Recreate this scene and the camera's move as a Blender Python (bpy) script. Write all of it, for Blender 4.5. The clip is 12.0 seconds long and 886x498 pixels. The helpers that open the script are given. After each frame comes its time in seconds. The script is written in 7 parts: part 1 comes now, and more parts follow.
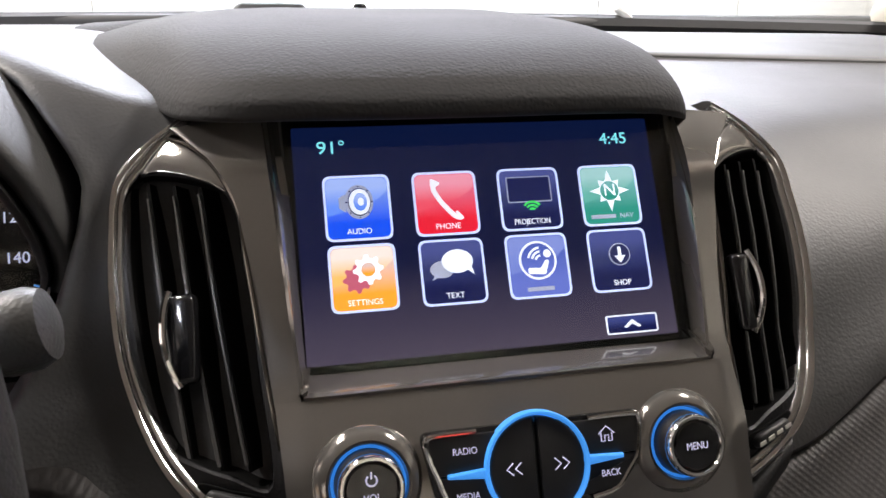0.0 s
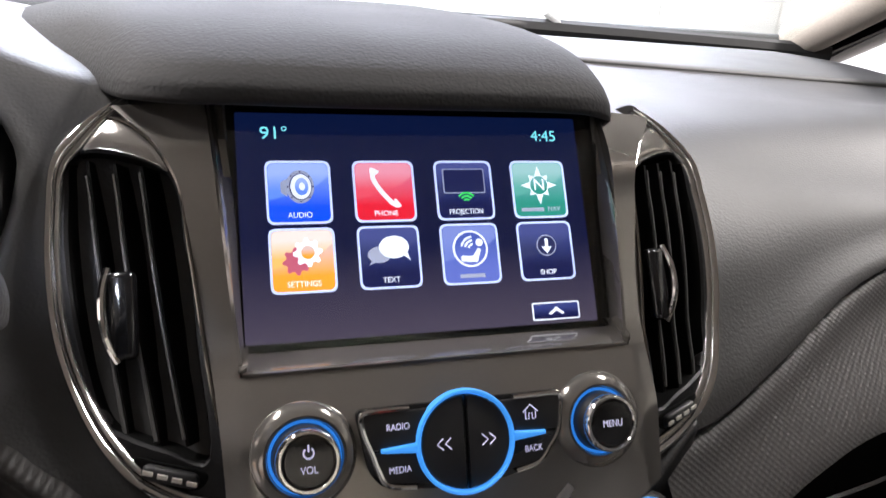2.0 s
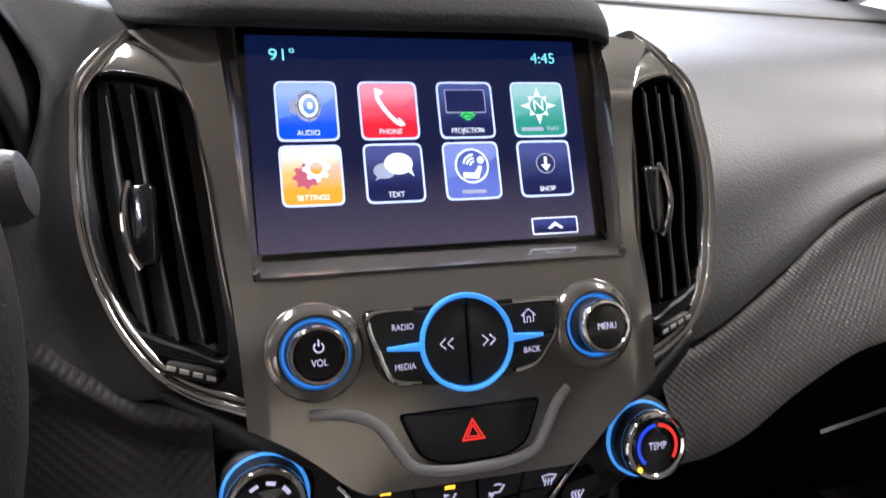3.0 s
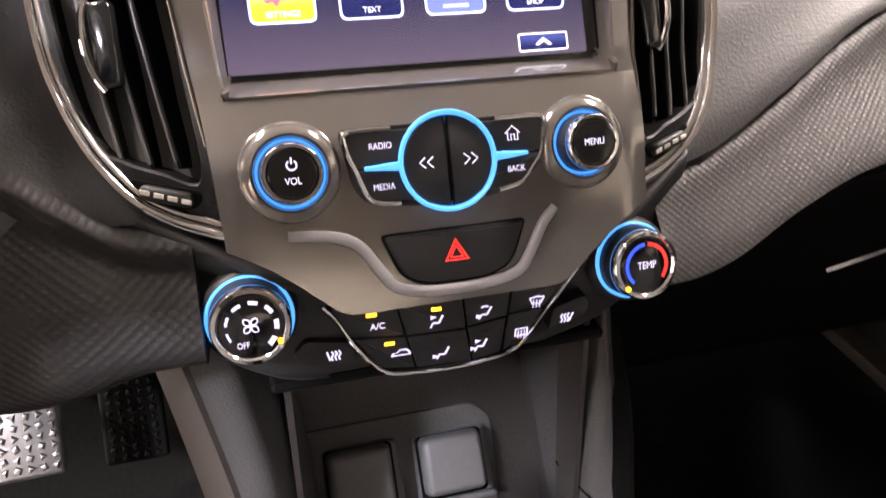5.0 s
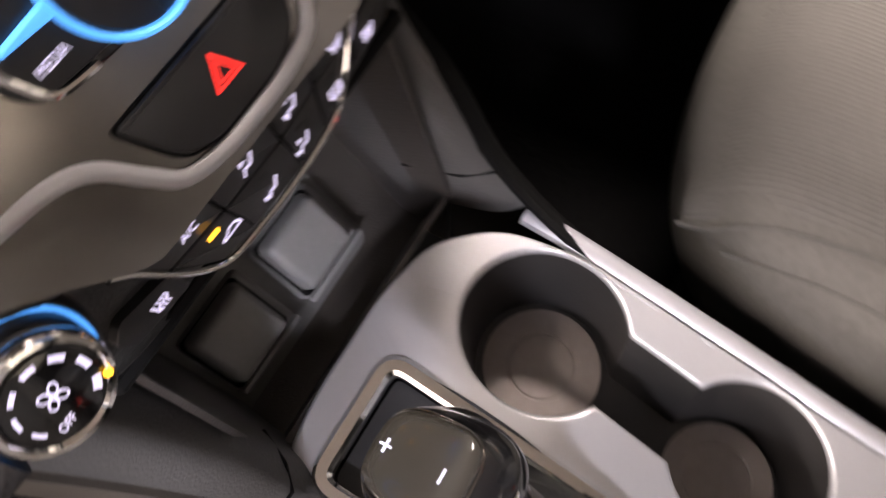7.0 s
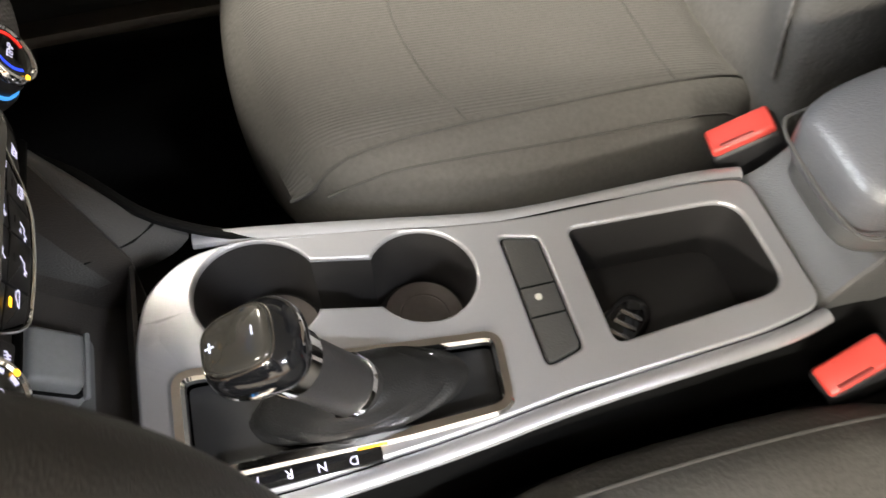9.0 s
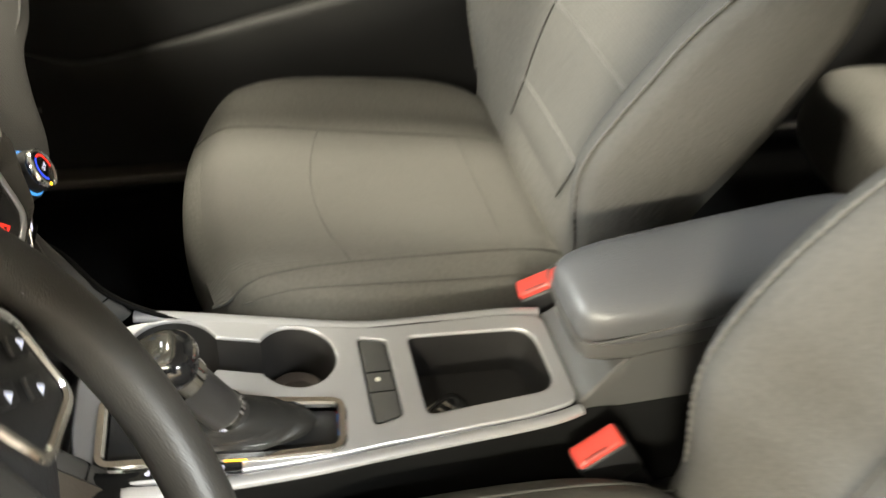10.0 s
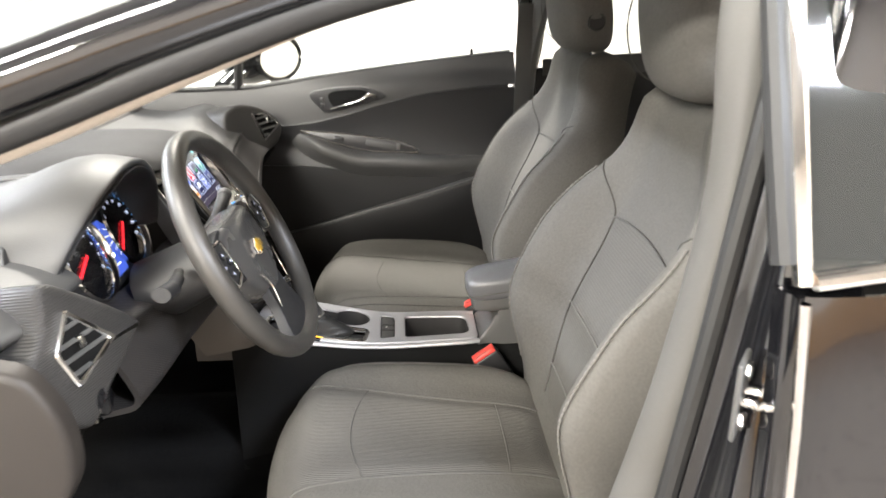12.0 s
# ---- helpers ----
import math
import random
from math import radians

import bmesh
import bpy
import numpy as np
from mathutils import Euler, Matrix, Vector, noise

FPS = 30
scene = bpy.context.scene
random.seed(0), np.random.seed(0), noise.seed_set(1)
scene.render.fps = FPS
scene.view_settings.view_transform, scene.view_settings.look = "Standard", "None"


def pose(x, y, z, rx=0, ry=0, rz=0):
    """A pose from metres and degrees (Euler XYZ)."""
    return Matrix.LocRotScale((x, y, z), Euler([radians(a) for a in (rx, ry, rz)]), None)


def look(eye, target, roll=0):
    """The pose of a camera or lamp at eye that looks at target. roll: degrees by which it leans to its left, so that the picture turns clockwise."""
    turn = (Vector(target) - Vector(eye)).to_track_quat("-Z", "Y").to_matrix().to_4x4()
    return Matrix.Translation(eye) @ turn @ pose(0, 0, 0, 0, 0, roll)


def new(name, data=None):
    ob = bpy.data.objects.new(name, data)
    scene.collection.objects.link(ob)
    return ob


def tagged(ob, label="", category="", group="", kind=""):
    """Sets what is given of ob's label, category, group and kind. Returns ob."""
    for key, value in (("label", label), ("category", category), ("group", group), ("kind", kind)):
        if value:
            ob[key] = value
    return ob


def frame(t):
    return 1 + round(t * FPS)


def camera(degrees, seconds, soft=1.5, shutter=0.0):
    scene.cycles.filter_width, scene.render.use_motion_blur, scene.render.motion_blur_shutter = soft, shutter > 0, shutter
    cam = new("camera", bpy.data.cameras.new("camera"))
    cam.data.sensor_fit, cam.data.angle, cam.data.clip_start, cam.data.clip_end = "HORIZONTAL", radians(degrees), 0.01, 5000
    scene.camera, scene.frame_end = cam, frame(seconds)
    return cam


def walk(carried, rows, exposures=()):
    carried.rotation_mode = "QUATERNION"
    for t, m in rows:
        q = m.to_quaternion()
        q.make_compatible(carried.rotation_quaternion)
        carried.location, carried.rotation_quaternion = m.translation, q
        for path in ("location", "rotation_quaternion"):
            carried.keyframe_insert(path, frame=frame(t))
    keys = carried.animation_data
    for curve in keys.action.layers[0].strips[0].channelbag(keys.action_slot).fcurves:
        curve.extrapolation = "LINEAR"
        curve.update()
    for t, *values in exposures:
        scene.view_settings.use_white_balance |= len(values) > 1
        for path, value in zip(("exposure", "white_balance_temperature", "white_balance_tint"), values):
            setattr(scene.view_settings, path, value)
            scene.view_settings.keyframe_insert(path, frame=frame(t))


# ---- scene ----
cam = camera(61.3, 12.0, shutter=0.5)
EXPOSURE = [(0.0, 0.24, 6250, 17), (3.0, 0.50, 5950, 17), (5.0, 1.52, 6600, 25), (6.0, 1.45, 7000, 31), (6.5, 1.34, 6950, 30), (7.5, 1.22, 6450, 16), (9.5, 1.02, 6600, 8), (10.0, 1.14, 6950, 4), (11.0, 1.40, 6500, 7), (11.5, 1.26, 6400, 9), (12.0, 1.04, 6300, 11)]
PATH = [
    (0, (-0.093, -0.214, 1.058), (0.334, 1.609, 0.355), 1.0),
    (0.5, (-0.105, -0.214, 1.057), (0.351, 1.605, 0.363), 2.3),
    (1, (-0.109, -0.218, 1.065), (0.418, 1.577, 0.357), 3.3),
    (1.5, (-0.102, -0.222, 1.067), (0.482, 1.553, 0.353), 4.1),
    (2, (-0.103, -0.227, 1.059), (0.523, 1.537, 0.356), 4.9),
    (2.5, (-0.108, -0.246, 1.05), (0.496, 1.514, 0.317), 4.6),
    (3, (-0.102, -0.253, 1.043), (0.472, 1.493, 0.254), 3.8),
    (3.2, (-0.098, -0.256, 1.042), (0.461, 1.478, 0.217), 3.7),
    (5, (-0.085, -0.26, 1.017), (0.406, 1.348, -0.065), 1.7),
    (5.5, (-0.084, -0.255, 1.012), (0.403, 1.287, -0.165), 0.8),
    (6, (-0.085, -0.241, 0.998), (0.382, 1.189, -0.321), -0.3),
    (6.5, (-0.082, -0.171, 0.981), (0.495, 0.908, -0.601), -6.1),
    (7, (-0.07, -0.127, 0.994), (0.559, 0.436, -0.819), -12.3),
    (7.5, (-0.097, -0.144, 1.048), (0.65, 0.118, -0.789), -13.4),
    (7.7, (-0.11, -0.156, 1.057), (0.698, 0.024, -0.763), -11.1),
    (9.3, (-0.257, -0.137, 1.090), (0.809, -0.497, -0.560), 2.1),
    (9.5, (-0.282, -0.137, 1.109), (0.844, -0.532, -0.496), 3.6),
    (10, (-0.441, -0.17, 1.205), (0.957, -0.644, -0.144), 7.2),
    (10.5, (-0.719, -0.225, 1.254), (0.923, -0.655, 0.196), 6.2),
    (11, (-0.999, -0.288, 1.303), (0.79, -0.52, 0.439), 2.9),
    (11.5, (-1.225, -0.335, 1.325), (0.599, -0.431, 0.51), 1.2),
    (12, (-1.435, -0.304, 1.318), (0.438, -0.416, 0.624), -0.4),
]
walk(cam, [(t, look(eye, target, roll)) for t, eye, target, roll in PATH], EXPOSURE)

# ---- light ----
world = bpy.data.worlds.new("showroom_air")
scene.world = world
world.use_nodes = True
world.node_tree.nodes["Background"].inputs[0].default_value = (1.0, 0.97, 0.93, 1)
world.node_tree.nodes["Background"].inputs[1].default_value = 0.35


def area_lamp(name, x, y, z, sx, sy, power, colour, tilt=0):
    data = bpy.data.lights.new(name, "AREA")
    data.shape, data.size, data.size_y, data.energy, data.color = "RECTANGLE", sx, sy, power, colour
    ob = new(name, data)
    ob.matrix_world = pose(x, y, z, 0, tilt, 0)
    return tagged(ob, "unseen area lamp assumed for the showroom's light", "ceiling light", "showroom ceiling lights", "structure")


WARM, COOL = (1.0, 0.94, 0.82), (0.90, 0.94, 1.0)
area_lamp("assumed_lamp", -4.3, 1.7, 2.85, 0.35, 1.6, 250, WARM, -40)
area_lamp("assumed_lamp", -1.5, 1.2, 3.15, 0.4, 1.2, 110, WARM)
area_lamp("assumed_lamp", 1.9, 0.2, 3.15, 0.4, 1.4, 160, WARM)
area_lamp("assumed_lamp", -2.75, -1.9, 3.15, 0.3, 1.1, 215, COOL)
area_lamp("assumed_lamp", 0.8, 4.0, 3.15, 5.0, 0.35, 640, COOL)
area_lamp("assumed_lamp", -0.4, -3.2, 3.15, 3.0, 0.6, 320, WARM)


# ---- materials ----
def material(name, colour, rough=0.5, metal=0.0, vary=0.12, grain=0.0, size=0.002, stain=0.08, coat=0.0, cells=False, ribs=None, glow=None, spec=0.5, rough_vary=0.1):
    """Principled surface: colour with broad stains and fine grain, relief of the given size, ribs = (axis, pitch, height)."""
    m = bpy.data.materials.new(name)
    m.use_nodes = True
    nt = m.node_tree
    nodes, links = nt.nodes, nt.links
    b = nodes["Principled BSDF"]
    b.inputs["Roughness"].default_value, b.inputs["Metallic"].default_value = rough, metal
    b.inputs["Coat Weight"].default_value, b.inputs["Coat Roughness"].default_value = coat, 0.05
    b.inputs["Specular IOR Level"].default_value = spec
    c = (*colour, 1)
    b.inputs["Base Color"].default_value = c
    if glow:
        b.inputs["Emission Color"].default_value, b.inputs["Emission Strength"].default_value = (*colour, 1), glow
        return m
    tex = nodes.new("ShaderNodeTexCoord")
    broad, fine = nodes.new("ShaderNodeTexNoise"), nodes.new("ShaderNodeTexNoise")
    broad.inputs["Scale"].default_value, fine.inputs["Scale"].default_value = 9.0, 0.35 / size
    broad.inputs["Detail"].default_value, fine.inputs["Detail"].default_value = 4, 2
    for t in (broad, fine):
        links.new(tex.outputs["Object"], t.inputs["Vector"])
    add = nodes.new("ShaderNodeMath")
    add.operation = "MULTIPLY_ADD"
    links.new(broad.outputs["Fac"], add.inputs[0])
    add.inputs[1].default_value = stain * 2
    add.inputs[2].default_value = 1 - stain - vary
    add2 = nodes.new("ShaderNodeMath")
    add2.operation = "MULTIPLY_ADD"
    links.new(fine.outputs["Fac"], add2.inputs[0])
    add2.inputs[1].default_value = vary * 2
    links.new(add.outputs[0], add2.inputs[2])
    mix = nodes.new("ShaderNodeVectorMath")
    mix.operation = "SCALE"
    mix.inputs[0].default_value = colour
    links.new(add2.outputs[0], mix.inputs["Scale"])
    links.new(mix.outputs[0], b.inputs["Base Color"])
    rr = nodes.new("ShaderNodeMapRange")
    links.new(broad.outputs["Fac"], rr.inputs["Value"])
    rr.inputs["To Min"].default_value, rr.inputs["To Max"].default_value = max(rough - rough_vary, 0.02), min(rough + rough_vary, 1)
    links.new(rr.outputs[0], b.inputs["Roughness"])
    height = None
    if grain:
        if cells:
            relief = nodes.new("ShaderNodeTexVoronoi")
            relief.feature = "SMOOTH_F1"
            relief.inputs["Scale"].default_value = 1 / size
            warp = nodes.new("ShaderNodeVectorMath")
            warp.operation = "MULTIPLY_ADD"
            links.new(fine.outputs["Color"], warp.inputs[0])
            warp.inputs[1].default_value = (size, size, size)
            links.new(tex.outputs["Object"], warp.inputs[2])
            links.new(warp.outputs[0], relief.inputs["Vector"])
            height = relief.outputs["Distance"]
        else:
            height = fine.outputs["Fac"]
    if ribs:
        axis, pitch, _ = ribs
        split = nodes.new("ShaderNodeSeparateXYZ")
        links.new(tex.outputs["Object"], split.inputs[0])
        wave = nodes.new("ShaderNodeMath")
        wave.operation = "MULTIPLY"
        links.new(split.outputs[axis], wave.inputs[0])
        wave.inputs[1].default_value = 2 * math.pi / pitch
        sine = nodes.new("ShaderNodeMath")
        sine.operation = "SINE"
        links.new(wave.outputs[0], sine.inputs[0])
        if height is None:
            height = sine.outputs[0]
        else:
            both = nodes.new("ShaderNodeMath")
            both.operation = "MULTIPLY_ADD"
            links.new(sine.outputs[0], both.inputs[0])
            both.inputs[1].default_value = ribs[2]
            links.new(height, both.inputs[2])
            height = both.outputs[0]
        shade = nodes.new("ShaderNodeMath")
        shade.operation = "MULTIPLY_ADD"
        links.new(sine.outputs[0], shade.inputs[0])
        shade.inputs[1].default_value = 0.06
        links.new(add2.outputs[0], shade.inputs[2])
        links.new(shade.outputs[0], mix.inputs["Scale"])
    if height is not None:
        bump = nodes.new("ShaderNodeBump")
        bump.inputs["Strength"].default_value = grain or 0.3
        bump.inputs["Distance"].default_value = size * 0.5
        links.new(height, bump.inputs["Height"])
        links.new(bump.outputs[0], b.inputs["Normal"])
    return m


def glass_material(name, colour, rough=0.0):
    """Clear pane: see-through, with gloss that grows towards grazing angles."""
    m = bpy.data.materials.new(name)
    m.use_nodes = True
    nt = m.node_tree
    nt.nodes.remove(nt.nodes["Principled BSDF"])
    clear, gloss = nt.nodes.new("ShaderNodeBsdfTransparent"), nt.nodes.new("ShaderNodeBsdfGlossy")
    mix, facing = nt.nodes.new("ShaderNodeMixShader"), nt.nodes.new("ShaderNodeLayerWeight")
    power, add = nt.nodes.new("ShaderNodeMath"), nt.nodes.new("ShaderNodeMath")
    power.operation, add.operation = "POWER", "MULTIPLY_ADD"
    power.inputs[1].default_value, add.inputs[1].default_value, add.inputs[2].default_value = 5.0, 0.9, 0.03
    nt.links.new(facing.outputs["Facing"], power.inputs[0])
    nt.links.new(power.outputs[0], add.inputs[0])
    clear.inputs[0].default_value = (*colour, 1)
    gloss.inputs["Roughness"].default_value = rough
    nt.links.new(add.outputs[0], mix.inputs[0])
    nt.links.new(clear.outputs[0], mix.inputs[1])
    nt.links.new(gloss.outputs[0], mix.inputs[2])
    nt.links.new(mix.outputs[0], nt.nodes["Material Output"].inputs["Surface"])
    return m


DASH = material("soft dash vinyl", (0.050, 0.0495, 0.049), 0.50, vary=0.05, grain=0.24, size=0.0016, cells=True, stain=0.05, spec=0.45)
DASH_BROW = material("dash vinyl shaded for the brow", (0.030, 0.0295, 0.030), 0.70, vary=0.05, grain=0.34, size=0.0018, cells=True, stain=0.05, spec=0.22)
DASH_DARK = material("dark moulded plastic", (0.018, 0.018, 0.019), 0.48, spec=0.35, vary=0.06, grain=0.35, size=0.0012, cells=True)
DASH_MID = material("mid grey moulded plastic", (0.07, 0.069, 0.067), 0.42, vary=0.06, grain=0.35, size=0.0012, cells=True)
def woven_material(name, colour, pitch_x, pitch_z):
    """Rows of small staggered bumps, as moulded into the dash inserts."""
    m = material(name, colour, 0.5, vary=0.06, size=0.001, stain=0.05)
    nt = m.node_tree
    nodes, links = nt.nodes, nt.links
    tex, split = nodes.new("ShaderNodeTexCoord"), nodes.new("ShaderNodeSeparateXYZ")
    links.new(tex.outputs["Object"], split.inputs[0])
    waves = []
    for ax, pitch in (("X", pitch_x), ("Z", pitch_z)):
        mul, sine = nodes.new("ShaderNodeMath"), nodes.new("ShaderNodeMath")
        mul.operation, sine.operation = "MULTIPLY", "SINE"
        links.new(split.outputs[ax], mul.inputs[0])
        mul.inputs[1].default_value = 2 * math.pi / pitch
        links.new(mul.outputs[0], sine.inputs[0])
        waves.append(sine)
    prod, bump, low = nodes.new("ShaderNodeMath"), nodes.new("ShaderNodeBump"), nodes.new("ShaderNodeMath")
    prod.operation, low.operation = "MULTIPLY", "MAXIMUM"
    links.new(waves[0].outputs[0], prod.inputs[0])
    links.new(waves[1].outputs[0], prod.inputs[1])
    links.new(prod.outputs[0], low.inputs[0])
    low.inputs[1].default_value = -0.5
    bump.inputs["Strength"].default_value, bump.inputs["Distance"].default_value = 0.34, 0.0006
    links.new(low.outputs[0], bump.inputs["Height"])
    links.new(bump.outputs[0], nodes["Principled BSDF"].inputs["Normal"])
    return m


KNEE_PAD = woven_material("shaded woven texture panel", (0.024, 0.022, 0.021), 0.0058, 0.0040)
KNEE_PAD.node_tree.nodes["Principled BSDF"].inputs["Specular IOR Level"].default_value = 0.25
FLANK = material("flank plastic with shade", (0.006, 0.006, 0.006), 0.8, vary=0.1, grain=0.3, size=0.0012, cells=True, spec=0.08)
FABRIC_PAD = woven_material("woven texture insert", (0.062, 0.059, 0.058), 0.0040, 0.0030)
TRIM = material("taupe metallic lacquer", (0.25, 0.235, 0.216), 0.14, metal=0.65, vary=0.04, size=0.0006, stain=0.03, coat=0.6)
SILVER = material("silver satin lacquer", (0.53, 0.53, 0.555), 0.34, metal=0.58, vary=0.03, size=0.0006, stain=0.03, coat=0.2)
CHROME = material("bright chrome", (0.82, 0.81, 0.80), 0.07, metal=1.0, vary=0.01, stain=0.03, rough_vary=0.03)
SATIN = material("satin chrome", (0.62, 0.61, 0.60), 0.2, metal=1.0, vary=0.02, stain=0.03, rough_vary=0.05)
GLOSS_BLACK = material("piano black plastic", (0.008, 0.008, 0.009), 0.12, vary=0.02, stain=0.02, coat=0.5)
MATT_BLACK = material("matt black plastic", (0.014, 0.014, 0.015), 0.5, vary=0.08, grain=0.2, size=0.001)
BUTTON = material("soft touch black buttons", (0.018, 0.018, 0.019), 0.38, vary=0.06, grain=0.15, size=0.0008)
BLACK_VOID = material("black plastic with cavity shade", (0.006, 0.006, 0.006), 0.8, vary=0.1, spec=0.1)
DOOR_DARK = material("grained door plastic with shade", (0.011, 0.011, 0.0115), 0.52, spec=0.3, vary=0.06, grain=0.35, size=0.0012, cells=True)
RED_SLOT = material("dark red buckle slot", (0.22, 0.02, 0.016), 0.5, vary=0.05)
SEAT = material("charcoal woven seat cloth", (0.088, 0.084, 0.077), 0.85, vary=0.2, grain=0.7, size=0.0016, stain=0.12, spec=0.25)
SEAT_RIB = material("ribbed seat insert cloth", (0.085, 0.081, 0.075), 0.85, vary=0.14, grain=0.45, size=0.0014, stain=0.12, ribs=("X", 0.0040, 0.9), spec=0.25)
SEAT_RIB_BACK = material("cross-ribbed back insert cloth", (0.090, 0.086, 0.079), 0.85, vary=0.14, grain=0.25, size=0.0012, stain=0.12, ribs=("Z", 0.0050, 0.9), spec=0.25)


def rumple(m, scale, distance, strength=0.6):
    """Soft folds and dents on top of the fine weave."""
    nodes, links = m.node_tree.nodes, m.node_tree.links
    fine = next(n for n in nodes if n.type == "BUMP")
    tex, noise, soft = nodes.new("ShaderNodeTexCoord"), nodes.new("ShaderNodeTexNoise"), nodes.new("ShaderNodeBump")
    noise.inputs["Scale"].default_value, noise.inputs["Detail"].default_value, noise.inputs["Distortion"].default_value = scale, 3, 0.8
    soft.inputs["Strength"].default_value, soft.inputs["Distance"].default_value = strength, distance
    links.new(tex.outputs["Object"], noise.inputs["Vector"])
    links.new(noise.outputs["Fac"], soft.inputs["Height"])
    links.new(soft.outputs[0], fine.inputs["Normal"])


for cloth in (SEAT, SEAT_RIB, SEAT_RIB_BACK):
    rumple(cloth, 8.0, 0.007, 0.5)
SEAM = material("grey stitching thread", (0.110, 0.105, 0.097), 0.8, vary=0.2)
SEAM_DARK = material("dark seam thread with seam shade", (0.065, 0.062, 0.057), 0.85, vary=0.2)
LEATHER = material("dark grain leather wrap", (0.034, 0.032, 0.029), 0.40, vary=0.08, grain=0.4, size=0.0011, cells=True)
ARMREST = material("grey vinyl armrest cover", (0.085, 0.085, 0.088), 0.30, vary=0.06, grain=0.4, size=0.0014, cells=True)
CARPET = material("black carpet with footwell shade", (0.0035, 0.0035, 0.0036), 0.95, vary=0.4, grain=0.8, size=0.003, stain=0.2, spec=0.08)
RED_PLASTIC = material("red buckle button", (0.62, 0.065, 0.05), 0.35, vary=0.04)
BODY_BLACK = material("black car paint", (0.006, 0.006, 0.007), 0.08, vary=0.02, stain=0.02, coat=1.0)
RUBBER = material("black rubber seal", (0.015, 0.015, 0.015), 0.55, vary=0.1, grain=0.2)
PILLAR = material("light grey pillar trim", (0.066, 0.064, 0.060), 0.55, vary=0.06, grain=0.25, size=0.0012)
HEADLINER = material("beige headliner cloth", (0.54, 0.49, 0.43), 0.9, vary=0.12, grain=0.3, size=0.001)
WALL = material("cream painted showroom wall", (0.66, 0.64, 0.60), 0.7, vary=0.04, grain=0.2, size=0.01, stain=0.06)
WALL_DARK = material("warm beige showroom wall", (0.66, 0.60, 0.53), 0.6, vary=0.06, grain=0.2, size=0.01, stain=0.12)
CEILING = material("grey ceiling board", (0.28, 0.275, 0.27), 0.8, vary=0.05, stain=0.06, size=0.01)
FLOOR_TILE = material("grey showroom floor", (0.15, 0.135, 0.12), 0.3, vary=0.08, stain=0.12, size=0.01)
WOOD = material("varnished oak", (0.42, 0.24, 0.10), 0.35, vary=0.2, stain=0.2, size=0.006)
SILL = material("brown-grey sill plastic", (0.060, 0.052, 0.044), 0.5, vary=0.08, grain=0.3, size=0.0012, cells=True)
ALLOY = material("drilled pedal metal", (0.36, 0.355, 0.345), 0.35, metal=0.9, vary=0.15)
GLASS = glass_material("clear car glass", (0.93, 0.95, 0.94))
TINT = glass_material("tinted rear glass", (0.55, 0.56, 0.55))
MIRROR = material("mirror glass", (0.85, 0.86, 0.87), 0.02, metal=1.0, vary=0.0, stain=0.0, rough_vary=0.0)
LIT_WHITE = material("lit white legend", (0.78, 0.76, 1.0), glow=0.40)
LIT_BLUE = material("lit blue ring", (0.03, 0.20, 0.62), glow=0.75)
LIT_SKY = material("lit pale blue ring", (0.05, 0.27, 0.70), glow=0.75)
LIT_AMBER = material("lit amber indicator", (1.0, 0.48, 0.02), glow=1.6)
LIT_RED = material("lit red legend", (0.9, 0.03, 0.02), glow=0.8)
LIT_TEMP_BLUE = material("lit cold scale", (0.02, 0.06, 0.9), glow=0.9)


# ---- shapes ----
def mesh(name, verts, faces, mat, smooth=True, sharp=35):
    me = bpy.data.meshes.new(name)
    me.from_pydata([tuple(v) for v in verts], [], faces)
    bm = bmesh.new()
    bm.from_mesh(me)
    bmesh.ops.remove_doubles(bm, verts=bm.verts, dist=1e-6)
    bmesh.ops.recalc_face_normals(bm, faces=bm.faces)
    return finish(me, bm, mat, smooth, sharp)


def finish(me, bm, mat, smooth=True, sharp=35):
    for e in bm.edges:
        e.smooth = not (len(e.link_faces) == 2 and e.calc_face_angle(0) > radians(sharp))
    for f in bm.faces:
        f.smooth = smooth
    bm.to_mesh(me)
    bm.free()
    me.materials.clear()
    me.materials.append(mat)
    return me


def from_bm(name, bm, mat, smooth=True, sharp=35):
    me = bpy.data.meshes.new(name)
    bmesh.ops.recalc_face_normals(bm, faces=bm.faces)
    return finish(me, bm, mat, smooth, sharp)


def thing(name, label, category, group="", kind="", at=None):
    ob = new(name)
    ob.empty_display_size = 0.02
    if at is not None:
        ob.matrix_world = at
    return tagged(ob, label, category, group, kind)


def part(name, me, parent, label="", at=None):
    """Links a mesh as one part under a thing or part, at a pose in the parent's own space."""
    ob = new(name, me)
    if parent is not None:
        ob.parent = parent
    if at is not None:
        ob.matrix_local = at
    if label:
        tagged(ob, label)
    return ob


def solo(name, me, label, category, group="", kind="", at=None):
    ob = new(name, me)
    if at is not None:
        ob.matrix_world = at
    return tagged(ob, label, category, group, kind)


def rbox(name, sx, sy, sz, r, mat, seg=3, at=None, taper=None):
    """A box with rounded edges; taper = (x, y) scale of its top face."""
    bm = bmesh.new()
    bmesh.ops.create_cube(bm, size=1)
    for v in bm.verts:
        k = taper if taper and v.co.z > 0 else (1, 1)
        v.co = Vector((v.co.x * sx * k[0], v.co.y * sy * k[1], v.co.z * sz))
    bmesh.ops.bevel(bm, geom=bm.edges[:], offset=min(r, 0.49 * min(sx, sy, sz)), segments=seg, profile=0.5, affect="EDGES")
    if at is not None:
        bm.transform(at)
    return from_bm(name, bm, mat)


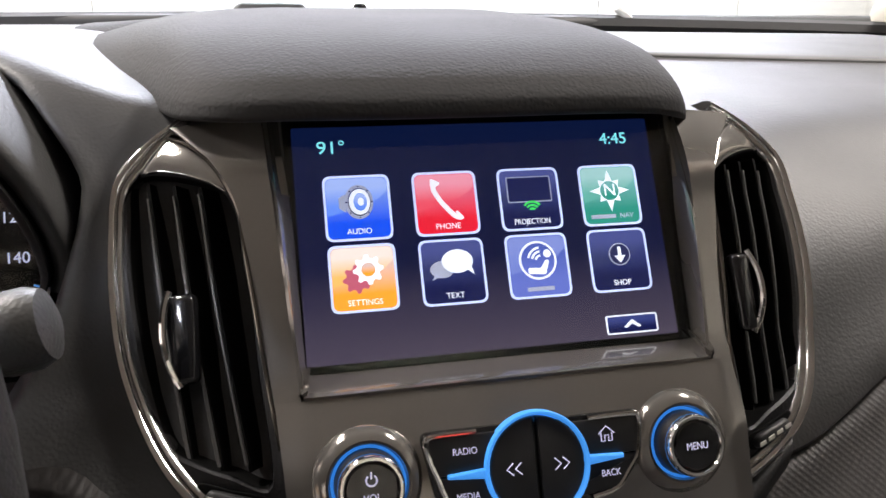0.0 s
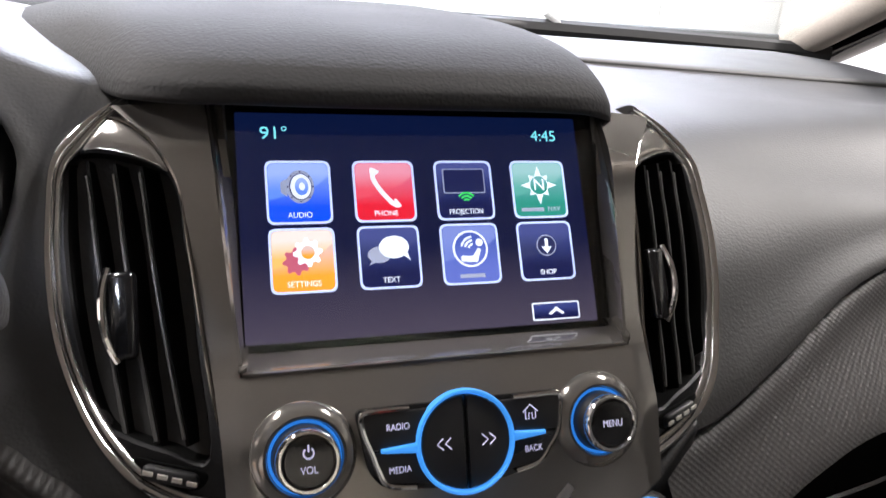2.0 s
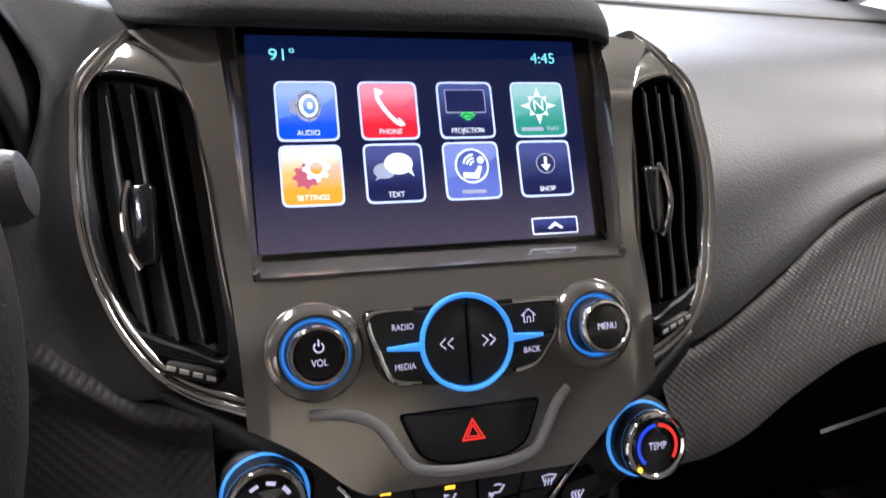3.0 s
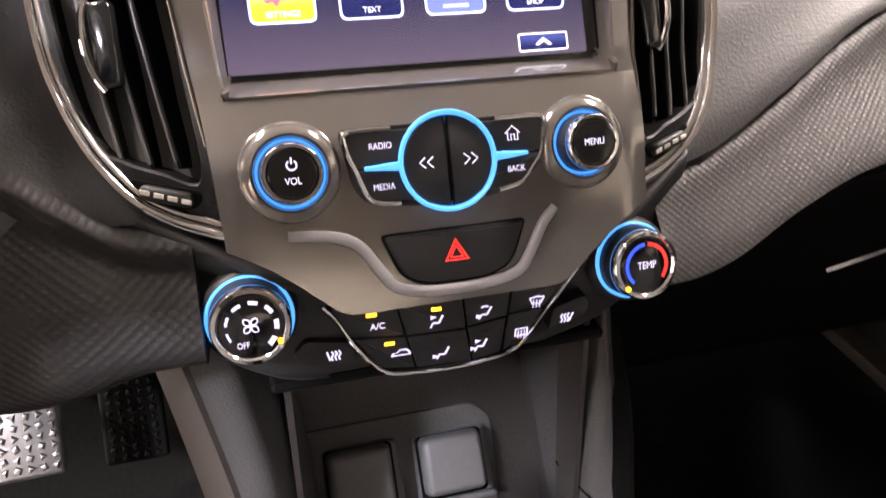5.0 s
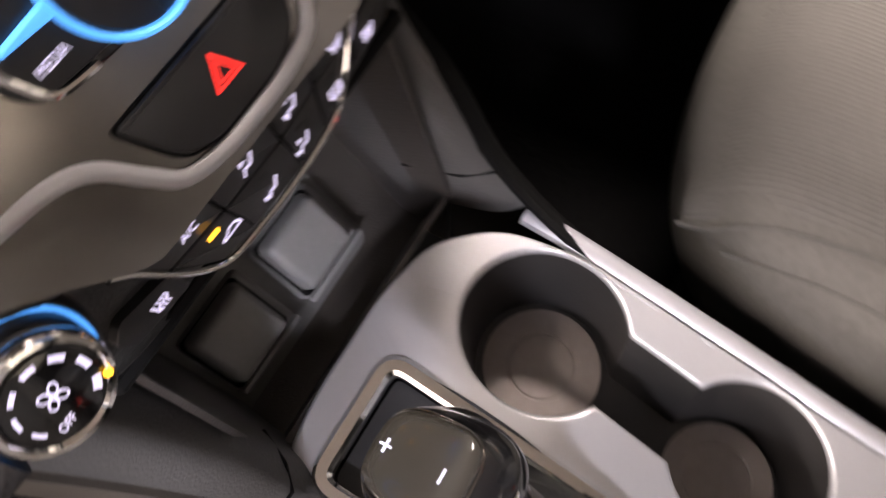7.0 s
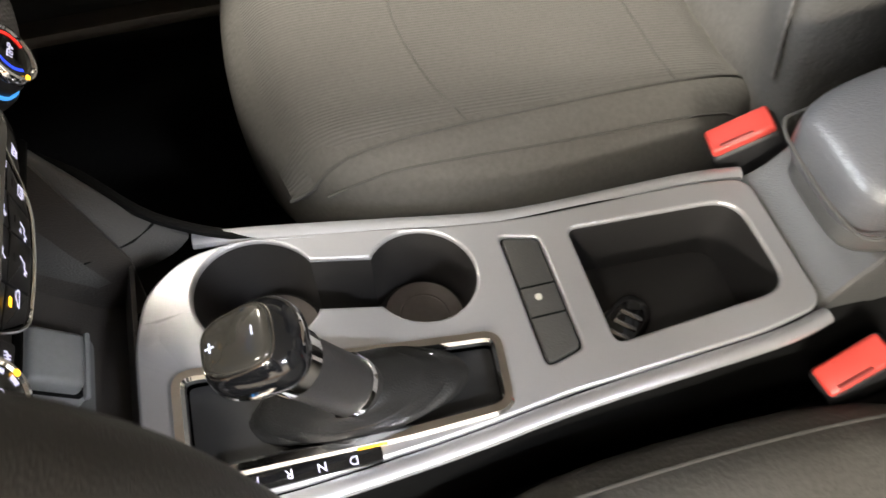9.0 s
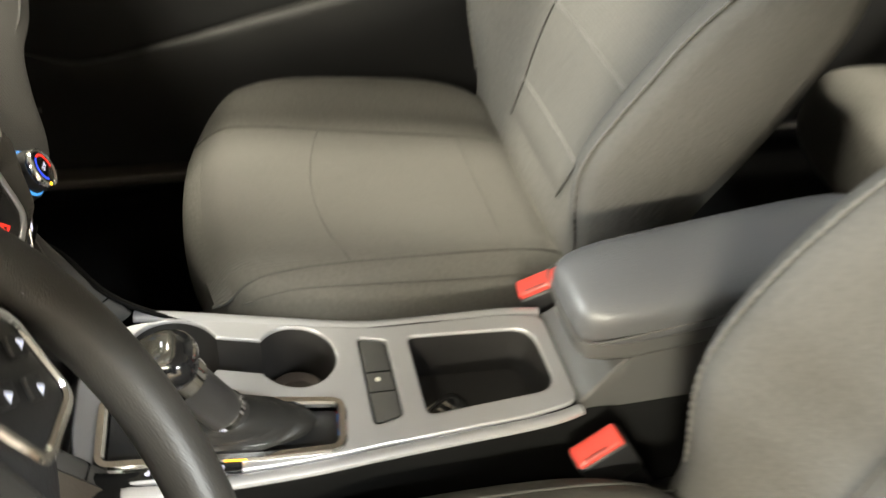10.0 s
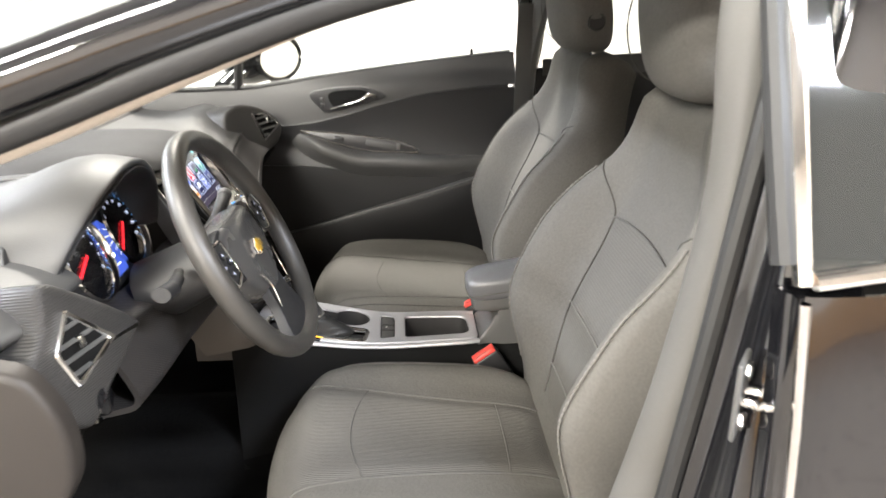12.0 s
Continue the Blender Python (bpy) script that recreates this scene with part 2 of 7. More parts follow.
def smooth_outline(pts, n=6, closed=True):
    """Catmull-Rom through a few points."""
    out, k = [], len(pts)
    span = range(k) if closed else range(k - 1)
    for i in span:
        p = [Vector(pts[(i + j) % k] if closed else pts[min(max(i + j, 0), k - 1)]) for j in (-1, 0, 1, 2)]
        for s in range(n):
            t = s / n
            out.append(0.5 * ((2 * p[1]) + (p[2] - p[0]) * t + (2 * p[0] - 5 * p[1] + 4 * p[2] - p[3]) * t * t + (3 * p[1] - p[0] - 3 * p[2] + p[3]) * t ** 3))
    if not closed:
        out.append(Vector(pts[-1]))
    return out


def round_poly(pts, r, n=5):
    """A polygon with its corners rounded; r one radius or one for each corner."""
    out, k = [], len(pts)
    for i in range(k):
        a, b, c = Vector(pts[i - 1]), Vector(pts[i]), Vector(pts[(i + 1) % k])
        q = r[i] if isinstance(r, (list, tuple)) else r
        q = min(q, 0.48 * (a - b).length, 0.48 * (c - b).length)
        p0, p1 = b + (a - b).normalized() * q, b + (c - b).normalized() * q
        for s in range(n + 1):
            t = s / n
            out.append((1 - t) ** 2 * p0 + 2 * t * (1 - t) * b + t * t * p1)
    return out


def plate(name, outline, z0, z1, mat, bevel=0.0, seg=2, at=None, holes=(), sharp=35):
    """A flat plate from an outline in x, y between the heights z0 and z1, with an edge bevel and holes through it."""
    bm = bmesh.new()
    rings = []
    edges = []
    for ring in (outline, *holes):
        vs = [bm.verts.new((p[0], p[1], z1)) for p in ring]
        rings.append(vs)
        edges += [bm.edges.new((vs[i - 1], vs[i])) for i in range(len(vs))]
    if holes:
        bmesh.ops.triangle_fill(bm, use_beauty=True, use_dissolve=True, edges=edges)
    else:
        bm.faces.new(rings[0])
    top = bm.faces[:]
    ret = bmesh.ops.extrude_face_region(bm, geom=top)
    low = [g for g in ret["geom"] if isinstance(g, bmesh.types.BMVert)]
    for v in low:
        v.co.z = z0
    bmesh.ops.recalc_face_normals(bm, faces=bm.faces)
    if bevel:
        rim = [e for e in bm.edges if e.is_manifold and all(abs(v.co.z - z1) < 1e-7 for v in e.verts) and e.calc_face_angle(0) > 0.5]
        bmesh.ops.bevel(bm, geom=rim, offset=bevel, segments=seg, profile=0.5, affect="EDGES")
    if at is not None:
        bm.transform(at)
    return from_bm(name, bm, mat, sharp=sharp)


def ring_plate(name, outer, inner, z0, z1, mat, bevel=0.0, at=None):
    """A frame between two outlines with the same number of points."""
    n = len(outer)
    verts, faces = [], []
    rows = [(outer, z0), (outer, z1 - bevel), ([o + (i - o) * min(1, bevel / max((i - o).length, 1e-6)) for o, i in zip(outer, inner)], z1),
            ([i + (o - i) * min(1, bevel / max((i - o).length, 1e-6)) for o, i in zip(outer, inner)], z1), (inner, z1 - bevel), (inner, z0)]
    for ring, z in rows:
        verts += [(p[0], p[1], z) for p in ring]
    k = len(rows)
    for r in range(k):
        for i in range(n):
            j = (i + 1) % n
            faces.append((r * n + i, r * n + j, ((r + 1) % k) * n + j, ((r + 1) % k) * n + i))
    if at is not None:
        verts = [at @ Vector(v) for v in verts]
    return mesh(name, verts, faces, mat)


def offset(outline, d):
    """The outline moved inwards (d > 0) along its normals."""
    out, n = [], len(outline)
    area = sum(outline[i - 1][0] * outline[i][1] - outline[i][0] * outline[i - 1][1] for i in range(n))
    s = 1 if area > 0 else -1
    for i in range(n):
        t = Vector(outline[(i + 1) % n]) - Vector(outline[i - 1])
        t = Vector((t[0], t[1])).normalized()
        out.append(Vector((outline[i][0] - s * t.y * d, outline[i][1] + s * t.x * d)))
    return out


def lathe(name, profile, mat, n=48, at=None, sharp=35):
    """A turned shape round z from (radius, z) pairs."""
    verts, faces = [], []
    for r, z in profile:
        verts += [(r * math.cos(2 * math.pi * i / n), r * math.sin(2 * math.pi * i / n), z) for i in range(n)]
    for k in range(len(profile) - 1):
        for i in range(n):
            j = (i + 1) % n
            faces.append((k * n + i, k * n + j, (k + 1) * n + j, (k + 1) * n + i))
    faces += [tuple(range(n)), tuple(range((len(profile) - 1) * n, len(profile) * n))]
    if at is not None:
        verts = [at @ Vector(v) for v in verts]
    return mesh(name, verts, faces, mat, sharp=sharp)


def sweep(name, path, radius, mat, n=10, flat=1.0, up=(0, 0, 1), closed=False, radii=None):
    """A tube along a path; flat squeezes it across, radii scales it along."""
    pts = [Vector(p) for p in path]
    verts, faces, k = [], [], len(pts)
    for i, p in enumerate(pts):
        a = pts[i - 1] if closed or i else p
        b = pts[(i + 1) % k] if closed or i < k - 1 else p
        t = (b - a).normalized()
        side = t.cross(Vector(up))
        side = side.normalized() if side.length > 1e-5 else Vector((1, 0, 0))
        top = side.cross(t)
        s = radii[i] if radii else 1
        verts += [p + side * (radius * s * math.cos(2 * math.pi * q / n)) + top * (radius * s * flat * math.sin(2 * math.pi * q / n)) for q in range(n)]
    for i in range(k if closed else k - 1):
        for q in range(n):
            j, w = (i + 1) % k, (q + 1) % n
            faces.append((i * n + q, i * n + w, j * n + w, j * n + q))
    if not closed:
        faces += [tuple(range(n)), tuple(range((k - 1) * n, k * n))]
    return mesh(name, verts, faces, mat)


def sheet(name, rows, mat, thick=0.0, sharp=40, loop=False):
    """A surface through rows of points, given some thickness against its normals."""
    verts, faces = [], []
    n = len(rows[0])
    for row in rows:
        verts += [tuple(p) for p in row]
    for r in range(len(rows) - 1):
        for i in range(n if loop else n - 1):
            j = (i + 1) % n
            faces.append((r * n + i, r * n + j, (r + 1) * n + j, (r + 1) * n + i))
    me = bpy.data.meshes.new(name)
    me.from_pydata(verts, [], faces)
    bm = bmesh.new()
    bm.from_mesh(me)
    bmesh.ops.recalc_face_normals(bm, faces=bm.faces)
    if thick:
        bmesh.ops.solidify(bm, geom=bm.faces[:], thickness=thick)
    return finish(me, bm, mat, True, sharp)


def spline_sheet(name, rows, mat, thick=0.0, n=5, m=5, sharp=50):
    """A smooth surface through a coarse net of points."""
    fine = [smooth_outline(r, n, False) for r in rows]
    cols = [smooth_outline([r[i] for r in fine], m, False) for i in range(len(fine[0]))]
    return sheet(name, [[c[j] for c in cols] for j in range(len(cols[0]))], mat, thick, sharp)


def blob(name, half, mat, power=4.0, n=14, shape=None, at=None):
    """A rounded solid: a cube's grid pulled on to a superellipsoid, then shaped by a function of the point."""
    bm = bmesh.new()
    bmesh.ops.create_cube(bm, size=2)
    bmesh.ops.subdivide_edges(bm, edges=bm.edges[:], cuts=n, use_grid_fill=True)
    for v in bm.verts:
        c = v.co
        r = (abs(c.x) ** power + abs(c.y) ** power + abs(c.z) ** power) ** (1 / power)
        c = c / r
        p = Vector((c.x * half[0], c.y * half[1], c.z * half[2]))
        v.co = shape(p, c) if shape else p
    if at is not None:
        bm.transform(at)
    return from_bm(name, bm, mat, sharp=80)


def lettering(body, height, mat, parent, at, name="legend", width=1.0, align="CENTER"):
    """Raised lettering in the built-in font, turned into a mesh part."""
    cu = bpy.data.curves.new(name, "FONT")
    cu.body, cu.size, cu.align_x, cu.align_y, cu.extrude = body, height * 1.38, align, "CENTER", 0.00012
    tmp = bpy.data.objects.new("tmp", cu)
    me = bpy.data.meshes.new_from_object(tmp)
    bpy.data.objects.remove(tmp)
    me.name = name
    me.materials.clear()
    me.materials.append(mat)
    return part(name, me, parent, at=at @ Matrix.Diagonal((width, 1, 1, 1)))


def spot(x, y, z=0.0, turn=0.0):
    return Matrix.Translation((x, y, z)) @ Matrix.Rotation(radians(turn), 4, "Z")


def smoothstep(a, b, x):
    t = min(max((x - a) / (b - a), 0), 1)
    return t * t * (3 - 2 * t)


# the centre stack's own frame: x across, y up its face, z out towards the seats
LEAN_BACK = radians(26)
STACK = Matrix(((1, 0, 0, 0), (0, math.sin(LEAN_BACK), -math.cos(LEAN_BACK), 0), (0, math.cos(LEAN_BACK), math.sin(LEAN_BACK), 0.84), (0, 0, 0, 1)))

CLIM = Matrix(((1, 0, 0, 0), (0, 0, -1, 0), (0, 1, 0, 0.82), (0, 0, 0, 1)))


# ---- centre stack ----
def face(v):
    """How far the stack's face lies behind its plane at the height v."""
    return -0.0118 * smoothstep(0.04, 0.085, v) - 0.10 * max(v - 0.07, 0) - 7.0 * max(v - 0.15, 0) ** 2


def on_face(x, v, w=0.0):
    return Vector((x, v, face(v) - max(abs(x) - 0.088, 0) * 0.27 + w))


def warp(me, f):
    for v in me.vertices:
        v.co = f(v.co)
    bm = bmesh.new()
    bm.from_mesh(me)
    bmesh.ops.recalc_face_normals(bm, faces=bm.faces)
    bm.to_mesh(me)
    bm.free()
    return me


def join_meshes(name, meshes, mat):
    bm = bmesh.new()
    for me in meshes:
        bm.from_mesh(me)
    return from_bm(name, bm, mat)


stack = thing("center_stack", "taupe metallic centre stack with chrome-edged vents and lit buttons", "dashboard console", at=STACK)


def trim_bottom(x):
    x = abs(x)
    return -0.0215 + 0.0215 * smoothstep(0.045, 0.08, x) * 1.0 + 0.0125 * smoothstep(0.07, 0.10, x)


TRIM_EDGE = ((0.0, 0.0945), (0.045, 0.0965), (0.071, 0.0985), (0.10, 0.1022), (0.131, 0.1058), (0.149, 0.1082), (0.159, 0.111), (0.168, 0.1155), (0.176, 0.1210), (0.1835, 0.1287), (0.194, 0.1385))


def trim_side(v):
    """Half width of the taupe trim beside the vents at the height v."""
    for (a, p), (b, q) in zip(TRIM_EDGE, TRIM_EDGE[1:]):
        if v <= b:
            return p + (q - p) * max(v - a, 0) / (b - a)
    return TRIM_EDGE[-1][1]


LEDGE = 0.0722


def well_side(v):
    """Half width of the opening that the screen sits in; it opens upwards."""
    return 0.0885 + 0.075 * (v - LEDGE)



rows = []
for j in range(15):
    t = j / 14
    row = []
    for i in range(41):
        s = i / 20 - 1
        x = s * trim_side(0.012 + 0.06 * t)
        v0 = trim_bottom(x)
        row.append(on_face(x, v0 + (LEDGE - v0) * t))
    rows.append(row)
pieces = [sheet("trim", rows, TRIM, 0.004)]
for s in (-1, 1):
    rows = []
    for j in range(15):
        v = LEDGE + (0.192 - LEDGE) * j / 14
        rows.append([on_face(s * (well_side(v) + (trim_side(v) - well_side(v)) * i / 6), v) for i in range(7)])
    pieces.append(sheet("trim", rows, TRIM, 0.004))
part("trim_panel", join_meshes("trim_panel", pieces, TRIM), stack, "glossy taupe metallic trim panel")

# the sloping surround that drops to the screen
GLASS_V0, GLASS_X = 0.0795, 0.0870


def glass_w(v):
    return -0.0262 - 0.098 * (v - 0.08)


rim_out = [(-well_side(0.2), 0.2), (-well_side(0.14), 0.14), (-well_side(0.079), 0.079), (-0.0875, 0.0738), (-0.0835, LEDGE), (-0.04, LEDGE), (0, LEDGE), (0.04, LEDGE), (0.0835, LEDGE), (0.0875, 0.0738), (well_side(0.079), 0.079), (well_side(0.14), 0.14), (well_side(0.2), 0.2)]
rim_in = [(-GLASS_X - 0.002, 0.2), (-GLASS_X - 0.001, 0.14), (-GLASS_X, 0.086), (-0.0860, 0.0820), (-0.0825, GLASS_V0), (-0.04, GLASS_V0), (0, GLASS_V0), (0.04, GLASS_V0), (0.0855, GLASS_V0), (0.0890, 0.0820), (0.0900, 0.086), (0.0910, 0.14), (0.0920, 0.2)]
rows = []
for k, (f, d) in enumerate(((0, 0.0), (0.14, -0.0010), (0.5, -0.0055), (1.0, None))):
    row = []
    for (ox, ov), (ix, iv) in zip(rim_out, rim_in):
        x, v = ox + (ix - ox) * f, ov + (iv - ov) * f
        row.append(on_face(x, v, d) if d is not None else Vector((x, v, glass_w(v) + 0.001)))
    rows.append(smooth_outline(row, 4, False))
part("screen_surround", sheet("screen_surround", rows, TRIM, 0.0015), stack, "bevelled taupe frame round the screen")

# ---- touch screen ----
TILT_IN = math.atan(0.098)
SCREEN = Matrix.Translation((0, 0.0795, glass_w(0.0795))) @ Matrix.Rotation(-TILT_IN, 4, "X")
screen = part("touchscreen", plate("touchscreen", round_poly([(-0.0900, 0), (0.0925, 0), (0.0925, 0.116), (-0.0900, 0.116)], 0.004), -0.006, 0.0, GLOSS_BLACK, 0.0006), stack, "black glass touch screen with its menu lit", at=SCREEN)


def display_material():
    """Deep blue backlight that fades to grey-violet towards the screen's foot."""
    m = bpy.data.materials.new("lit display")
    m.use_nodes = True
    nt = m.node_tree
    b = nt.nodes["Principled BSDF"]
    b.inputs["Base Color"].default_value = (0.004, 0.004, 0.008, 1)
    b.inputs["Roughness"].default_value = 0.12
    tex, split, ramp = nt.nodes.new("ShaderNodeTexCoord"), nt.nodes.new("ShaderNodeSeparateXYZ"), nt.nodes.new("ShaderNodeValToRGB")
    nt.links.new(tex.outputs["Generated"], split.inputs[0])
    nt.links.new(split.outputs["Y"], ramp.inputs["Fac"])
    nt.links.new(ramp.outputs["Color"], b.inputs["Emission Color"])
    b.inputs["Emission Strength"].default_value = 0.75
    e = ramp.color_ramp.elements
    e[0].color, e[1].color = (0.10, 0.078, 0.115, 1), (0.004, 0.010, 0.048, 1)
    mid = ramp.color_ramp.elements.new(0.4)
    mid.color = (0.006, 0.009, 0.050, 1)
    return m


part("display", plate("display", round_poly([(-0.0850, 0.0045), (0.0822, 0.0045), (0.0822, 0.1075), (-0.0850, 0.1075)], 0.001), 0.0002, 0.0005, display_material()), screen)


def glow_paint(name, colour, power=0.75):
    return material(name, colour, glow=power)


ICON_WHITE = glow_paint("icon white", (0.86, 0.88, 0.95), 0.95)
ICON_CYAN = glow_paint("clock cyan", (0.25, 0.85, 0.90), 0.9)
ICON_GREEN = glow_paint("icon green", (0.05, 0.75, 0.12), 0.8)
ICON_GREY = glow_paint("icon pale grey", (0.55, 0.58, 0.75), 0.5)
ICON_DARK = glow_paint("icon navy", (0.010, 0.014, 0.075), 0.9)
ICON_RIM = glow_paint("icon rim", (0.55, 0.62, 0.88), 1.1)


def icon_fill(name, low, high):
    m = bpy.data.materials.new(name)
    m.use_nodes = True
    nt = m.node_tree
    b = nt.nodes["Principled BSDF"]
    b.inputs["Base Color"].default_value, b.inputs["Roughness"].default_value = (0.01, 0.01, 0.012, 1), 0.15
    tex, split, ramp = nt.nodes.new("ShaderNodeTexCoord"), nt.nodes.new("ShaderNodeSeparateXYZ"), nt.nodes.new("ShaderNodeValToRGB")
    nt.links.new(tex.outputs["Generated"], split.inputs[0])
    nt.links.new(split.outputs["Y"], ramp.inputs["Fac"])
    nt.links.new(ramp.outputs["Color"], b.inputs["Emission Color"])
    b.inputs["Emission Strength"].default_value = 1.45
    ramp.color_ramp.elements[0].color, ramp.color_ramp.elements[1].color = (*low, 1), (*high, 1)
    ramp.color_ramp.elements[0].position, ramp.color_ramp.elements[1].position = 0.25, 0.75
    return m


FILLS = {"blue": icon_fill("blue tile", (0.005, 0.06, 0.62), (0.12, 0.2, 0.55)), "red": icon_fill("red tile", (0.62, 0.01, 0.025), (0.55, 0.10, 0.16)),
         "navy": icon_fill("navy tile", (0.006, 0.008, 0.05), (0.03, 0.04, 0.15)), "green": icon_fill("green tile", (0.02, 0.22, 0.16), (0.12, 0.32, 0.30)),
         "orange": icon_fill("orange tile", (0.85, 0.30, 0.02), (0.62, 0.42, 0.36)), "indigo": icon_fill("indigo tile", (0.10, 0.13, 0.42), (0.06, 0.09, 0.33))}


SHEENS = {"blue": icon_fill("blue sheen", (0.10, 0.20, 0.62), (0.26, 0.34, 0.62)), "red": icon_fill("red sheen", (0.62, 0.06, 0.09), (0.62, 0.22, 0.28)),
          "navy": icon_fill("navy sheen", (0.022, 0.028, 0.09), (0.05, 0.06, 0.19)), "green": icon_fill("green sheen", (0.09, 0.32, 0.26), (0.26, 0.44, 0.42)),
          "orange": icon_fill("orange sheen", (0.80, 0.40, 0.10), (0.72, 0.60, 0.52)), "indigo": icon_fill("indigo sheen", (0.14, 0.18, 0.46), (0.17, 0.21, 0.48))}


def disc(r, x=0, y=0, n=32, ry=None, turn=0.0):
    c, s = math.cos(turn), math.sin(turn)
    ry = ry or r
    return [Vector((x + r * math.cos(a) * c - ry * math.sin(a) * s, y + r * math.cos(a) * s + ry * math.sin(a) * c)) for a in (2 * math.pi * i / n for i in range(n))]


def flat(name, outline, mat, parent, at, h=0.0003, holes=()):
    return part(name, plate(name, outline, 0, h, mat, holes=holes), parent, at=at)


def arc_band(r0, r1, a0, a1, x=0, y=0, n=14):
    a = [radians(a0 + (a1 - a0) * i / n) for i in range(n + 1)]
    return [Vector((x + r1 * math.cos(q), y + r1 * math.sin(q))) for q in a] + [Vector((x + r0 * math.cos(q), y + r0 * math.sin(q))) for q in reversed(a)]


def bar(x0, y0, x1, y1, w):
    d = Vector((x1 - x0, y1 - y0)).normalized()
    q = Vector((-d.y, d.x)) * w / 2
    return [Vector((x0, y0)) - q, Vector((x1, y1)) - q, Vector((x1, y1)) + q, Vector((x0, y0)) + q]


def tile(col, row, fill, word, draw):
    """One menu tile of the screen: rim, coloured field, picture and its word."""
    cx, cy = -0.0588 + 0.0391 * col, 0.0706 - 0.0308 * row
    at = spot(cx, cy, 0.0007)
    key = part("menu_tile", ring_plate("menu_tile", round_poly([(-0.0145, -0.0145), (0.0145, -0.0145), (0.0145, 0.0145), (-0.0145, 0.0145)], 0.0036), round_poly([(-0.0135, -0.0135), (0.0135, -0.0135), (0.0135, 0.0135), (-0.0135, 0.0135)], 0.003), 0, 0.0004, ICON_RIM), screen, at=at)
    flat("tile_field", round_poly([(-0.0135, -0.0135), (0.0135, -0.0135), (0.0135, 0.0135), (-0.0135, 0.0135)], 0.003), FILLS[fill], screen, at, 0.0002)
    sheen = round_poly([(-0.0132, -0.0035), (-0.0132, 0.0132), (0.0132, 0.0132), (0.0132, 0.0070)], [0.0004, 0.003, 0.003, 0.0004])
    flat("tile_sheen", sheen + [Vector((x, 0.0070 - 0.0105 * ((0.0132 - x) / 0.0264) ** 0.6)) for x in (0.009, 0.004, -0.001, -0.006, -0.0105)], SHEENS[fill], screen, at, 0.00024)
    draw(spot(cx, cy, 0.00095))
    if word:
        lettering(word, 0.0026, ICON_WHITE if fill not in ("indigo", "green") else ICON_GREY, screen, spot(cx, cy - 0.0105, 0.001), width=0.95 if len(word) < 9 else 0.82)
    return key


def draw_audio(m):
    flat("speaker_ring", disc(0.0062, 0.0006, 0.0025, ry=0.0076), ICON_GREY, screen, m, 0.0002)
    flat("speaker_gap", disc(0.0050, 0.0008, 0.0025, ry=0.0062), FILLS["navy"], screen, m, 0.0003)
    flat("speaker_cone", disc(0.0046, 0.0009, 0.0025, ry=0.0057), ICON_WHITE, screen, m, 0.0004)
    flat("speaker_throat", disc(0.0030, 0.0012, 0.0025, ry=0.0040), SHEENS["blue"], screen, m, 0.0005)
    flat("speaker_cap", disc(0.0013, 0.0014, 0.0025, ry=0.0018), ICON_WHITE, screen, m, 0.0006)
    for k in range(8):
        a = math.pi * k / 4
        flat("speaker_screw", disc(0.0004, 0.0007 + 0.0056 * math.cos(a), 0.0025 + 0.0069 * math.sin(a), 8), FILLS["navy"], screen, m, 0.0003)
    flat("speaker_magnet", [(-0.008, 0), (-0.0052, -0.002), (-0.0052, 0.0062), (-0.008, 0.0045)], ICON_GREY, screen, m, 0.0002)


def draw_phone(m):
    path = smooth_outline([(-0.004, 0.0105, 0), (-0.0052, 0.007, 0), (-0.003, 0.002, 0), (0.0008, -0.003, 0), (0.0042, -0.0062, 0), (0.0062, -0.0052, 0)], 5, False)
    part("handset", sweep("handset", path, 0.0011, ICON_WHITE, 8, 0.15, radii=[1.9, 2.0, 1.9, 1.5] + [1.0] * 17 + [1.4, 1.8, 2.1, 2.1, 1.9]), screen, at=m)


def draw_projection(m):
    flat("picture_frame", round_poly([(-0.0105, -0.0015), (0.0105, -0.0015), (0.0105, 0.0105), (-0.0105, 0.0105)], 0.0008), ICON_GREY, screen, m, 0.0002)
    flat("picture", round_poly([(-0.0100, -0.001), (0.0100, -0.001), (0.0100, 0.010), (-0.0100, 0.010)], 0.0006), ICON_DARK, screen, m, 0.0003)
    for r in (0.0012, 0.0028, 0.0044):
        flat("signal_arc", arc_band(r, r + 0.0009, 40, 140, 0.0006, -0.0062), ICON_GREEN, screen, m, 0.0004)


def draw_nav(m):
    star = []
    for i in range(16):
        r = (0.0098 if i % 4 == 0 else 0.0072) if i % 2 == 0 else 0.0048
        star.append(Vector((r * math.sin(math.pi * i / 8), 0.002 + r * math.cos(math.pi * i / 8))))
    flat("compass_star", star, ICON_WHITE, screen, m, 0.0002)
    flat("compass_field", disc(0.0046, 0, 0.002), FILLS["green"], screen, m, 0.0003)
    lettering("N", 0.0060, ICON_WHITE, screen, m @ spot(0, 0.002, 0.0005))
    flat("word_bar", bar(-0.0105, -0.0102, 0.0015, -0.0102, 0.0018), ICON_GREY, screen, m, 0.0002)
    lettering("NAV", 0.0024, ICON_GREY, screen, m @ spot(0.0068, -0.0102, 0.0003))


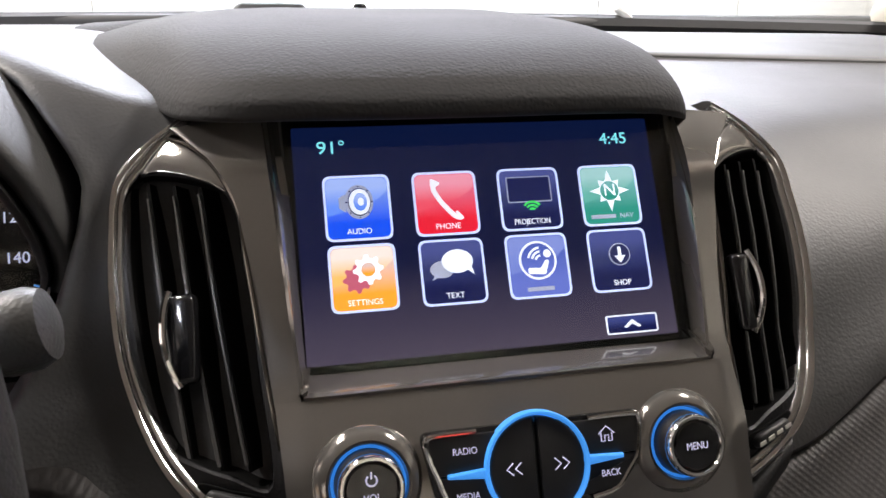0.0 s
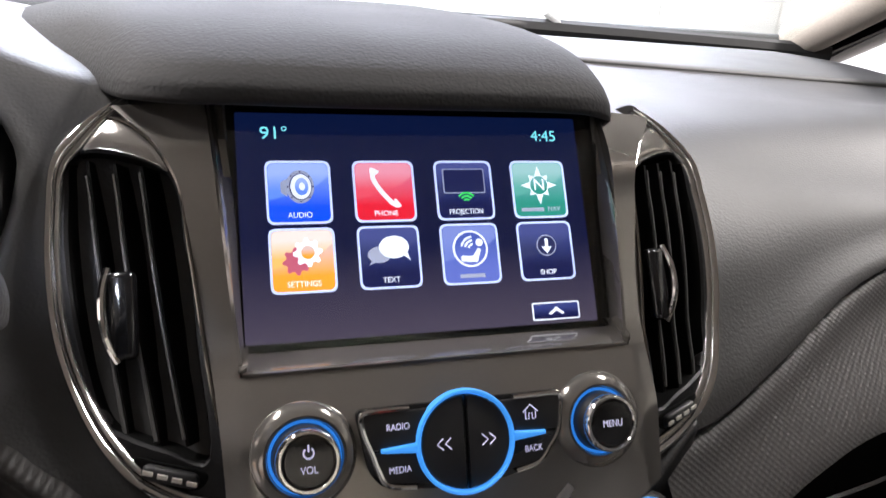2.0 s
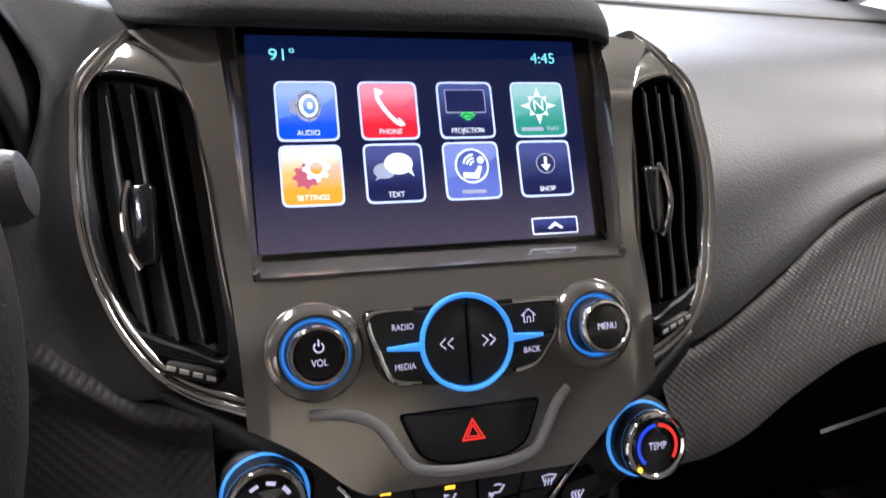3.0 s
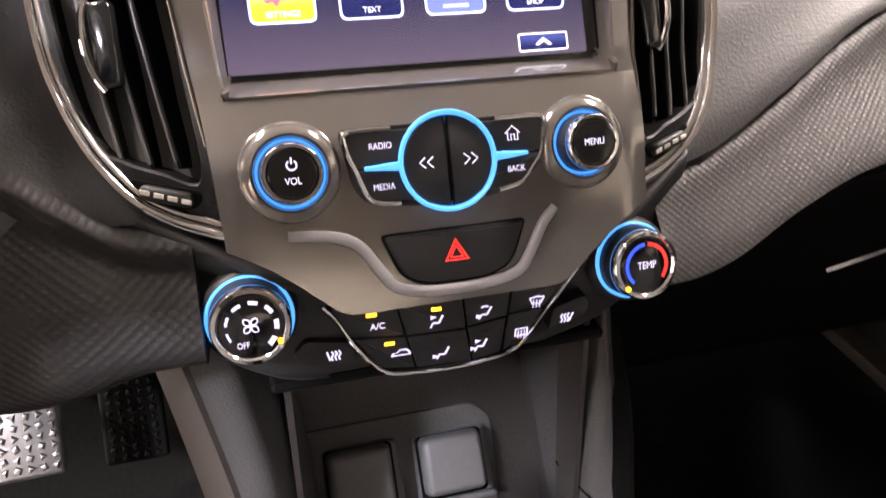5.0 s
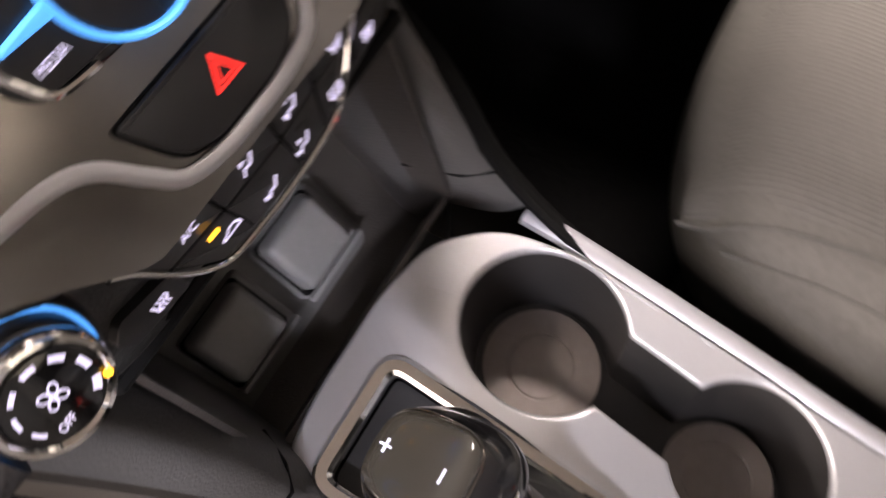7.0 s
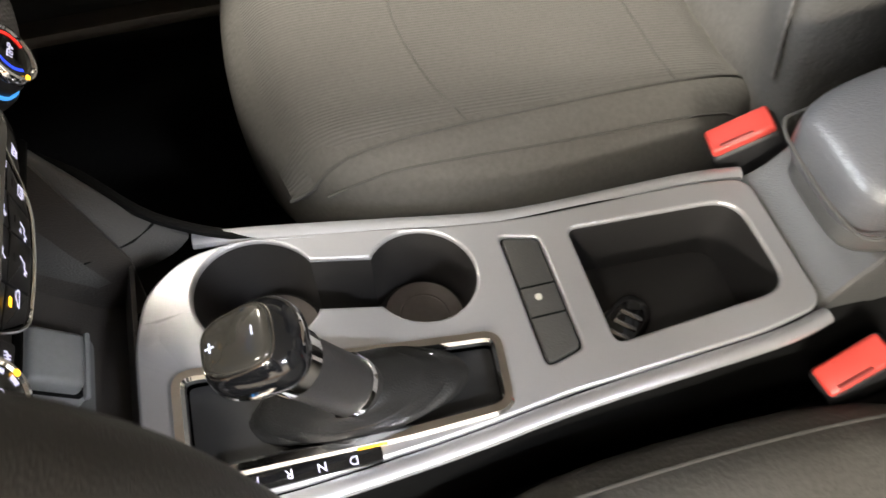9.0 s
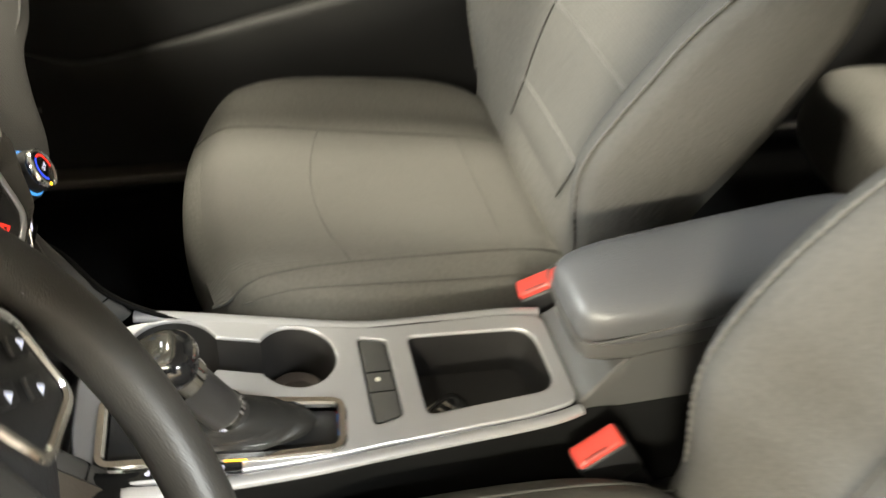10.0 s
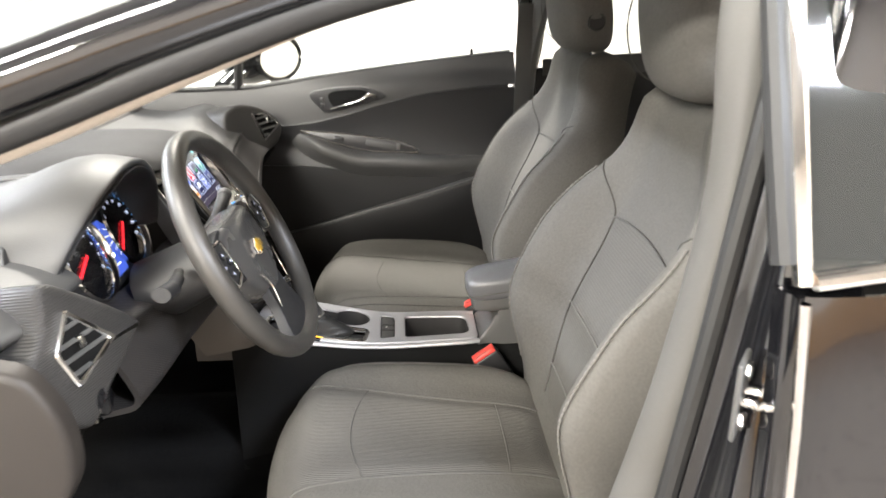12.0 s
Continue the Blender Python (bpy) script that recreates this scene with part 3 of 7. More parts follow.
def draw_settings(m):
    for r, x, y, mat, z in ((0.0062, -0.0028, -0.0004, glow_paint("gear magenta", (0.50, 0.10, 0.16), 0.9), 0.0002), (0.0066, 0.0022, 0.0035, ICON_WHITE, 0.0003)):
        gear = [Vector((x + r * (1.0 if i % 4 < 2 else 0.76) * math.cos(math.pi * i / 16), y + r * (1.0 if i % 4 < 2 else 0.76) * math.sin(math.pi * i / 16))) for i in range(32)]
        flat("gear", gear, mat, screen, m, z)
    flat("gear_hole", disc(0.0030, 0.0022, 0.0035), FILLS["orange"], screen, m, 0.0004)


def draw_text(m):
    flat("speech_bubble", disc(0.0054, -0.0048, 0.0012, ry=0.0038), ICON_GREY, screen, m, 0.0002)
    flat("speech_bubble", disc(0.0070, 0.0022, 0.0045, ry=0.0052), ICON_WHITE, screen, m, 0.0004)
    flat("speech_tail", [(0.006, 0.001), (0.0095, -0.0018), (0.0082, 0.002)], ICON_WHITE, screen, m, 0.0004)
    flat("speech_tail", [(-0.008, -0.0008), (-0.0098, -0.0035), (-0.0062, -0.002)], ICON_GREY, screen, m, 0.0002)


def draw_service(m):
    flat("round_badge", disc(0.0088, 0, 0.0024), ICON_WHITE, screen, m, 0.0002)
    flat("round_field", disc(0.0078, 0, 0.0024), FILLS["indigo"], screen, m, 0.0003)
    flat("badge_dot", disc(0.0018, 0.0046, 0.0052), ICON_WHITE, screen, m, 0.0004)
    flat("badge_bar", round_poly([(-0.005, -0.0035), (0.003, -0.0042), (0.0052, 0.002), (0.0036, 0.0026), (0.001, -0.0012), (-0.005, -0.0008)], 0.0008), ICON_WHITE, screen, m, 0.0004)
    for r in (0.002, 0.0038, 0.0056):
        flat("badge_arc", arc_band(r, r + 0.001, 95, 165, 0.0015, 0.002), ICON_WHITE, screen, m, 0.0004)
    flat("word_bar", bar(-0.0062, -0.0105, 0.0062, -0.0105, 0.0018), ICON_GREY, screen, m, 0.0002)


def draw_shop(m):
    flat("round_badge", disc(0.0052, 0.0004, 0.0026), ICON_GREY, screen, m, 0.0002)
    flat("round_field", disc(0.0047, 0.0004, 0.0026), ICON_DARK, screen, m, 0.0003)
    flat("arrow", [(-0.0004, 0.006), (0.0012, 0.006), (0.0012, 0.002), (0.0032, 0.002), (0.0004, -0.0014), (-0.0024, 0.002), (-0.0004, 0.002)], ICON_WHITE, screen, m, 0.0004)


for col, row, fill, word, draw in ((0, 0, "blue", "AUDIO", draw_audio), (1, 0, "red", "PHONE", draw_phone), (2, 0, "navy", "PROJECTION", draw_projection), (3, 0, "green", "", draw_nav),
                                   (0, 1, "orange", "SETTINGS", draw_settings), (1, 1, "navy", "TEXT", draw_text), (2, 1, "indigo", "", draw_service), (3, 1, "navy", "SHOP", draw_shop)):
    tile(col, row, fill, word, draw)
lettering("91°", 0.0058, ICON_CYAN, screen, spot(-0.0684, 0.0978, 0.0008), width=1.15)
lettering("4:45", 0.0056, ICON_CYAN, screen, spot(0.0642, 0.0978, 0.0008), width=1.05)
arrow = part("arrow_key", ring_plate("arrow_key", round_poly([(-0.0125, -0.0043), (0.0125, -0.0043), (0.0125, 0.0043), (-0.0125, 0.0043)], 0.0012), round_poly([(-0.0118, -0.0036), (0.0118, -0.0036), (0.0118, 0.0036), (-0.0118, 0.0036)], 0.0008), 0, 0.0003, ICON_WHITE), screen, at=spot(0.0602, 0.0104, 0.0007))
flat("arrow_field", round_poly([(-0.0118, -0.0036), (0.0118, -0.0036), (0.0118, 0.0036), (-0.0118, 0.0036)], 0.0008), FILLS["navy"], screen, spot(0.0602, 0.0104, 0.0006), 0.0002)
flat("arrow_head", [(-0.0042, -0.0016), (0, 0.0016), (0.0042, -0.0016), (0.0030, -0.0022), (0, -0.0004), (-0.0030, -0.0022)], ICON_WHITE, screen, spot(0.0602, 0.0108, 0.001), 0.0002)


cover = part("cover_glass", plate("cover_glass", round_poly([(-0.0892, 0.0006), (0.0918, 0.0006), (0.0918, 0.1155), (-0.0892, 0.1155)], 0.004), 0.0022, 0.0028, GLASS), screen, "clear glass over the display")
cover.visible_shadow = False

# ---- stack air vents ----
def vent_map(s):
    """From the vent's own plane (u outwards, v up, w out) on to the stack's left or right flank."""
    def f(p):
        u, v, w = p
        bow = 0.003 - 1.6 * (min(v, 0.15) - 0.105) ** 2
        return Vector((s * (0.100 + u * 0.957 + (w + bow) * 0.29), v, face(v) - 0.0042 - u * 0.29 + (w + bow) * 0.957))
    return f


VENT_HOLE = [(0.0555, 0.1665), (0.048, 0.170), (0.034, 0.1678), (0.0215, 0.163), (0.0145, 0.157), (0.0105, 0.146), (0.0085, 0.128), (0.006, 0.1135), (0.0045, 0.085), (0.0030, 0.0430), (0.0195, 0.0470), (0.0335, 0.0530), (0.0420, 0.0595), (0.048, 0.0787), (0.0525, 0.104), (0.0555, 0.130), (0.0562, 0.150)]
VENT_RIM = [(0.0615, 0.168), (0.050, 0.1765), (0.036, 0.176), (0.0205, 0.171), (0.011, 0.160), (0.0075, 0.148), (0.005, 0.130), (0.0025, 0.1135), (0.0005, 0.085), (-0.004, 0.0195), (0.0195, 0.029), (0.0385, 0.0405), (0.0465, 0.053), (0.0525, 0.0755), (0.058, 0.104), (0.061, 0.130), (0.062, 0.150)]
CHROME_OUT = [(-0.0035, 0.0135), (0.0155, 0.0213), (0.0300, 0.0310), (0.0391, 0.0408), (0.0504, 0.0605), (0.0598, 0.0870), (0.0640, 0.119), (0.0648, 0.147), (0.0645, 0.158), (0.0628, 0.1680), (0.0574, 0.1780), (0.0454, 0.1895), (0.0300, 0.2005)]
CHROME_IN = [(-0.0045, 0.0240), (0.0130, 0.0308), (0.0255, 0.0382), (0.0335, 0.0474), (0.0437, 0.0640), (0.0528, 0.0885), (0.0572, 0.119), (0.0582, 0.147), (0.0580, 0.156), (0.0562, 0.1640), (0.0508, 0.1712), (0.0415, 0.1840), (0.0310, 0.1935)]


DARK_CHROME = material("dark bronze chrome", (0.16, 0.145, 0.13), 0.14, metal=0.9, vary=0.02, stain=0.02)


WHEEL_MARK = material("white wheel mark", (0.7, 0.68, 0.62), 0.5)


def stack_vent(s):
    f = vent_map(s)
    tab_u = 0.0325 if s < 0 else 0.014
    hole, rim = smooth_outline([(*p,) for p in VENT_HOLE], 5), smooth_outline([(*p,) for p in VENT_RIM], 5)
    vent = part("air_vent", warp(ring_plate("air_vent", rim, hole, -0.010, -0.002, DASH_DARK, 0.0015), f), stack, "black slatted air vent in the stack's flank")
    tub = [[Vector((q[0], q[1], z)) for q in offset(hole, d)] for z, d in ((-0.003, 0.0), (-0.045, 0.004))]
    part("duct", warp(sheet("duct", tub + [[Vector((0.030, 0.11, -0.045))] * len(hole)], BLACK_VOID, loop=True), f), vent)
    for k, u in enumerate((0.0125, 0.0235, 0.0348)):
        rows = []
        for j in range(13):
            v = 0.047 + 0.006 * k * 0.3 + (0.163 - 0.047) * j / 12
            lean = 0.0145 * (v - 0.05) / 0.11
            rows.append([Vector((u + lean + (-0.006 if w < -0.02 else 0), v, w)) for w in (-0.0045, -0.012, -0.034)])
        part("slat", warp(sheet("slat", rows, BLACK_VOID, 0.0014), f), vent)
        edge = [Vector((u + 0.0145 * (v - 0.05) / 0.11, v, -0.0042)) for v in (0.05 + 0.11 * j / 10 for j in range(11))]
        part("slat_edge", warp(sweep("slat_edge", edge, 0.00075, DASH_MID, 6), f), vent)
    tab = part("thumb_tab", warp(rbox("thumb_tab", 0.0105, 0.036, 0.008, 0.003, GLOSS_BLACK, at=spot(tab_u, 0.100, -0.001)), f), vent)
    part("tab_trim", warp(sweep("tab_trim", smooth_outline([(tab_u + 0.0055, 0.119, 0.001), (tab_u + 0.0064, 0.110, 0.004), (tab_u + 0.006, 0.098, 0.005), (tab_u + 0.0045, 0.088, 0.003), (tab_u + 0.002, 0.0815, 0.0005)], 4, False), 0.0016, CHROME, 8), f), vent, "chrome tab edge")
    outer, inner = (smooth_outline([(*p, 0.0) for p in q], 6, False) for q in (CHROME_OUT, CHROME_IN))
    for word, cuts, mat, tell in (("chrome_trim", ((0.0, -0.010), (0.0, -0.0015), (0.10, 0.0012), (0.26, 0.0022), (0.42, 0.0016), (0.56, 0.0), (0.60, -0.004)), CHROME, "bright chrome strip along the vent's edge"),
                                  ("chrome_lip", ((0.58, -0.005), (0.60, -0.0012), (0.70, 0.0002), (0.84, -0.0004), (0.97, -0.0026), (1.0, -0.008)), SATIN, "satin inner lip of the chrome strip")):
        rows = [[Vector((o.x + (i.x - o.x) * k, o.y + (i.y - o.y) * k, h)) for k, h in cuts] for o, i in zip(outer, inner)]
        part(word, warp(sheet(word, rows, mat, 0, 60), f), stack, tell)
    hook = smooth_outline([(0.0405, 0.1875, -0.001), (0.0300, 0.1830, -0.001), (0.0218, 0.1760, -0.001), (0.0162, 0.1680, -0.001), (0.0117, 0.1590, -0.001), (0.0086, 0.149, -0.001), (0.0064, 0.131, -0.001), (0.0038, 0.112, -0.001), (0.0010, 0.085, -0.001), (-0.0022, 0.055, -0.001)], 4, False)
    part("inner_hook", warp(sweep("inner_hook", hook, 0.0017, DARK_CHROME, 8, radii=[0.5 + 0.5 * smoothstep(0, 6, k) - 0.45 * smoothstep(12, 24, k) for k in range(len(hook))]), f), stack, "dark bronze edge along the vent")
    # the piece of trim above the slats
    tri = smooth_outline([(0.0500, 0.1718), (0.0400, 0.1860), (0.0300, 0.1812), (0.0222, 0.1738), (0.0168, 0.1658), (0.0140, 0.1590), (0.0220, 0.1642), (0.0340, 0.1690), (0.0440, 0.1712)], 3)
    part("vent_crown", warp(plate("vent_crown", tri, -0.006, -0.0008, TRIM, 0.001), f), stack)
    eye = smooth_outline([(0.0310, 0.0447), (0.0200, 0.0417), (0.0050, 0.0373), (0.0060, 0.0315), (0.0120, 0.0300), (0.0230, 0.0320), (0.0318, 0.0380)], 4)
    part("wheel_recess", warp(plate("wheel_recess", eye, -0.004, -0.0012, BLACK_VOID, 0.0006), f), stack, "eye-shaped black plate that paints the thumb wheel's recess")
    wheel = part("vent_wheel", warp(rbox("vent_wheel", 0.0225, 0.0068, 0.010, 0.003, MATT_BLACK, at=spot(0.0180, 0.0365, -0.003, 16)), f), stack, "black thumb wheel with white marks")
    for k in range(4):
        part("wheel_mark", warp(rbox("wheel_mark", 0.0040, 0.002, 0.0006, 0.0002, WHEEL_MARK, 1, at=spot(0.0255 - 0.0054 * k, 0.0389 - 0.0018 * k, 0.0022, 16)), f), wheel)


for s in (-1, 1):
    stack_vent(s)


# ---- knobs and buttons on the stack ----
def push_knob(x, v, word, symbol):
    base = part("knob_collar", lathe("knob_collar", [(0.0225, -0.002), (0.0215, 0.0012), (0.0192, 0.0048), (0.0170, 0.0064), (0.0158, 0.0058), (0.0152, 0.002)], TRIM), stack, "flared taupe collar", at=spot(x, v, 0) @ Matrix.Diagonal((0.95, 0.95, 0.66, 1)))
    part("light_ring", lathe("light_ring", [(0.0150, 0.0015), (0.0150, 0.0040), (0.0142, 0.0048), (0.0136, 0.0015)], LIT_BLUE), base, "blue lit ring")
    knob = part("knob", lathe("knob", [(0.0136, 0.002), (0.0134, 0.009), (0.0128, 0.015), (0.0122, 0.0165), (0.0118, 0.0165)], MATT_BLACK), stack, "black turning knob with chrome rim", at=spot(x, v, 0) @ Matrix.Diagonal((0.95, 0.95, 0.66, 1)))
    part("knob_rim", lathe("knob_rim", [(0.0124, 0.0140), (0.0130, 0.0158), (0.0128, 0.0190), (0.0120, 0.0205), (0.0110, 0.0205), (0.0104, 0.0192)], CHROME), knob, "chrome rim")
    part("knob_cap", lathe("knob_cap", [(0.0104, 0.0180), (0.0104, 0.0195), (0.0096, 0.0201), (0.0001, 0.0202)], GLOSS_BLACK), knob)
    lettering(word, 0.0031, LIT_WHITE, knob, spot(0, -0.0032 if symbol else 0, 0.0204), width=0.85)
    if symbol:
        flat("power_ring", arc_band(0.0017, 0.0024, 125, 415, 0, 0.0035), LIT_WHITE, knob, spot(0, 0, 0.0203), 0.0002)
        flat("power_bar", bar(0, 0.004, 0, 0.0068, 0.0007), LIT_WHITE, knob, spot(0, 0, 0.0203), 0.0002)


push_knob(-0.0660, 0.0408, "VOL", True)
push_knob(0.0632, 0.0412, "MENU", False)

pad_outline = round_poly([(-0.0455, 0.0565), (0.0465, 0.0565), (0.0455, 0.039), (0.0345, 0.0255), (0.016, 0.0218), (-0.017, 0.0218), (-0.036, 0.0245), (-0.0415, 0.032)], [0.004, 0.004, 0.004, 0.005, 0.004, 0.004, 0.005, 0.004])
radio = part("button_panel", plate("button_panel", pad_outline, -0.002, 0.0012, GLOSS_BLACK, 0.0008), stack, "black audio button panel", at=Matrix.Translation((0, 0, 0.0)))
for word, pts, spot_at in (("RADIO", [(-0.0430, 0.0545), (-0.006, 0.0545), (-0.006, 0.0402), (-0.0405, 0.0396)], (-0.0285, 0.0482)), ("MEDIA", [(-0.0402, 0.0388), (-0.006, 0.0396), (-0.006, 0.0236), (-0.0345, 0.0262), (-0.0385, 0.0325)], (-0.0285, 0.0312)),
                           ("HOME", [(0.006, 0.0545), (0.0442, 0.0545), (0.0436, 0.0402), (0.006, 0.0402)], (0.030, 0.0478)), ("BACK", [(0.006, 0.0394), (0.0432, 0.0394), (0.0336, 0.0275), (0.006, 0.0236)], (0.0305, 0.0330))):
    key = part("button", plate("button", round_poly(pts, 0.002), 0.001, 0.0026, BUTTON, 0.0008), stack)
    if word == "HOME":
        for pts in ([(-0.0034, 0.0006, 0), (0, 0.0036, 0), (0.0034, 0.0006, 0)], [(-0.0023, 0.0010, 0), (-0.0023, -0.0023, 0), (-0.0008, -0.0023, 0), (-0.0008, 0.0, 0), (0.0008, 0.0, 0), (0.0008, -0.0023, 0), (0.0023, -0.0023, 0), (0.0023, 0.0010, 0)]):
            part("house", sweep("house", pts, 0.00026, LIT_WHITE, 6), key, at=spot(*spot_at, 0.0027))
    else:
        lettering(word, 0.0027, LIT_WHITE, key, spot(*spot_at, 0.0028), width=0.86)
for pts in ([(-0.0235, 0.0553, 0.0022), (-0.039, 0.0553, 0.0022), (-0.0432, 0.0535, 0.0022), (-0.0425, 0.0465, 0.0022), (-0.0395, 0.0385, 0.0022), (-0.0375, 0.0325, 0.0022), (-0.0335, 0.0256, 0.0022), (-0.022, 0.0236, 0.0022)],
            [(0.0225, 0.0553, 0.0022), (0.041, 0.0553, 0.0022), (0.0445, 0.0535, 0.0022), (0.0440, 0.0465, 0.0022), (0.0425, 0.0390, 0.0022), (0.0385, 0.0335, 0.0022), (0.0325, 0.0270, 0.0022), (0.022, 0.0246, 0.0022)]):
    part("chrome_edge", sweep("chrome_edge", smooth_outline(pts, 4, False), 0.0012, CHROME, 8), radio, "thin chrome button edging")
ring = part("seek_ring", lathe("seek_ring", [(0.0216, 0.001), (0.0216, 0.0040), (0.0211, 0.0052), (0.0204, 0.0052), (0.0198, 0.0044), (0.0196, 0.001)], LIT_SKY, 64), stack, "blue lit ring round the seek buttons", at=spot(0, 0.0395))
for s in (-1, 1):
    part("ring_wing", plate("ring_wing", [(s * 0.0208, 0.0018), (s * 0.0208, -0.0022), (s * 0.036, -0.0008), (s * 0.036, 0.0008)], 0.002, 0.0048, LIT_SKY, 0.0008), ring)
    half = [Vector((s * 0.0004, -0.0193))] + [Vector((s * 0.0193 * math.cos(a), 0.0193 * math.sin(a))) for a in (radians(-88.5 + 177 * i / 24) for i in range(25))] + [Vector((s * 0.0004, 0.0193))]
    seek = part("seek_button", plate("seek_button", half, 0.001, 0.0040, BUTTON, 0.0008), stack, at=spot(0, 0.0395))
    for k in (-0.0017, 0.0017):
        path = [(s * (0.0098 + k) + s * dx, dy, 0.0042) for dx, dy in ((-0.0013, 0.0023), (0.0013, 0.0), (-0.0013, -0.0023))]
        part("chevron", sweep("chevron", path, 0.0003, LIT_WHITE, 6), seek)

haz = part("hazard_switch", plate("hazard_switch", round_poly([(-0.0315, 0.0102), (0.0325, 0.0102), (0.0245, -0.0085), (0.0125, -0.0123), (-0.0120, -0.0123), (-0.0235, -0.0085)], [0.003, 0.003, 0.006, 0.004, 0.004, 0.006]), -0.002, 0.0022, BUTTON, 0.0014), stack, "black hazard switch with a red lit triangle")
part("switch_gap", plate("switch_gap", round_poly([(-0.0328, 0.0110), (0.0338, 0.0110), (0.0255, -0.0092), (0.0130, -0.0133), (-0.0125, -0.0133), (-0.0245, -0.0092)], [0.003, 0.003, 0.006, 0.004, 0.004, 0.006]), -0.002, 0.0006, BLACK_VOID), haz)
for k in (0.0064, 0.0038):
    tri = [Vector((k * math.cos(radians(a)), -0.0008 + k * math.sin(radians(a)))) for a in (90, 210, 330)]
    part("hazard_triangle", ring_plate("hazard_triangle", tri, [t + (Vector((0, -0.0008)) - t) * (0.20 if k > 0.005 else 0.24) for t in tri], 0.0022, 0.0025, LIT_RED), haz, at=spot(0.0, 0.0004))
swoosh = smooth_outline([(-0.070, 0.0152, 0.0), (-0.052, 0.0128, 0.001), (-0.0415, 0.0075, 0.0015), (-0.034, -0.0035, 0.002), (-0.0275, -0.0118, 0.002), (-0.015, -0.0152, 0.002), (0, -0.0158, 0.002), (0.0155, -0.0152, 0.002), (0.0285, -0.0118, 0.002), (0.035, -0.0035, 0.002), (0.041, 0.0065, 0.0015), (0.048, 0.0140, 0.0)], 5, False)
part("trim_crease", sweep("trim_crease", [p - Vector((0, 0, 0.0012)) for p in swoosh], 0.0026, SILVER, 10, 0.8), stack, "raised trim crease with its highlight painted silver")

# ---- climate controls ----
climate = thing("climate_panel", "black climate control panel with two chrome-rimmed knobs", "climate controls", at=CLIM)
fascia = [(-0.099, 0.026), (-0.136, 0.040), (-0.133, 0.018), (-0.127, -0.010), (-0.118, -0.028), (-0.098, -0.0375), (-0.079, -0.0445), (-0.054, -0.0505), (-0.027, -0.0560), (0.0, -0.0585), (0.030, -0.0560), (0.060, -0.0440), (0.081, -0.0365), (0.108, -0.0270), (0.1215, -0.012), (0.127, 0.015), (0.130, 0.040), (0.099, 0.026), (0.070, 0.012), (0.05, 0.004), (0, 0.002), (-0.05, 0.004), (-0.070, 0.012)]
FASCIA = material("grained dark fascia plastic", (0.034, 0.034, 0.034), 0.45, vary=0.06, grain=0.3, size=0.0012, cells=True, spec=0.4)


def fascia_w(x, y):
    """The dark fascia bows back towards its ends and under its foot."""
    return -0.004 - 1.1 * max(abs(x) - 0.075, 0) ** 1.3 - 9 * max(-0.03 - y, 0) ** 2


me = plate("fascia", [Vector(p) for p in smooth_outline([(*p,) for p in fascia], 3)], -0.03, 0.0, FASCIA, 0.004, 3)
part("fascia", warp(me, lambda p: Vector((p.x, p.y, p.z + fascia_w(p.x, p.y)))), climate)
keys = [[(-0.0555, -0.0015), (-0.0268, -0.0045), (-0.0228, -0.0225), (-0.0470, -0.0195)], [(-0.0258, -0.0050), (0.0042, -0.0062), (0.0068, -0.0240), (-0.0218, -0.0230)], [(0.0050, -0.0062), (0.0278, -0.0048), (0.0270, -0.0205), (0.0078, -0.0235)], [(0.0288, -0.0045), (0.0570, 0.0), (0.0460, -0.0185), (0.0280, -0.0195)],
        [(-0.0462, -0.0205), (-0.0225, -0.0235), (-0.0175, -0.0430), (-0.0325, -0.0405), (-0.0378, -0.0335)], [(-0.0215, -0.0240), (0.0068, -0.0250), (0.0105, -0.0448), (-0.0165, -0.0435)], [(0.0078, -0.0245), (0.0268, -0.0215), (0.0255, -0.0425), (0.0115, -0.0448)], [(0.0278, -0.0205), (0.0455, -0.0195), (0.0385, -0.0325), (0.0345, -0.0385), (0.0265, -0.0420)]]
part("button_field", plate("button_field", round_poly([(-0.058, 0.0), (0.059, 0.001), (0.0465, -0.021), (0.0385, -0.0345), (0.029, -0.0435), (0.0, -0.0465), (-0.029, -0.0435), (-0.0385, -0.0345), (-0.0475, -0.021)], 0.002), -0.006, -0.0018, BLACK_VOID), climate)
buttons = [part("button", plate("button", round_poly(k, 0.0012), -0.004, 0.0, BUTTON, 0.0008), climate) for k in keys]
part("chrome_frame", sweep("chrome_frame", smooth_outline([(-0.0595, 0.0005, 0), (-0.0545, -0.0065, 0), (-0.0478, -0.0205, 0), (-0.0392, -0.0350, 0), (-0.030, -0.0438, 0), (-0.015, -0.0462, 0), (0, -0.0472, 0), (0.015, -0.0462, 0), (0.030, -0.0432, 0), (0.0396, -0.0345, 0), (0.0478, -0.0205, 0), (0.0605, 0.0018, 0)], 4, False), 0.0011, CHROME, 8), climate, "thin chrome line under the buttons")
for x, y in ((-0.038, -0.0078), (-0.008, -0.0100), (-0.030, -0.0258)):
    part("indicator", rbox("indicator", 0.0048, 0.0019, 0.0006, 0.0002, LIT_AMBER, 1, at=spot(x, y, 0.0003, -3)), climate, "amber lit indicator")
for x, y in ((0.015, -0.0095), (0.0415, -0.0068), (0.035, -0.0245), (0.0165, -0.0282), (-0.005, -0.0285)):
    part("indicator", rbox("indicator", 0.0042, 0.0014, 0.0004, 0.0001, MATT_BLACK, 1, at=spot(x, y, 0.0002)), climate, "unlit indicator")
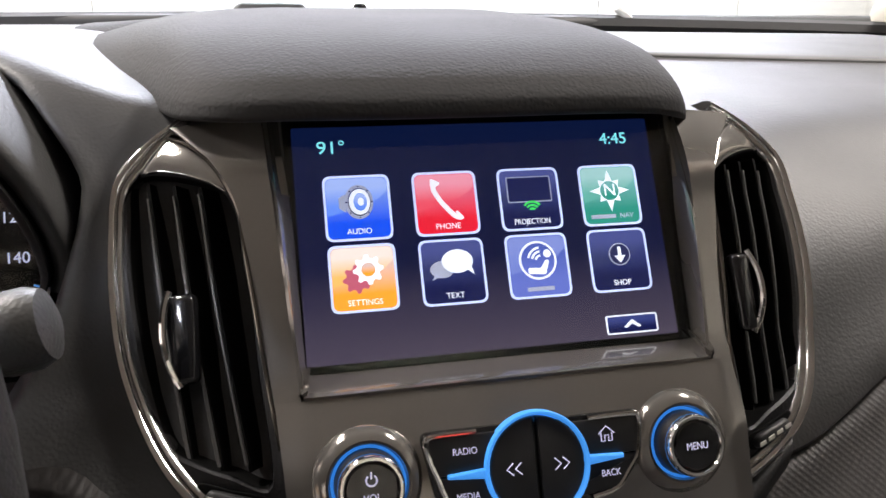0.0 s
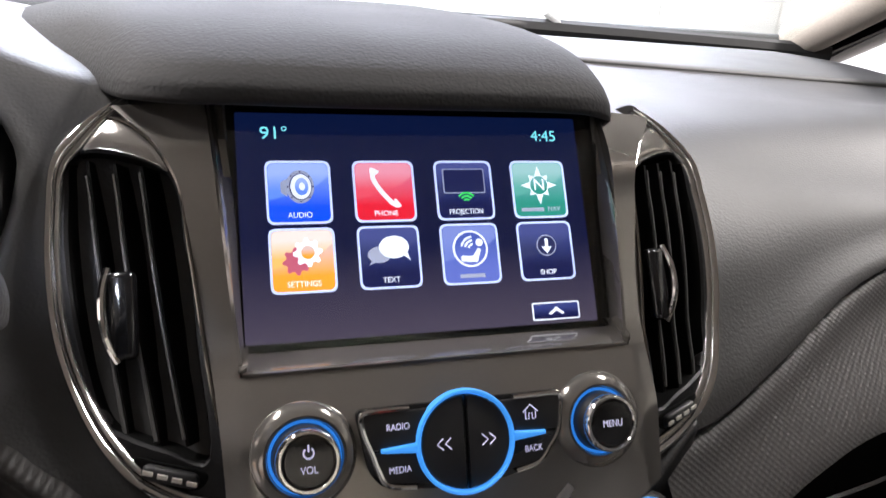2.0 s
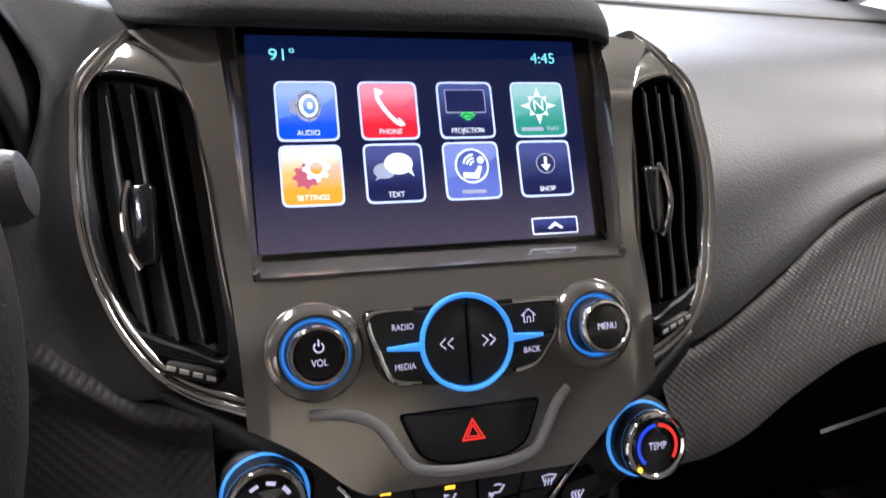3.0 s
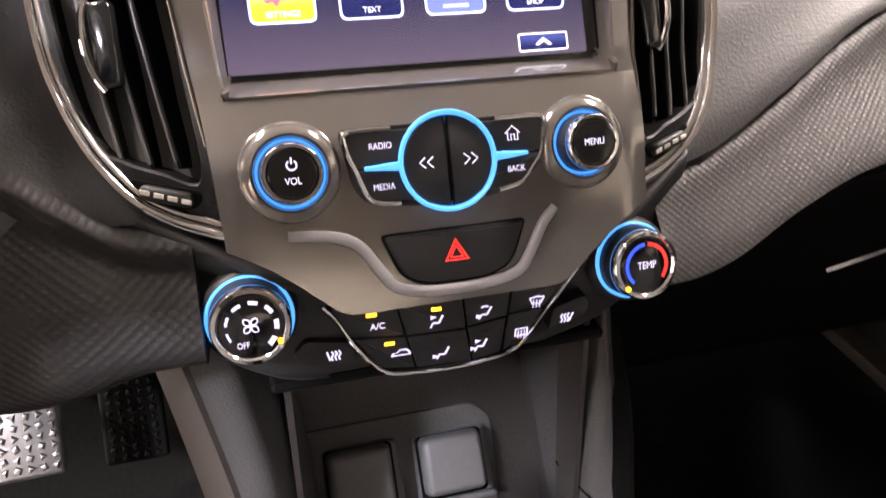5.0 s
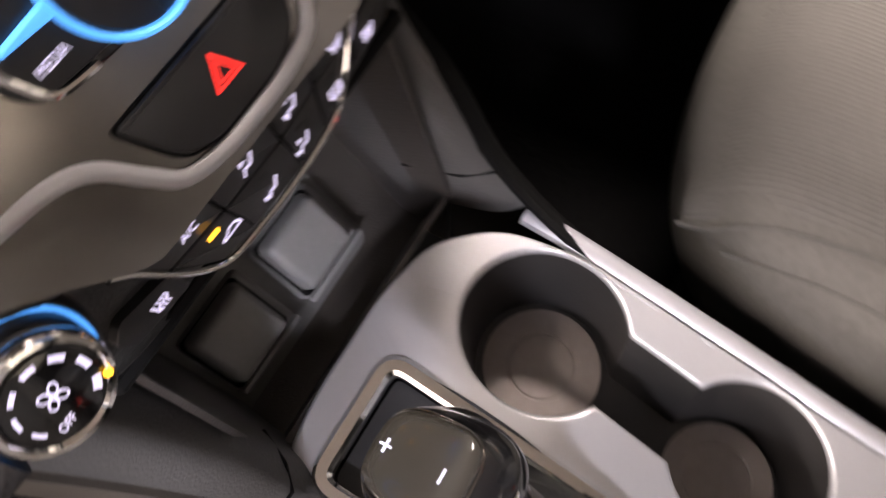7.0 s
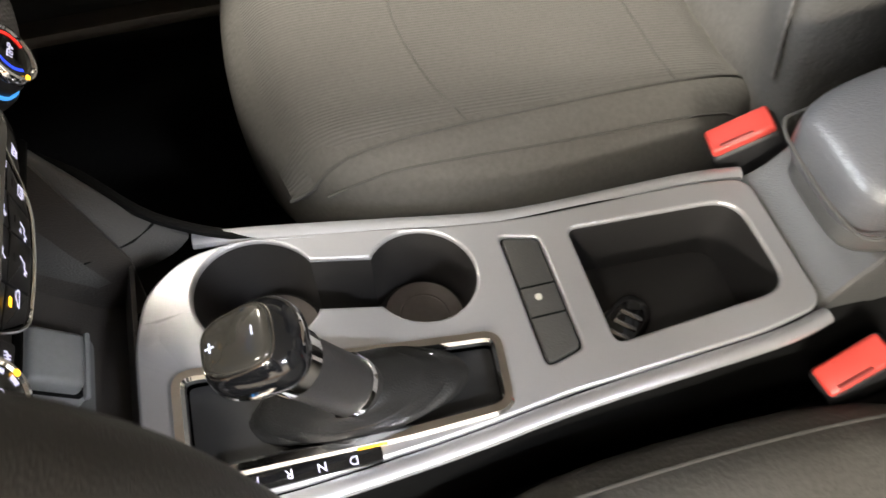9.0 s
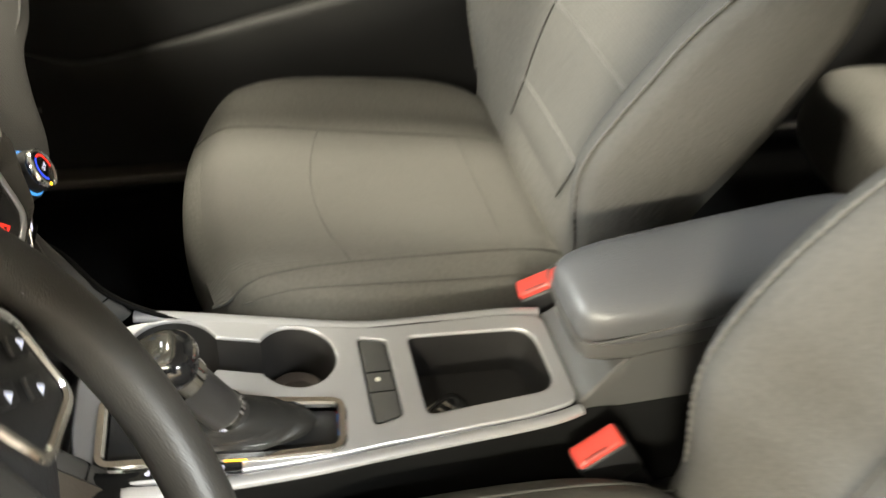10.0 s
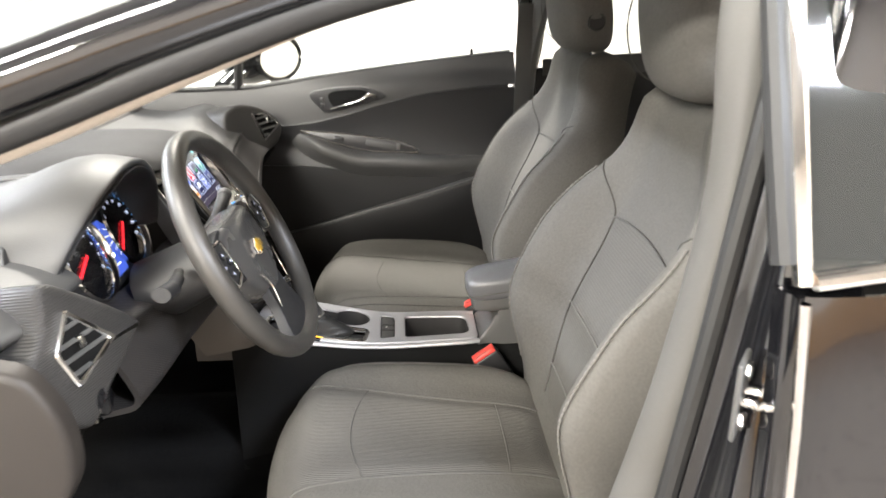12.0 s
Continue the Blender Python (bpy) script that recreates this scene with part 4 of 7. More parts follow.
lettering("A/C", 0.0036, LIT_WHITE, buttons[0], spot(-0.0352, -0.0148, 0.0002), width=0.85)


def seat_person(key, x, y, arrows, screen_fan=False):
    """Air-flow symbol: a seated outline drawn as plain strokes with arrows."""
    flat("flow_symbol", bar(x + 0.0022, y + 0.003, x + 0.0004, y - 0.0012, 0.0010), LIT_WHITE, key, spot(0, 0, 0.0001), 0.0002)
    flat("flow_symbol", bar(x + 0.0006, y - 0.0012, x - 0.0024, y - 0.0008, 0.0009), LIT_WHITE, key, spot(0, 0, 0.00012), 0.0002)
    flat("flow_symbol", bar(x - 0.0024, y - 0.0008, x - 0.0036, y - 0.0036, 0.0008), LIT_WHITE, key, spot(0, 0, 0.00014), 0.0002)
    for ax, ay in arrows:
        flat("flow_arrow", [(x + ax - 0.0014, y + ay + 0.0012), (x + ax + 0.0014, y + ay), (x + ax - 0.0014, y + ay - 0.0012)], LIT_WHITE, key, spot(0, 0, 0.0001), 0.0002)
    if screen_fan:
        flat("screen_symbol", arc_band(0.0024, 0.0032, 50, 130, x - 0.001, y + 0.001), LIT_WHITE, key, spot(0, 0, 0.0001), 0.0002)


seat_person(buttons[1], -0.007, -0.017, ((-0.0022, 0.0024),))
seat_person(buttons[2], 0.0165, -0.0165, ((-0.0036, -0.0016),), True)
seat_person(buttons[5], -0.0035, -0.0365, ((-0.0042, -0.0018),))
seat_person(buttons[6], 0.0155, -0.0355, ((-0.0022, 0.0024), (-0.0045, -0.0018)))
for key, x, y, square in ((buttons[3], 0.0415, -0.0148, False), (buttons[7], 0.0352, -0.0320, True)):
    shape = [(x - 0.0034, y + 0.0024), (x + 0.0034, y + 0.0024), (x + 0.0034, y - 0.0022), (x - 0.0034, y - 0.0022)] if square else [(x - 0.0040, y + 0.0026), (x, y + 0.0034), (x + 0.0040, y + 0.0026), (x + 0.0024, y - 0.0012), (x - 0.0024, y - 0.0012)]
    shape = [Vector(p) for p in shape]
    mid = Vector((x, y + 0.0004))
    part("window_symbol", ring_plate("window_symbol", shape, [p + (mid - p) * 0.22 for p in shape], 0.0, 0.0003, LIT_WHITE), key)
    for k in (-0.0016, 0, 0.0016):
        flat("heat_line", bar(x + k, y - 0.0034, x + k, y + 0.0012, 0.00045), LIT_WHITE, key, spot(0, 0, 0.0002), 0.0002)
car = [(-0.0048, -0.0010), (-0.0044, 0.0006), (-0.0022, 0.0010), (-0.0008, 0.0026), (0.0026, 0.0026), (0.0044, 0.0008), (0.0048, -0.0010)]
car = [Vector((-0.0245 + a, -0.0330 + b)) for a, b in car]
part("car_symbol", ring_plate("car_symbol", car, [p + (Vector((-0.0245, -0.0324)) - p) * 0.25 for p in car], 0.0, 0.0003, LIT_WHITE), buttons[4])
for s, pts in ((-1, [(-0.0735, -0.0265), (-0.0675, -0.0190), (-0.0480, -0.0235), (-0.0445, -0.0375), (-0.0690, -0.0345)]), (1, [(0.0505, -0.0375), (0.0520, -0.0225), (0.0690, -0.0175), (0.0720, -0.0260), (0.0690, -0.0305)])):
    pad = part("seat_heat_button", plate("seat_heat_button", round_poly(pts, 0.003), -0.010, -0.0022, BUTTON, 0.0012), climate, "black heated-seat button")
    for k in range(3):
        x = (-0.0560 if s < 0 else 0.0570) + k * 0.0017
        part("heat_line", sweep("heat_line", smooth_outline([(x, -0.0320, -0.002), (x + 0.0006 * s, -0.0302, -0.002), (x - 0.0004 * s, -0.0285, -0.002), (x + 0.0004 * s, -0.0268, -0.002)], 3, False), 0.0004, LIT_WHITE, 6), pad)
    flat("seat_line", bar((-0.0585 if s < 0 else 0.0630), -0.0268, (-0.0572 if s < 0 else 0.0612), -0.0320, 0.0009), LIT_WHITE, pad, spot(0, 0, -0.0022), 0.0002)


def climate_knob(x, y, kind):
    lean = Matrix.Rotation(radians(-22), 4, "X")
    base = part("knob_collar", lathe("knob_collar", [(0.0225, -0.012), (0.0215, -0.004), (0.0200, -0.002), (0.0192, -0.004)], DASH_DARK), climate, "dark knob collar", at=spot(x, y) @ lean @ Matrix.Diagonal((0.95, 0.95, 0.72, 1)))
    part("light_ring", lathe("light_ring", [(0.0196, -0.004), (0.0196, -0.0008), (0.0187, 0.0004), (0.0180, -0.004)], LIT_SKY), base, "blue lit ring")
    knob = part("knob", lathe("knob", [(0.0180, -0.004), (0.0178, 0.006), (0.0168, 0.012), (0.0162, 0.0125)], MATT_BLACK, 64), climate, "black climate knob with chrome rim", at=spot(x, y) @ lean @ Matrix.Diagonal((0.95, 0.95, 0.72, 1)))
    part("knob_rim", lathe("knob_rim", [(0.0168, 0.0105), (0.0176, 0.0125), (0.0174, 0.0160), (0.0164, 0.0182), (0.0148, 0.0186), (0.0138, 0.0170)], CHROME, 64), knob, "chrome rim")
    part("knob_cap", lathe("knob_cap", [(0.0138, 0.0160), (0.0138, 0.0172), (0.0128, 0.0178), (0.0001, 0.0179)], GLOSS_BLACK), knob)
    up = spot(0, 0, 0.0180)
    if kind == "fan":
        for k in range(7):
            a = 215 - k * 40
            flat("scale_mark", arc_band(0.0098, 0.0098 + 0.0010 + 0.00022 * k, a - 27, a - 5), LIT_WHITE, knob, up, 0.0002)
        for k in range(4):
            a = radians(45 + 90 * k)
            flat("fan_blade", disc(0.0020, 0.0022 * math.cos(a), 0.0006 + 0.0022 * math.sin(a), 18, 0.0015, a), LIT_WHITE, knob, up, 0.0002)
            flat("fan_blade", disc(0.0013, 0.0023 * math.cos(a), 0.0006 + 0.0023 * math.sin(a), 18, 0.0009, a), GLOSS_BLACK, knob, up, 0.0003)
        lettering("OFF", 0.0028, LIT_WHITE, knob, spot(-0.0040, -0.0078, 0.0181), width=0.8)
        flat("pointer", disc(0.0013, 0.0116, -0.0078), LIT_AMBER, knob, spot(0, 0, 0.0184), 0.0008)
    else:
        flat("cold_scale", arc_band(0.0098, 0.0114, 95, 228), LIT_TEMP_BLUE, knob, up, 0.0002)
        flat("hot_scale", arc_band(0.0098, 0.0114, -38, 85), LIT_RED, knob, up, 0.0002)
        lettering("TEMP", 0.0037, LIT_WHITE, knob, spot(0, 0.0, 0.0181), width=0.82)
        flat("pointer", disc(0.0013, -0.0105, -0.0105), LIT_AMBER, knob, spot(0, 0, 0.0184), 0.0008)


climate_knob(-0.0895, 0.000, "fan")
climate_knob(0.0895, 0.001, "temp")

# ---- showroom ----
def slab(name, x0, x1, y0, y1, z0, z1, mat, label, kind="structure", category="wall"):
    return solo(name, rbox(name, x1 - x0, y1 - y0, z1 - z0, 0.01, mat, 1), label, category, kind=kind, at=Matrix.Translation(((x0 + x1) / 2, (y0 + y1) / 2, (z0 + z1) / 2)))


slab("ground", -5.2, 5.2, -5.2, 5.6, -0.12, 0.0, FLOOR_TILE, "polished grey showroom floor under the car", category="floor")
slab("ceiling", -5.2, 5.2, -5.2, 5.6, 3.3, 3.4, CEILING, "unseen grey ceiling that closes the showroom", category="ceiling")
slab("wall_east", 5.0, 5.2, -5.2, 5.6, 0.0, 3.3, WALL, "cream painted showroom wall beside the car")
slab("wall_west", -5.2, -5.0, -5.2, 5.6, 0.0, 3.3, WALL_DARK, "warm beige showroom wall behind the open door")
slab("wall_south", -5.0, 5.0, -5.2, -5.0, 0.0, 3.3, WALL_DARK, "warm beige wall behind the car")
slab("wall_north", -5.0, 5.0, 5.4, 5.6, 0.0, 3.3, WALL, "cream painted wall ahead of the car")
slab("skirting_board", -5.0, -4.97, -5.0, 5.4, 0.0, 0.35, WOOD, "varnished oak skirting board along the wall", category="skirting")


def panel_wall(x0, x1, y, z0, z1, pitch):
    """Flat wall boards ahead of the car, with narrow open joints."""
    wall = thing("wall_panelling", "flat white wall boards with narrow upright joints", "wall panelling", kind="structure")
    n = round((x1 - x0) / pitch)
    board = rbox("wall_panel", pitch - 0.008, 0.02, z1 - z0, 0.003, WALL, 2)
    for i in range(n):
        part("wall_panel", board, wall, at=Matrix.Translation((x0 + pitch * (i + 0.5), y, (z0 + z1) / 2)))


panel_wall(-4.8, 4.8, 5.38, 0.02, 3.2, 1.2)

# ---- car shell ----
floor_rows = [[(-0.76, y, 0.36), (-0.70, y, 0.30), (-0.45, y, 0.285), (-0.14, y, 0.30), (-0.10, y, 0.40), (0.10, y, 0.40), (0.14, y, 0.30), (0.45, y, 0.285), (0.70, y, 0.30), (0.76, y, 0.36)] for y in (-1.9, -1.0, -0.3, 0.3, 0.5)]
floor_rows.append([(x, 0.78, z + 0.32) for x, y, z in floor_rows[0]])
solo("car_floor", spline_sheet("car_floor", floor_rows, CARPET, 0.01, 4, 3), "black carpeted car floor with footwell shade in its colour", "car floor", kind="structure")
slab("bulkhead", -0.76, 0.76, 0.74, 0.78, 0.5, 0.95, CARPET, "black carpeted bulkhead with footwell shade in its colour")

# roof, drawn as one bowed panel with headliner below
rows = []
for y in (-1.75, -1.2, -0.6, -0.15, 0.08):
    z = 1.47 - 0.045 * ((y + 0.7) / 0.9) ** 2
    w = 0.60 - 0.03 * max(0, y + 0.2) * 4
    rows.append([Vector((w * s, y, z - 0.10 * abs(s) ** 3)) for s in (-1, -0.8, -0.4, 0, 0.4, 0.8, 1)])
solo("roof_lining", spline_sheet("roof_lining", rows, HEADLINER, 0.012), "beige cloth roof lining", "roof lining", kind="structure")
solo("roof_panel", spline_sheet("roof_panel", [[p + Vector((0.03 * (1 if p.x > 0 else -1 if p.x < 0 else 0), 0, 0.035)) for p in r] for r in rows], BODY_BLACK, 0.006), "glossy black car roof", "car roof", kind="structure")


def pillar(name, path, radius, flat_, mat, label, up=(1, 0, 0), radii=None):
    pts = smooth_outline(path, 6, False)
    return solo(name, sweep(name, pts, radius, mat, 14, flat_, up, radii=radii), label, "car pillar", kind="structure")


pillar("front_pillar_trim", [(0.715, 0.66, 1.005), (0.680, 0.40, 1.13), (0.630, 0.10, 1.265), (0.575, -0.20, 1.355), (0.555, -0.60, 1.375), (0.55, -1.2, 1.36)], 0.030, 1.0, HEADLINER, "beige front pillar trim on the passenger side")
pillar("front_pillar_trim", [(-0.735, 0.60, 0.995), (-0.700, 0.35, 1.075), (-0.672, 0.07, 1.165), (-0.650, -0.09, 1.228), (-0.615, -0.28, 1.296), (-0.58, -0.6, 1.35), (-0.56, -1.2, 1.35)], 0.016, 1.0, HEADLINER, "beige front pillar trim beside the open driver door")
pillar("front_pillar", [(-0.80, 0.70, 1.00), (-0.76, 0.40, 1.108), (-0.715, 0.07, 1.220), (-0.690, -0.08, 1.272), (-0.655, -0.30, 1.338), (-0.64, -0.6, 1.392), (-0.63, -1.2, 1.38)], 0.030, 1.0, BODY_BLACK, "glossy black front pillar beside the open door")
pillar("front_pillar", [(0.80, 0.70, 1.00), (0.755, 0.40, 1.135), (0.705, 0.10, 1.265), (0.650, -0.2, 1.365), (0.63, -0.6, 1.40), (0.63, -1.2, 1.38)], 0.040, 1.0, BODY_BLACK, "glossy black front pillar on the passenger side")
pillar("door_seal", [(-0.765, 0.55, 1.000), (-0.735, 0.35, 1.080), (-0.700, 0.07, 1.178), (-0.685, -0.09, 1.238), (-0.655, -0.28, 1.300), (-0.63, -0.5, 1.340), (-0.63, -0.62, 1.345)], 0.018, 1.0, RUBBER, "black rubber seal along the door opening")

# windscreen
rows = []
for t in (0, 0.25, 0.5, 0.75, 1):
    y, z, w = 0.74 - 0.66 * t, 1.0 + 0.41 * t - 0.03 * t * (1 - t), 0.73 - 0.16 * t
    rows.append([Vector((w * s, y - 0.10 * s * s, z)) for s in (-1, -0.5, 0, 0.5, 1)])
ws = solo("windscreen", spline_sheet("windscreen", rows, GLASS, 0.004), "clear curved windscreen", "windscreen", kind="structure")
ws.visible_shadow = False
hood_rows = []
for y, z in ((0.78, 0.985), (1.0, 0.975), (1.4, 0.92), (1.75, 0.82), (1.95, 0.68)):
    hood_rows.append([Vector((0.82 * s, y, z - 0.05 * s * s)) for s in (-1, -0.6, -0.3, 0, 0.3, 0.6, 1)])
solo("bonnet", spline_sheet("bonnet", hood_rows, BODY_BLACK, 0.01), "glossy black bonnet ahead of the windscreen", "car bonnet", kind="structure")
solo("windscreen_cowl", rbox("windscreen_cowl", 1.5, 0.05, 0.03, 0.01, RUBBER), "black cowl strip along the windscreen's foot", "cowl", kind="structure", at=Matrix.Translation((0, 0.72, 0.99)))
for s in (-1, 1):
    solo("front_wing", rbox("front_wing", 0.06, 1.2, 0.5, 0.03, BODY_BLACK), "glossy black front wing", "car wing", kind="structure", at=Matrix.Translation((s * 0.85, 1.38, 0.68)))
    solo("door_sill", rbox("door_sill", 0.13, 2.4, 0.11, 0.03, BODY_BLACK), "black door sill", "car sill", kind="structure", at=Matrix.Translation((s * 0.76, -0.6, 0.31)))
for s in (-1, 1):
    solo("sill_trim", rbox("sill_trim", 0.085, 1.15, 0.022, 0.008, SILL, 2), "brown-grey plastic trim along the door sill", "sill trim", kind="structure", at=Matrix.Translation((s * 0.705, -0.10, 0.374)))
slab("rear_bulkhead", -0.74, 0.74, -1.98, -1.92, 0.3, 1.0, CARPET, "dark panel behind the rear bench")
rows = []
for t in (0, 0.5, 1):
    rows.append([Vector((s * (0.62 - 0.05 * t), -2.05 + 0.42 * t - 0.05 * s * s, 1.02 + 0.37 * t)) for s in (-1, -0.5, 0, 0.5, 1)])
rg = solo("rear_window", spline_sheet("rear_window", rows, TINT, 0.004), "tinted rear window", "window", kind="structure")
rg.visible_shadow = False
solo("parcel_shelf", rbox("parcel_shelf", 1.3, 0.36, 0.03, 0.01, CARPET), "dark parcel shelf below the rear window", "shelf", kind="structure", at=Matrix.Translation((0, -1.86, 0.99)))

# ---- dashboard ----
dash = thing("dashboard", "dark grey soft vinyl dashboard with a raised centre brow", "dashboard")
# main upper pad: from the windscreen down to the face, passenger side
def face_y(z):
    """The dash face beside the stack leans back like the stack."""
    return 0.047 + (z - 0.876) * 0.8


def insert_top(x):
    return 0.853 + 0.035 * smoothstep(0.12, 0.30, x) + 0.035 * min(max((x - 0.125) / 0.19, 0), 1) + 0.012 * smoothstep(0.28, 0.5, x)


def insert_foot(x):
    return 0.806 + 0.036 * smoothstep(0.11, 0.25, x) + 0.03 * smoothstep(0.24, 0.5, x)


rows = []
for x in (0.085, 0.110, 0.135, 0.16, 0.20, 0.26, 0.34, 0.44, 0.55, 0.58, 0.62, 0.65):
    zt = insert_top(x)
    back = 0.02 * smoothstep(0.55, 0.65, x) ** 2
    brow = smoothstep(0.19, 0.10, x)
    rise = 0.014 * smoothstep(0.34, 0.52, x)
    fz = 0.993 - 0.03 * max(x - 0.2, 0)
    row = [Vector((x, 0.70, 0.984)), Vector((x, 0.62, 0.996 - 0.008 * (x / 0.7))), Vector((x, 0.50, 1.000 - 0.012 * (x / 0.7))), Vector((x, 0.395, fz + 0.002)), Vector((x, 0.378, fz - 0.004)), Vector((x, 0.30, fz - 0.010 - 0.006 * brow)), Vector((x, 0.20 + back, 0.974 + rise)), Vector((x, 0.145 + back, 0.955 + rise))]
    for k in (0.35, 0.7, 1.0):
        z = 0.955 + (zt - 0.955) * k
        row.append(Vector((x, face_y(z) + back + 0.018 * (1 - k), z)))
    row.append(Vector((x, face_y(zt) + back + 0.02, zt - 0.012)))
    rows.append(row)
part("upper_pad", spline_sheet("upper_pad", rows, DASH, 0.010, 4, 4), dash, "grained grey vinyl upper pad")
# textured insert below it, sweeping up towards the door
rows = []
for x in (0.108, 0.125, 0.15, 0.19, 0.24, 0.30, 0.38, 0.48, 0.58, 0.66):
    zt, zb = insert_top(x) - 0.002, insert_foot(x)
    y = face_y(zt) + 0.05 * smoothstep(0.58, 0.74, x) ** 2
    rows.append([Vector((x, y + 0.020, zt)), Vector((x, y + 0.001, zt - 0.003)), Vector((x, y - 0.012, zt * 0.65 + zb * 0.35)), Vector((x, face_y(zb) + 0.002, zb + 0.008)), Vector((x, face_y(zb) + 0.006, zb)), Vector((x, face_y(zb) + 0.05, zb - 0.02))])
part("textured_insert", spline_sheet("textured_insert", rows, FABRIC_PAD, 0.01), dash, "dark grey insert with woven texture")
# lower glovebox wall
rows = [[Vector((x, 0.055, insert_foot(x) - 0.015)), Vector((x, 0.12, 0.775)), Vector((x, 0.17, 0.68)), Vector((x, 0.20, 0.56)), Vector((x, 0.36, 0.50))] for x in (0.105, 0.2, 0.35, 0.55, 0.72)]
part("glovebox", spline_sheet("glovebox", rows, BLACK_VOID, 0.01), dash, "glovebox below the insert, its shade painted black")
part("glovebox_strip", sweep("glovebox_strip", smooth_outline([(0.395, 0.168, 0.655), (0.45, 0.165, 0.670), (0.52, 0.168, 0.685)], 5, False), 0.007, SATIN, 8, 0.6), dash, "satin glovebox strip")
# centre brow over the screen: a padded shelf whose flanks run back into the dash top
rows = []
for x, lip_y, drop in ((-0.250, 0.345, 0.034), (-0.228, 0.315, 0.028), (-0.205, 0.284, 0.021), (-0.182, 0.246, 0.014), (-0.160, 0.198, 0.0085), (-0.144, 0.152, 0.005), (-0.133, 0.122, 0.003), (-0.121, 0.108, 0.0015), (-0.105, 0.100, 0.0008), (-0.085, 0.097, 0.0), (-0.05, 0.095, 0.0), (0.0, 0.095, 0.0), (0.05, 0.096, 0.0), (0.076, 0.098, 0.001), (0.090, 0.102, 0.003), (0.101, 0.110, 0.007), (0.112, 0.130, 0.014), (0.126, 0.162, 0.022), (0.145, 0.205, 0.030), (0.17, 0.26, 0.037), (0.20, 0.32, 0.043)):
    t = drop / 0.043
    soft = 0.6 + 0.4 * (1 - t)
    pts = [(0.70, 0.984), (0.62, 1.006 - 0.006 * t), (0.50, 1.019 - 0.016 * t)]
    for dy, z in ((0.30, 1.028), (0.20, 1.031), (0.11, 1.031), (0.05, 1.026), (0.018, 1.017), (0.004, 1.009), (0.0, 1.003)):
        y = min(lip_y + dy * (1 - 0.55 * t), 0.47)
        pts.append((y, z - drop))
    pts += [(lip_y + 0.004, 0.9975 - drop * 0.85), (lip_y + 0.05, 0.992 - drop * 0.8)]
    rows.append([Vector((x, y, z)) for y, z in pts])
part("center_brow", spline_sheet("center_brow", rows, DASH_BROW, 0.003, 3, 3, 80), dash, "padded vinyl brow over the screen")
# driver side upper pad, shoulder beside the stack and instrument hood
# profile from the windscreen forward and down the face: y, z, outer edge, rise of the outer edge
PAD = ((0.70, 0.984, -0.240, 0.004), (0.55, 0.996, -0.250, 0.006), (0.40, 0.998, -0.256, 0.012), (0.32, 1.000, -0.256, 0.020), (0.24, 1.001, -0.250, 0.026), (0.185, 1.001, -0.232, 0.024), (0.155, 0.999, -0.205, 0.014), (0.138, 0.991, -0.190, 0.006), (0.121, 0.973, -0.174, 0.0),
       (0.109, 0.956, -0.174, 0.0), (0.096, 0.937, -0.179, 0.0), (0.080, 0.916, -0.186, 0.0), (0.067, 0.898, -0.196, 0.0), (0.044, 0.875, -0.214, 0.0), (0.026, 0.855, -0.235, 0.0), (0.050, 0.842, -0.235, 0.0))
rows = []
for i in range(10):
    s = i / 8 if i < 9 else 1
    row = []
    for k, (y, z, edge, rise) in enumerate(PAD):
        x = -0.085 + (edge + 0.085) * s
        dip = 0.004 * math.sin(math.pi * s) * smoothstep(6, 8, k)
        row.append(Vector((x - (0.004 if i == 9 else 0), y + dip + (0.03 if i == 9 else 0) * (k > 6), z - (0.004 if i == 9 and k < 7 else 0) + rise * smoothstep(0.45, 1.0, s))))
    rows.append(row)
part("driver_pad", spline_sheet("driver_pad", rows, DASH, 0.004, 3, 4, 60), dash, "grained vinyl pad between stack and instruments")
rows, lining = [], []
for k in range(21):
    a = math.pi * (1.03 - 1.10 * k / 20)
    sn = math.sin(a)
    cx, cz, rx, rz = -0.347, 0.935, 0.158, 0.115
    ex, ez = cx + rx * math.cos(a), cz + rz * (sn if sn > 0 else sn * 0.5)
    ox, oz = cx + (rx + 0.013) * math.cos(a), cz + (rz + 0.014) * (sn if sn > 0 else sn * 0.4)
    y = 0.092 + 0.55 * max(1.045 - ez, 0) * (1 if math.cos(a) < 0 else 0.35)
    rows.append([Vector((ex * 0.96 + cx * 0.04, y + 0.09, ez - 0.006)), Vector((ex, y + 0.03, ez)), Vector((ex, y + 0.004, ez)), Vector(((ex + ox) / 2, y - 0.004, (ez + oz) / 2 + 0.001)), Vector((ox, y + 0.008, oz)), Vector((ox, y + 0.08, oz + 0.003)), Vector((ox, 0.32, min(oz, 1.012) + 0.001)), Vector((ox, 0.45, min(oz, 1.004))), Vector((ox, 0.66, min(oz, 0.997)))])
    lining.append([Vector((ex * 0.90 + cx * 0.10, y + 0.11, ez - 0.012)), Vector((ex * 0.955 + cx * 0.045, y + 0.05, ez - 0.006)), Vector((ex * 0.972 + cx * 0.028, y + 0.012, ez - 0.0035)), Vector((ex * 0.985 + cx * 0.015, y - 0.001, ez - 0.001)), Vector((ex * 1.003 - cx * 0.003, y - 0.0035, ez + 0.001))])
part("instrument_hood", spline_sheet("instrument_hood", rows, DASH, 0.005, 4, 3), dash, "curved vinyl hood over the instruments")
part("hood_lining", spline_sheet("hood_lining", lining, DASH_DARK, 0.002, 4, 3), dash, "dark plastic lining inside the hood")
rows = []
